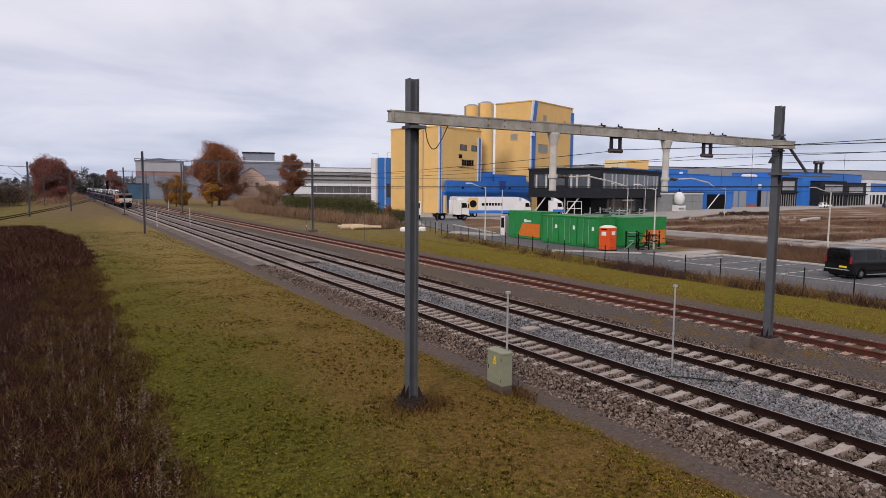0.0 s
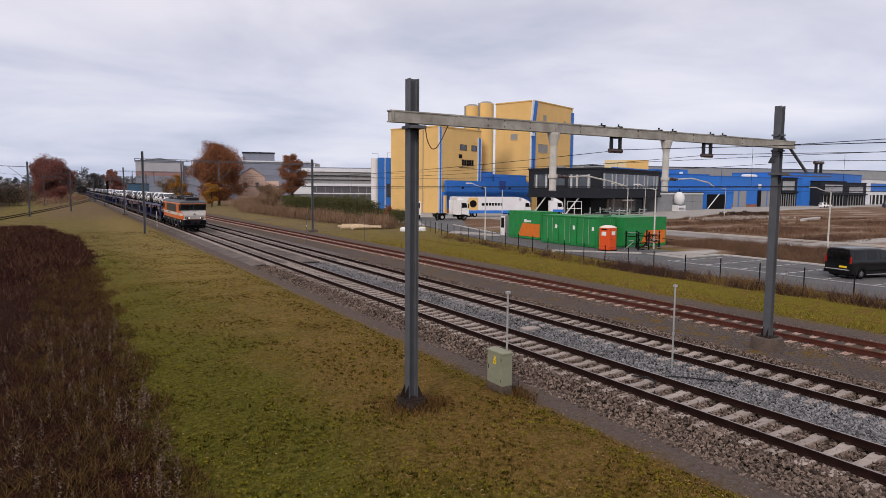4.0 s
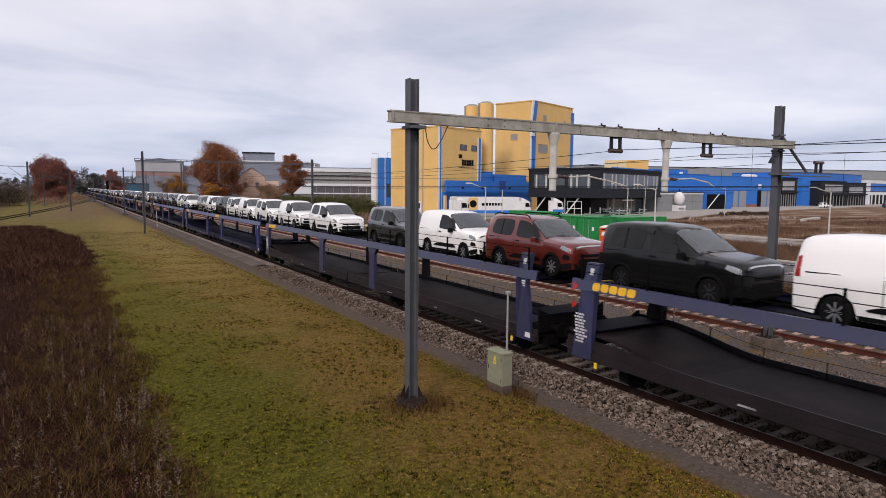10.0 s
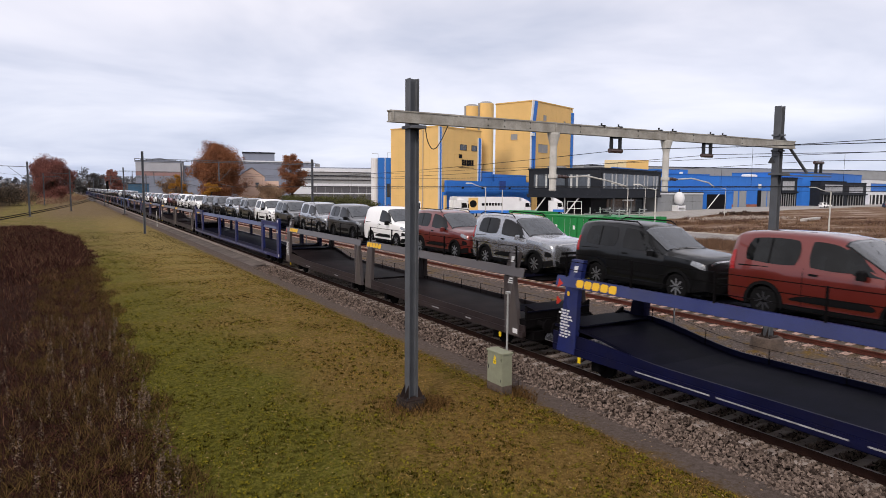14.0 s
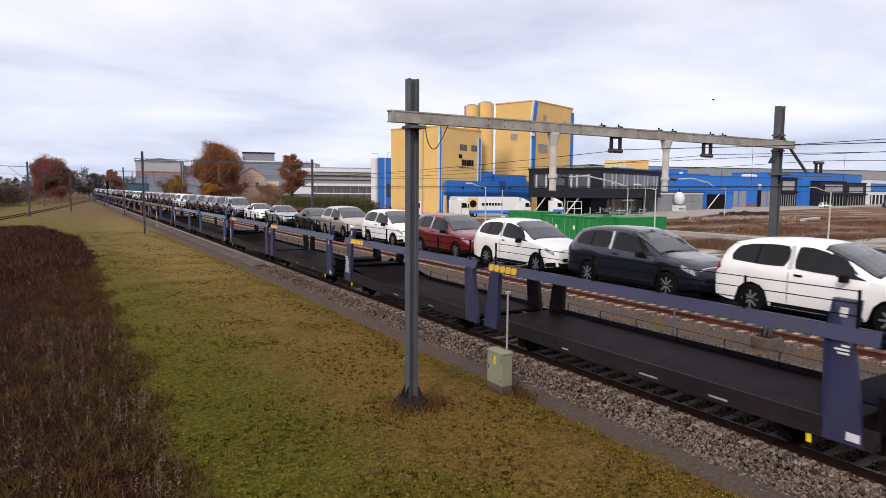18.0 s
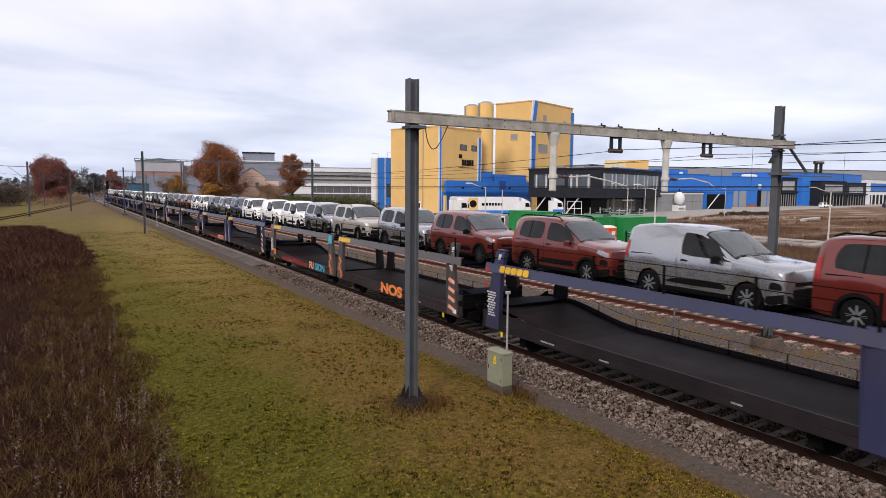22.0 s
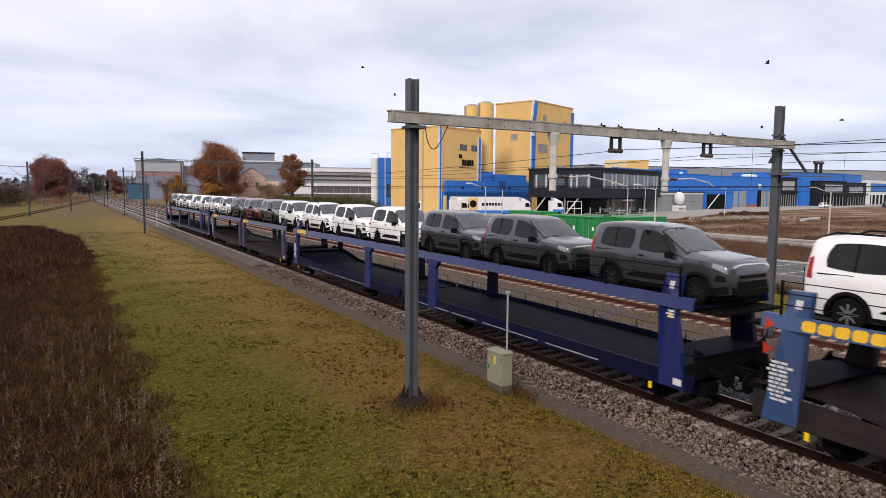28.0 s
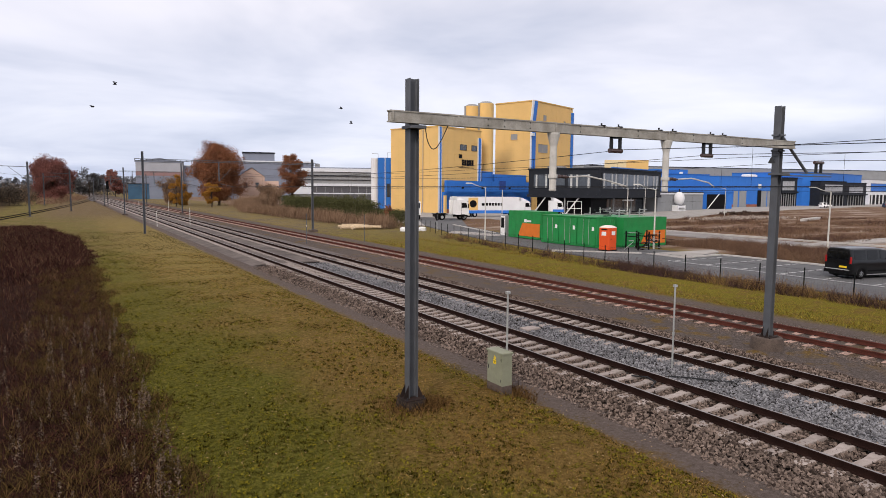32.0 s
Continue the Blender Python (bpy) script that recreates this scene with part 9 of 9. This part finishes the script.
# no air is modelled: the horizon woods carry their haze in the leaf colour
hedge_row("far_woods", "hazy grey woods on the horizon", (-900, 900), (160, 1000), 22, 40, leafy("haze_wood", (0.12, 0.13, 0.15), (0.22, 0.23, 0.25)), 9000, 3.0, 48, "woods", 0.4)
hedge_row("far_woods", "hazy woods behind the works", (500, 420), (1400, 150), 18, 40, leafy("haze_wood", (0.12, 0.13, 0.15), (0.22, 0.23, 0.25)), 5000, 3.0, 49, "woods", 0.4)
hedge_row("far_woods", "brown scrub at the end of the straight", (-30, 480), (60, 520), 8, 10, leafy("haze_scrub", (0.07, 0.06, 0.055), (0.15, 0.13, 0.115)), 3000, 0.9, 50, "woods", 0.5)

# ================= far buildings on the near side of the line =================
ROOFW = mat("pale_roof_sheet", (0.62, 0.65, 0.68), 0.6, 0, 0.06, 0.2, 6, 0.0)
# SLATE and RUSTB are lightened: distance haze is mixed into their colours
SLATE = mat("blue_grey_sheet", (0.20, 0.225, 0.28), 0.7, 0, 0.1, 0.2, 6, 0.0)
ROOFG = mat("pale_grey_sheet", (0.36, 0.37, 0.40), 0.7, 0, 0.08, 0.2, 6, 0.0)
RUSTB = mat("faded_red_sheet", (0.27, 0.17, 0.165), 0.8, 0, 0.15, 0.2, 6, 0.0)
PINKP = mat("pink_render", (0.60, 0.44, 0.36), 0.9, 0, 0.08, 0.4, 8, 0.05)


def build_far_left():
    t = thing("storage_hall", "long grey storage hall with pale banded roof", "industrial hall", frame_at(81, 247, 110))
    part("wall", MB().box(0, 34, 0, 20, -1, 12.2), GREYC, t)
    for z0, z1, m in ((12.2, 13.6, ROOFW), (10.6, 10.9, ANTHR), (6.6, 7.6, ROOFW), (9.0, 9.2, ANTHR), (3.4, 3.9, ROOFW)):
        part("roof_band", MB().box(-0.3, 34.3, -0.4, 0.0, z0, z1), m, t)
    part("ridge", MB().box(-0.3, 34.3, 0.0, 20, 13.6, 14.0), SLATE, t)
    for k in range(11):
        part("bay_post", MB().box(k * 3.3, k * 3.3 + 0.2, -0.3, -0.05, 0, 6.6), GREYC, t)
    # dark sheet over the bays: their inner shade as a colour
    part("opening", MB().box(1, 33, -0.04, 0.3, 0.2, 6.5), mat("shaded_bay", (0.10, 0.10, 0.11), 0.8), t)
    part("roof_fan", MB().box(6.0, 8.0, 2, 4, 14.0, 15.4), GREYC, t)
    h = thing("house", "small pink rendered gabled house", "house", frame_at(51.0, 219.2, 105))
    prof = [(0, -1), (8.4, -1), (8.4, 9.4), (4.2, 12.4), (0, 9.4)]
    part("wall", MB().prism(prof, 1, 0, 9), PINKP, h)
    for s in (0, 1):
        a, b = ((-0.5, 9.1), (4.2, 12.5)) if s == 0 else ((4.2, 12.5), (8.9, 9.1))
        part("roof_slope", MB().prism([a, b, (b[0], b[1] + 0.3), (a[0], a[1] + 0.3)], 1, -0.4, 9.4), SLATE, h)
    part("annex", MB().box(8.4, 13, 1, 8, -1, 8.0), PINKP, h)
    window(h, 1.6, 2.8, 0, 5.6, 7.4)
    window(h, 5.4, 6.6, 0, 5.6, 7.4)
    d = thing("mill_building", "large blue-grey mill building with a red lower storey", "industrial hall", frame_at(38, 418, 98))
    part("wall", MB().box(0, 26, 0, 30, -1, 12.5), SLATE, d)
    part("red_band", MB().box(-0.05, 26.05, -0.2, 30, 12.5, 15), RUSTB, d)
    part("upper_wall", MB().box(0, 26, -0.3, 30, 15, 20.5), ROOFG, d)
    part("roof", MB().prism([(-0.5, 20.5), (26.5, 20.5), (26.5, 21.0), (13, 23.0), (-0.5, 21.0)], 1, -0.6, 30), SLATE, d)
    part("wing", MB().box(26, 58, 2, 30, -1, 18.5), SLATE, d)
    part("wing_roof", MB().box(25.5, 58.5, 1.5, 30, 18.5, 19.2), ROOFW, d)
    c = thing("office_slab", "flat grey rooftop plant block", "industrial hall", frame_at(77, 321, 103))
    part("wall", MB().box(0, 15, 0, 10, 0, 22.6), SLATE, c)
    part("roof_edge", MB().box(-0.3, 15.3, -0.3, 10.3, 22.6, 23.2), ANTHR, c)
    part("hall", MB().box(-6, 34, -1.5, 12, -1, 18.4), SLATE, c)
    part("hall_roof", MB().box(-6.3, 34.3, -1.8, 12, 18.4, 19.0), ROOFW, c)
    e = thing("blue_shed", "blue metal shed by the line", "shed", frame_at(26.5, 330, 95))
    part("wall", MB().box(0, 9, 0, 8, -1, 7.0), mat("teal_blue_sheet", (0.045, 0.105, 0.17), 0.6, 0, 0.2, 0.3, 5, 0.0), e)
    part("roof", MB().box(-0.2, 9.2, -0.2, 8, 7.0, 7.3), ANTHR, e)
    part("wing", MB().box(9, 20, 0, 8, -1, 5.6), SLATE, e)
    g = thing("signal", "dark signal mast beside the line", "railway signal", pose(11.2, 205, -0.3))
    part("pole", MB().tube((0, 0, 0), (0, 0, 6), 0.09, n=8), DARKST, g)
    part("head", MB().bbox(-0.35, 0.35, -0.1, 0.1, 5.0, 7.2, 0.05), BLACK, g)
    w = thing("shelter_roof", "small white pitched shelter", "shelter", frame_at(56.5, 178, 110))
    part("roof", MB().prism([(0, 4.0), (6, 4.0), (5.0, 6.0), (2.2, 6.2)], 1, 0, 4), ROOFW, w)
    part("wall", MB().box(0.4, 5.6, 0.3, 3.8, -0.5, 4.0), GREYC, w)


build_far_left()


# ================= road vehicles at the works =================
TRANSPORTER_ST = [(-2.38, 0.80, 0.70, 0.70, 0.60), (-2.32, 0.98, 0.86, 0.84, 0.72), (-2.10, 1.10, 0.98, 0.92, 0.80), (-1.70, 1.18, 1.08, 0.945, 0.82), (-1.45, 1.25, 1.12, 0.95, 0.80), (-0.95, 1.66, 1.14, 0.95, 0.79),
                  (-0.65, 1.88, 1.14, 0.95, 0.785), (-0.20, 1.95, 1.15, 0.95, 0.785), (1.00, 1.97, 1.15, 0.95, 0.785), (2.20, 1.96, 1.15, 0.95, 0.785), (2.37, 1.94, 1.15, 0.945, 0.78), (2.42, 1.88, 1.14, 0.93, 0.77)]
CAR["transporter"] = dict(st=TRANSPORTER_ST, wheels=(-1.48, 1.52))


def build_delivery_van():
    """Dark parked van, tail towards the tracks."""
    R = car_rings("transporter")
    t = thing("parked_van", "dark grey delivery van parked on the car park", "van", pose(44.9, 21.4, -0.19, 0, 0, 78.5))
    me = shell("transporter").mesh("body", PAINT["black"])
    me.polygons.foreach_set("use_smooth", [True] * len(me.polygons))
    me.set_sharp_from_angle(angle=radians(32))
    part("body", me, None, t)
    part("underbody", MB().box(-0.70, 0.70, -2.2, 2.3, 0.18, 0.75), CPLAST, t)
    part("windscreen", _both(lambda s: patch(R, [(-1.42, 5.15), (-0.70, 5.15), (-0.70, 8), (-1.42, 8)], s, 0.007)), CGLASS, t)
    for s in (-1, 1):
        part("front_window", patch(R, [(-1.15, 3.15), (-0.10, 3.15), (-0.10, 4.8), (-0.72, 4.8)], s, 0.008, 8, 6, 0.1), SGLASS, t)
        for y0, y1 in ((0.08, 1.02), (1.16, 2.16)):
            part("rear_side_window", patch(R, [(y0, 3.15), (y1, 3.15), (y1, 4.8), (y0, 4.8)], s, 0.008, 8, 6, 0.1), SGLASS, t)
        part("side_strip", patch(R, [(-0.95, 0.85), (1.0, 0.85), (1.0, 1.1), (-0.95, 1.1)], s, 0.014, 8, 2), CPLAST, t)
        part("sill", patch(R, [(-1.02, 0.0), (1.06, 0.0), (1.06, 0.22), (-1.02, 0.22)], s, 0.010, 8, 2), PIPEG, t, "pale worn sill")
        part("mirror", MB().bbox(min(s * 0.95, s * 1.14), max(s * 0.95, s * 1.14), -0.98, -0.84, 1.10, 1.36, 0.03), CPLAST, t)
        part("tail_lamp", MB().bbox(min(s * 0.80, s * 0.925), max(s * 0.80, s * 0.925), 2.36, 2.45, 0.98, 1.42, 0.02), TAILR, t)
        part("rear_window", MB().bbox(min(s * 0.05, s * 0.70), max(s * 0.05, s * 0.70), 2.40, 2.436, 1.22, 1.72, 0.02), SGLASS, t)
        part("rear_door_joint", MB().box(min(s * 0.008, s * 0.022), max(s * 0.008, s * 0.022), 2.41, 2.43, 0.55, 1.85), CPLAST, t)
    part("rear_bumper", MB().bbox(-0.93, 0.93, 2.34, 2.54, 0.34, 0.56, 0.04), CPLAST, t)
    part("bumper_step", MB().box(-0.80, 0.80, 2.36, 2.545, 0.562, 0.60), PIPEG, t, "pale worn step on the bumper")
    part("plate", MB().box(-0.62, -0.10, 2.42, 2.44, 0.70, 0.82), YEL, t)
    part("door_handle", MB().box(0.05, 0.25, 2.42, 2.46, 0.98, 1.03), CPLAST, t)
    for yc in (-1.48, 1.52):
        for s in (-1, 1):
            w = part("tyre", CAR_MESHES[("van", "tyre")], None, t)
            w.location = (s * 0.83, yc, 0.325)
            part("rim", CAR_MESHES[("van", "rim" + RIM.name)], None, w)


build_delivery_van()


def truck_cab(t, x0, m, z=0.0):
    """High cab seen from its side, facing local +x: roof fairing, grille, steps, mirrors."""
    part("cab", MB().prism([(x0, 0.9), (x0 + 2.2, 0.9), (x0 + 2.25, 2.0), (x0 + 2.0, 3.0), (x0 + 1.7, 3.25), (x0 + 0.2, 3.3), (x0, 3.1)], 1, 0, 2.5), m, t)
    part("roof_fairing", MB().loft([[(x0 + 0.1, 0.1, 3.31), (x0 + 1.6, 0.25, 3.29), (x0 + 1.6, 2.25, 3.29), (x0 + 0.1, 2.4, 3.31)], [(x0 + 0.05, 0.12, 3.95), (x0 + 0.7, 0.4, 3.80), (x0 + 0.7, 2.1, 3.80), (x0 + 0.05, 2.38, 3.95)]]), m, t)
    part("side_fairing", MB().box(x0 - 0.5, x0 - 0.02, 0.02, 0.10, 0.95, 3.3).box(x0 - 0.5, x0 - 0.02, 2.4, 2.48, 0.95, 3.3), m, t)
    part("cab_window", MB().prism([(x0 + 1.0, 2.05), (x0 + 1.95, 2.05), (x0 + 1.78, 2.85), (x0 + 1.0, 2.85)], 1, -0.02, -0.004), SGLASS, t)
    part("windscreen", MB().prism([(x0 + 2.262, 2.05), (x0 + 2.28, 2.05), (x0 + 2.06, 2.95), (x0 + 2.03, 2.95)], 1, 0.15, 2.35), SGLASS, t)
    part("sun_visor", MB().box(x0 + 2.0, x0 + 2.25, 0.2, 2.3, 3.0, 3.08), CPLAST, t)
    part("grille", MB().box(x0 + 2.21, x0 + 2.262, 0.35, 2.15, 1.0, 1.8), CPLAST, t)
    part("door_joint", MB().box(x0 + 0.92, x0 + 0.95, -0.012, -0.003, 1.0, 2.95), CPLAST, t)
    part("step_box", MB().box(x0 + 0.9, x0 + 1.5, -0.03, 0.3, 0.4, 0.95), CPLAST, t)
    part("mirror", MB().bbox(x0 + 2.0, x0 + 2.15, -0.32, -0.12, 2.0, 2.7, 0.03).tube((x0 + 2.05, -0.2, 2.6), (x0 + 1.95, 0.0, 2.7), 0.02, n=6), CPLAST, t)
    part("chassis", MB().box(x0 - 3.5, x0 + 2.1, 0.5, 2.0, 0.55, 0.95), CPLAST, t)
    part("fuel_tank", MB().bbox(x0 - 1.8, x0 - 0.5, 0.05, 0.6, 0.45, 1.0, 0.1), PIPEG, t)


def truck_wheels(t, xs):
    for x in xs:
        for y in (0.05, 2.15):
            w = part("tyre", MB().tube((x, y, 0.5), (x, y + 0.3, 0.5), 0.5, n=18), RUBBER, t)
            part("hub", MB().tube((x, y - 0.02, 0.5), (x, y + 0.32, 0.5), 0.26, n=12), PIPEG, w)


def build_trucks():
    t = thing("articulated_lorry", "white articulated lorry with a blue-skirted trailer in the yard", "lorry", pose(67.5, 107.5, -0.2, 0, 0, -16))
    part("trailer_box", MB().bbox(-1.0, 13.0, 0, 2.5, 1.2, 4.05, 0.05), PALEW, t)
    part("trailer_skirt", MB().box(1.0, 12.9, -0.02, 0.05, 0.75, 1.35), BLUE, t)
    part("trailer_flash", MB().prism([(2.2, 1.4), (4.2, 1.4), (4.2, 3.9), (2.2, 3.9)], 1, -0.012, -0.003), YELLOW, t)
    part("trailer_emblem", MB().prism([(3.2 + 0.75 * math.cos(0.5236 * i), 2.65 + 0.75 * math.sin(0.5236 * i)) for i in range(12)], 1, -0.02, -0.013), BLACK, t)
    lb = part("name_bars", MB().box(5.0, 5.6, -0.02, -0.004, 2.3, 2.8), BLACK, t)
    for k in range(6):
        part("bar", MB().box(5.9 + k * 0.62, 6.35 + k * 0.62, -0.02, -0.004, 2.3, 2.85), BLACK, lb)
    truck_cab(t, 13.4, PALEW)
    truck_wheels(t, (1.0, 2.3, 3.6, 12.0, 15.0))
    u = thing("tractor_unit", "white tractor unit standing without a trailer", "lorry", pose(60.7, 97.2, -0.2, 0, 0, -14) @ Matrix.Scale(1.08, 4))
    truck_cab(u, 0.0, WHITE)
    part("fifth_wheel", MB().box(-2.6, -1.6, 0.7, 1.8, 0.95, 1.12), BLACK, u)
    truck_wheels(u, (-2.4, 1.4))
    part("rear_guard", MB().box(-3.5, -1.4, 0.0, 2.5, 0.95, 1.05), BLACK, u)
    v = thing("tractor_unit", "blue and white tractor unit at the dock", "lorry", pose(88.0, 102.8, -0.2, 0, 0, -30))
    truck_cab(v, 0.0, PALEW)
    part("blue_band", MB().box(0.0, 2.3, -0.02, -0.004, 0.95, 1.5), BLUE, v)
    truck_wheels(v, (-2.4, 1.4))
    part("ladder_rack", MB().pipe([(3.0, 0, 0.2), (3.0, 0, 3.2), (6.0, 0, 3.2), (6.0, 0, 0.2)], 0.06).pipe([(3.0, 0, 1.7), (6.0, 0, 1.7)], 0.06).pipe([(4.5, 0, 0.2), (4.5, 0, 3.2)], 0.06), WHITE, v)
    w = thing("tractor_unit", "white tractor unit parked behind the hedge", "lorry", pose(54.0, 104, -0.2, 0, 0, -110))
    truck_cab(w, 0.0, WHITE)
    truck_wheels(w, (-2.4, 1.4))
    for x, y, rz, col in ((236, 127, 75, "white"), (262, 118, 60, "grey"), (270, 117, 60, "black"), (278, 115, 60, "silver"), (286, 114, 60, "black")):
        c = copy_thing(CAR_MASTERS[("mpv", col, False)], pose(x, y, -0.2, 0, 0, rz))
        c["label"] = COLOUR_WORD[col] + " car parked before the works halls"
        c["group"] = "cars at the works"


build_trucks()

# ================= motion of the train =================
# slight gain of speed towards the end of the passage, in metres
GAIN = {24: 0.0, 25: 0.1, 26: 0.3, 27: 0.65, 28: 1.05, 29: 1.5, 30: 2.0, 31: 2.5, 32: 3.0}


def nose_y(t):
    """Place of the locomotive's nose along the track at t seconds."""
    return 178.9 - 24.1 * t - float(np.interp(t, list(GAIN), list(GAIN.values())))


# birds crossing high over the line: seconds and place
BIRDS = [
    [(0, 108.9, 2.5, 9.8), (21.5, 67.8, 27.1, 11.7), (22.5, 60.9, 31.2, 12.4), (23.5, 54.5, 35.0, 12.8), (24.5, 47.0, 39.5, 13.7), (25.4, 40.7, 43.3, 14.6), (28, 23.7, 54.0, 16.1), (28.6, 19.9, 55.1, 18.3), (30, 10.0, 60.4, 19.6), (31, 0.6, 66.0, 17.2), (32, -9.3, 71.9, 16.0)],
    [(0, 111.1, 2.4, 7.8), (21.5, 68.2, 28.0, 10.0), (24.5, 48.2, 39.9, 11.2), (25.4, 42.9, 43.1, 12.1), (28, 26.5, 53.2, 13.8), (28.6, 21.3, 55.1, 15.5), (32, -11.3, 57.5, 18.2)],
    [(0, 59.4, -5.3, 11.8), (27.6, 49.3, 28.8, 15.3), (31.4, 6.8, 59.0, 14.0), (32, 4.1, 59.3, 13.6)],
    [(0, 59.6, -5.6, 8.7), (27.6, 54.4, 25.7, 10.9), (31.4, 7.5, 59.2, 11.5), (32, 2.4, 59.6, 11.7)],
    [(0, 160, -45, 8.9), (31.6, 26.4, 53.4, 12.6), (32, 22.1, 55.3, 12.5)],
    [(0, 160, -45, 7.8), (31.6, 26.9, 53.3, 11.5), (32, 23.0, 55.1, 11.2)],
    [(0, 141.7, -3.0, 12.6), (16, 83.9, 31.5, 13.3), (17, 71.3, 39.0, 13.7), (17.5, 64.7, 42.9, 13.6), (18, 60.8, 45.2, 15.1), (18.5, 57.7, 47.1, 15.0), (19, 56.4, 50.2, 13.7), (20, 79.1, 80.9, 14.6), (22, 186.6, 238.0, 14.9), (32, 197.8, 266.3, 14.4)],
]
FLOCK = []


def build_birds():
    dark = mat("dark_feather", (0.02, 0.02, 0.022), 0.8)
    for k, rows in enumerate(BIRDS):
        t = thing("bird", "small dark bird in flight under the clouds", "bird", group="birds")
        mb = MB()
        mb.loft([[(r * math.cos(1.0472 * i), y, r * 0.8 * math.sin(1.0472 * i)) for i in range(6)] for y, r in ((-0.17, 0.012), (-0.10, 0.05), (0.0, 0.06), (0.10, 0.035), (0.20, 0.02))])
        part("body", mb, dark, t)
        for s in (-1, 1):
            lift = 0.10 + 0.05 * (k % 3)
            part("wing", MB().loft([[(s * 0.03, -0.07, 0.03), (s * 0.03, 0.07, 0.03), (s * 0.03, 0.07, 0.045), (s * 0.03, -0.07, 0.045)],
                                    [(s * 0.17, -0.06, lift), (s * 0.17, 0.05, lift), (s * 0.17, 0.05, lift + 0.012), (s * 0.17, -0.06, lift + 0.012)],
                                    [(s * 0.34, 0.02, lift - 0.04), (s * 0.34, 0.05, lift - 0.04), (s * 0.34, 0.05, lift - 0.035), (s * 0.34, 0.02, lift - 0.035)]]), dark, t)
        FLOCK.append((t, rows))


build_birds()


def motions():
    for ob, rows in FLOCK:
        walk(ob, [(t, pose(x, y, z, 0, 0, 55)) for t, x, y, z in rows])
    times = [0.0, 1 / 30, 8.0, 16.0, 24.0, 25.0, 26.0, 27.0, 28.0, 29.0, 30.0, 31.0, 32.0 - 1 / 30, 32.0]
    for ob, s, z in TRAIN:
        walk(ob, [(t, pose(X1, nose_y(t) + s, z)) for t in times])


motions()
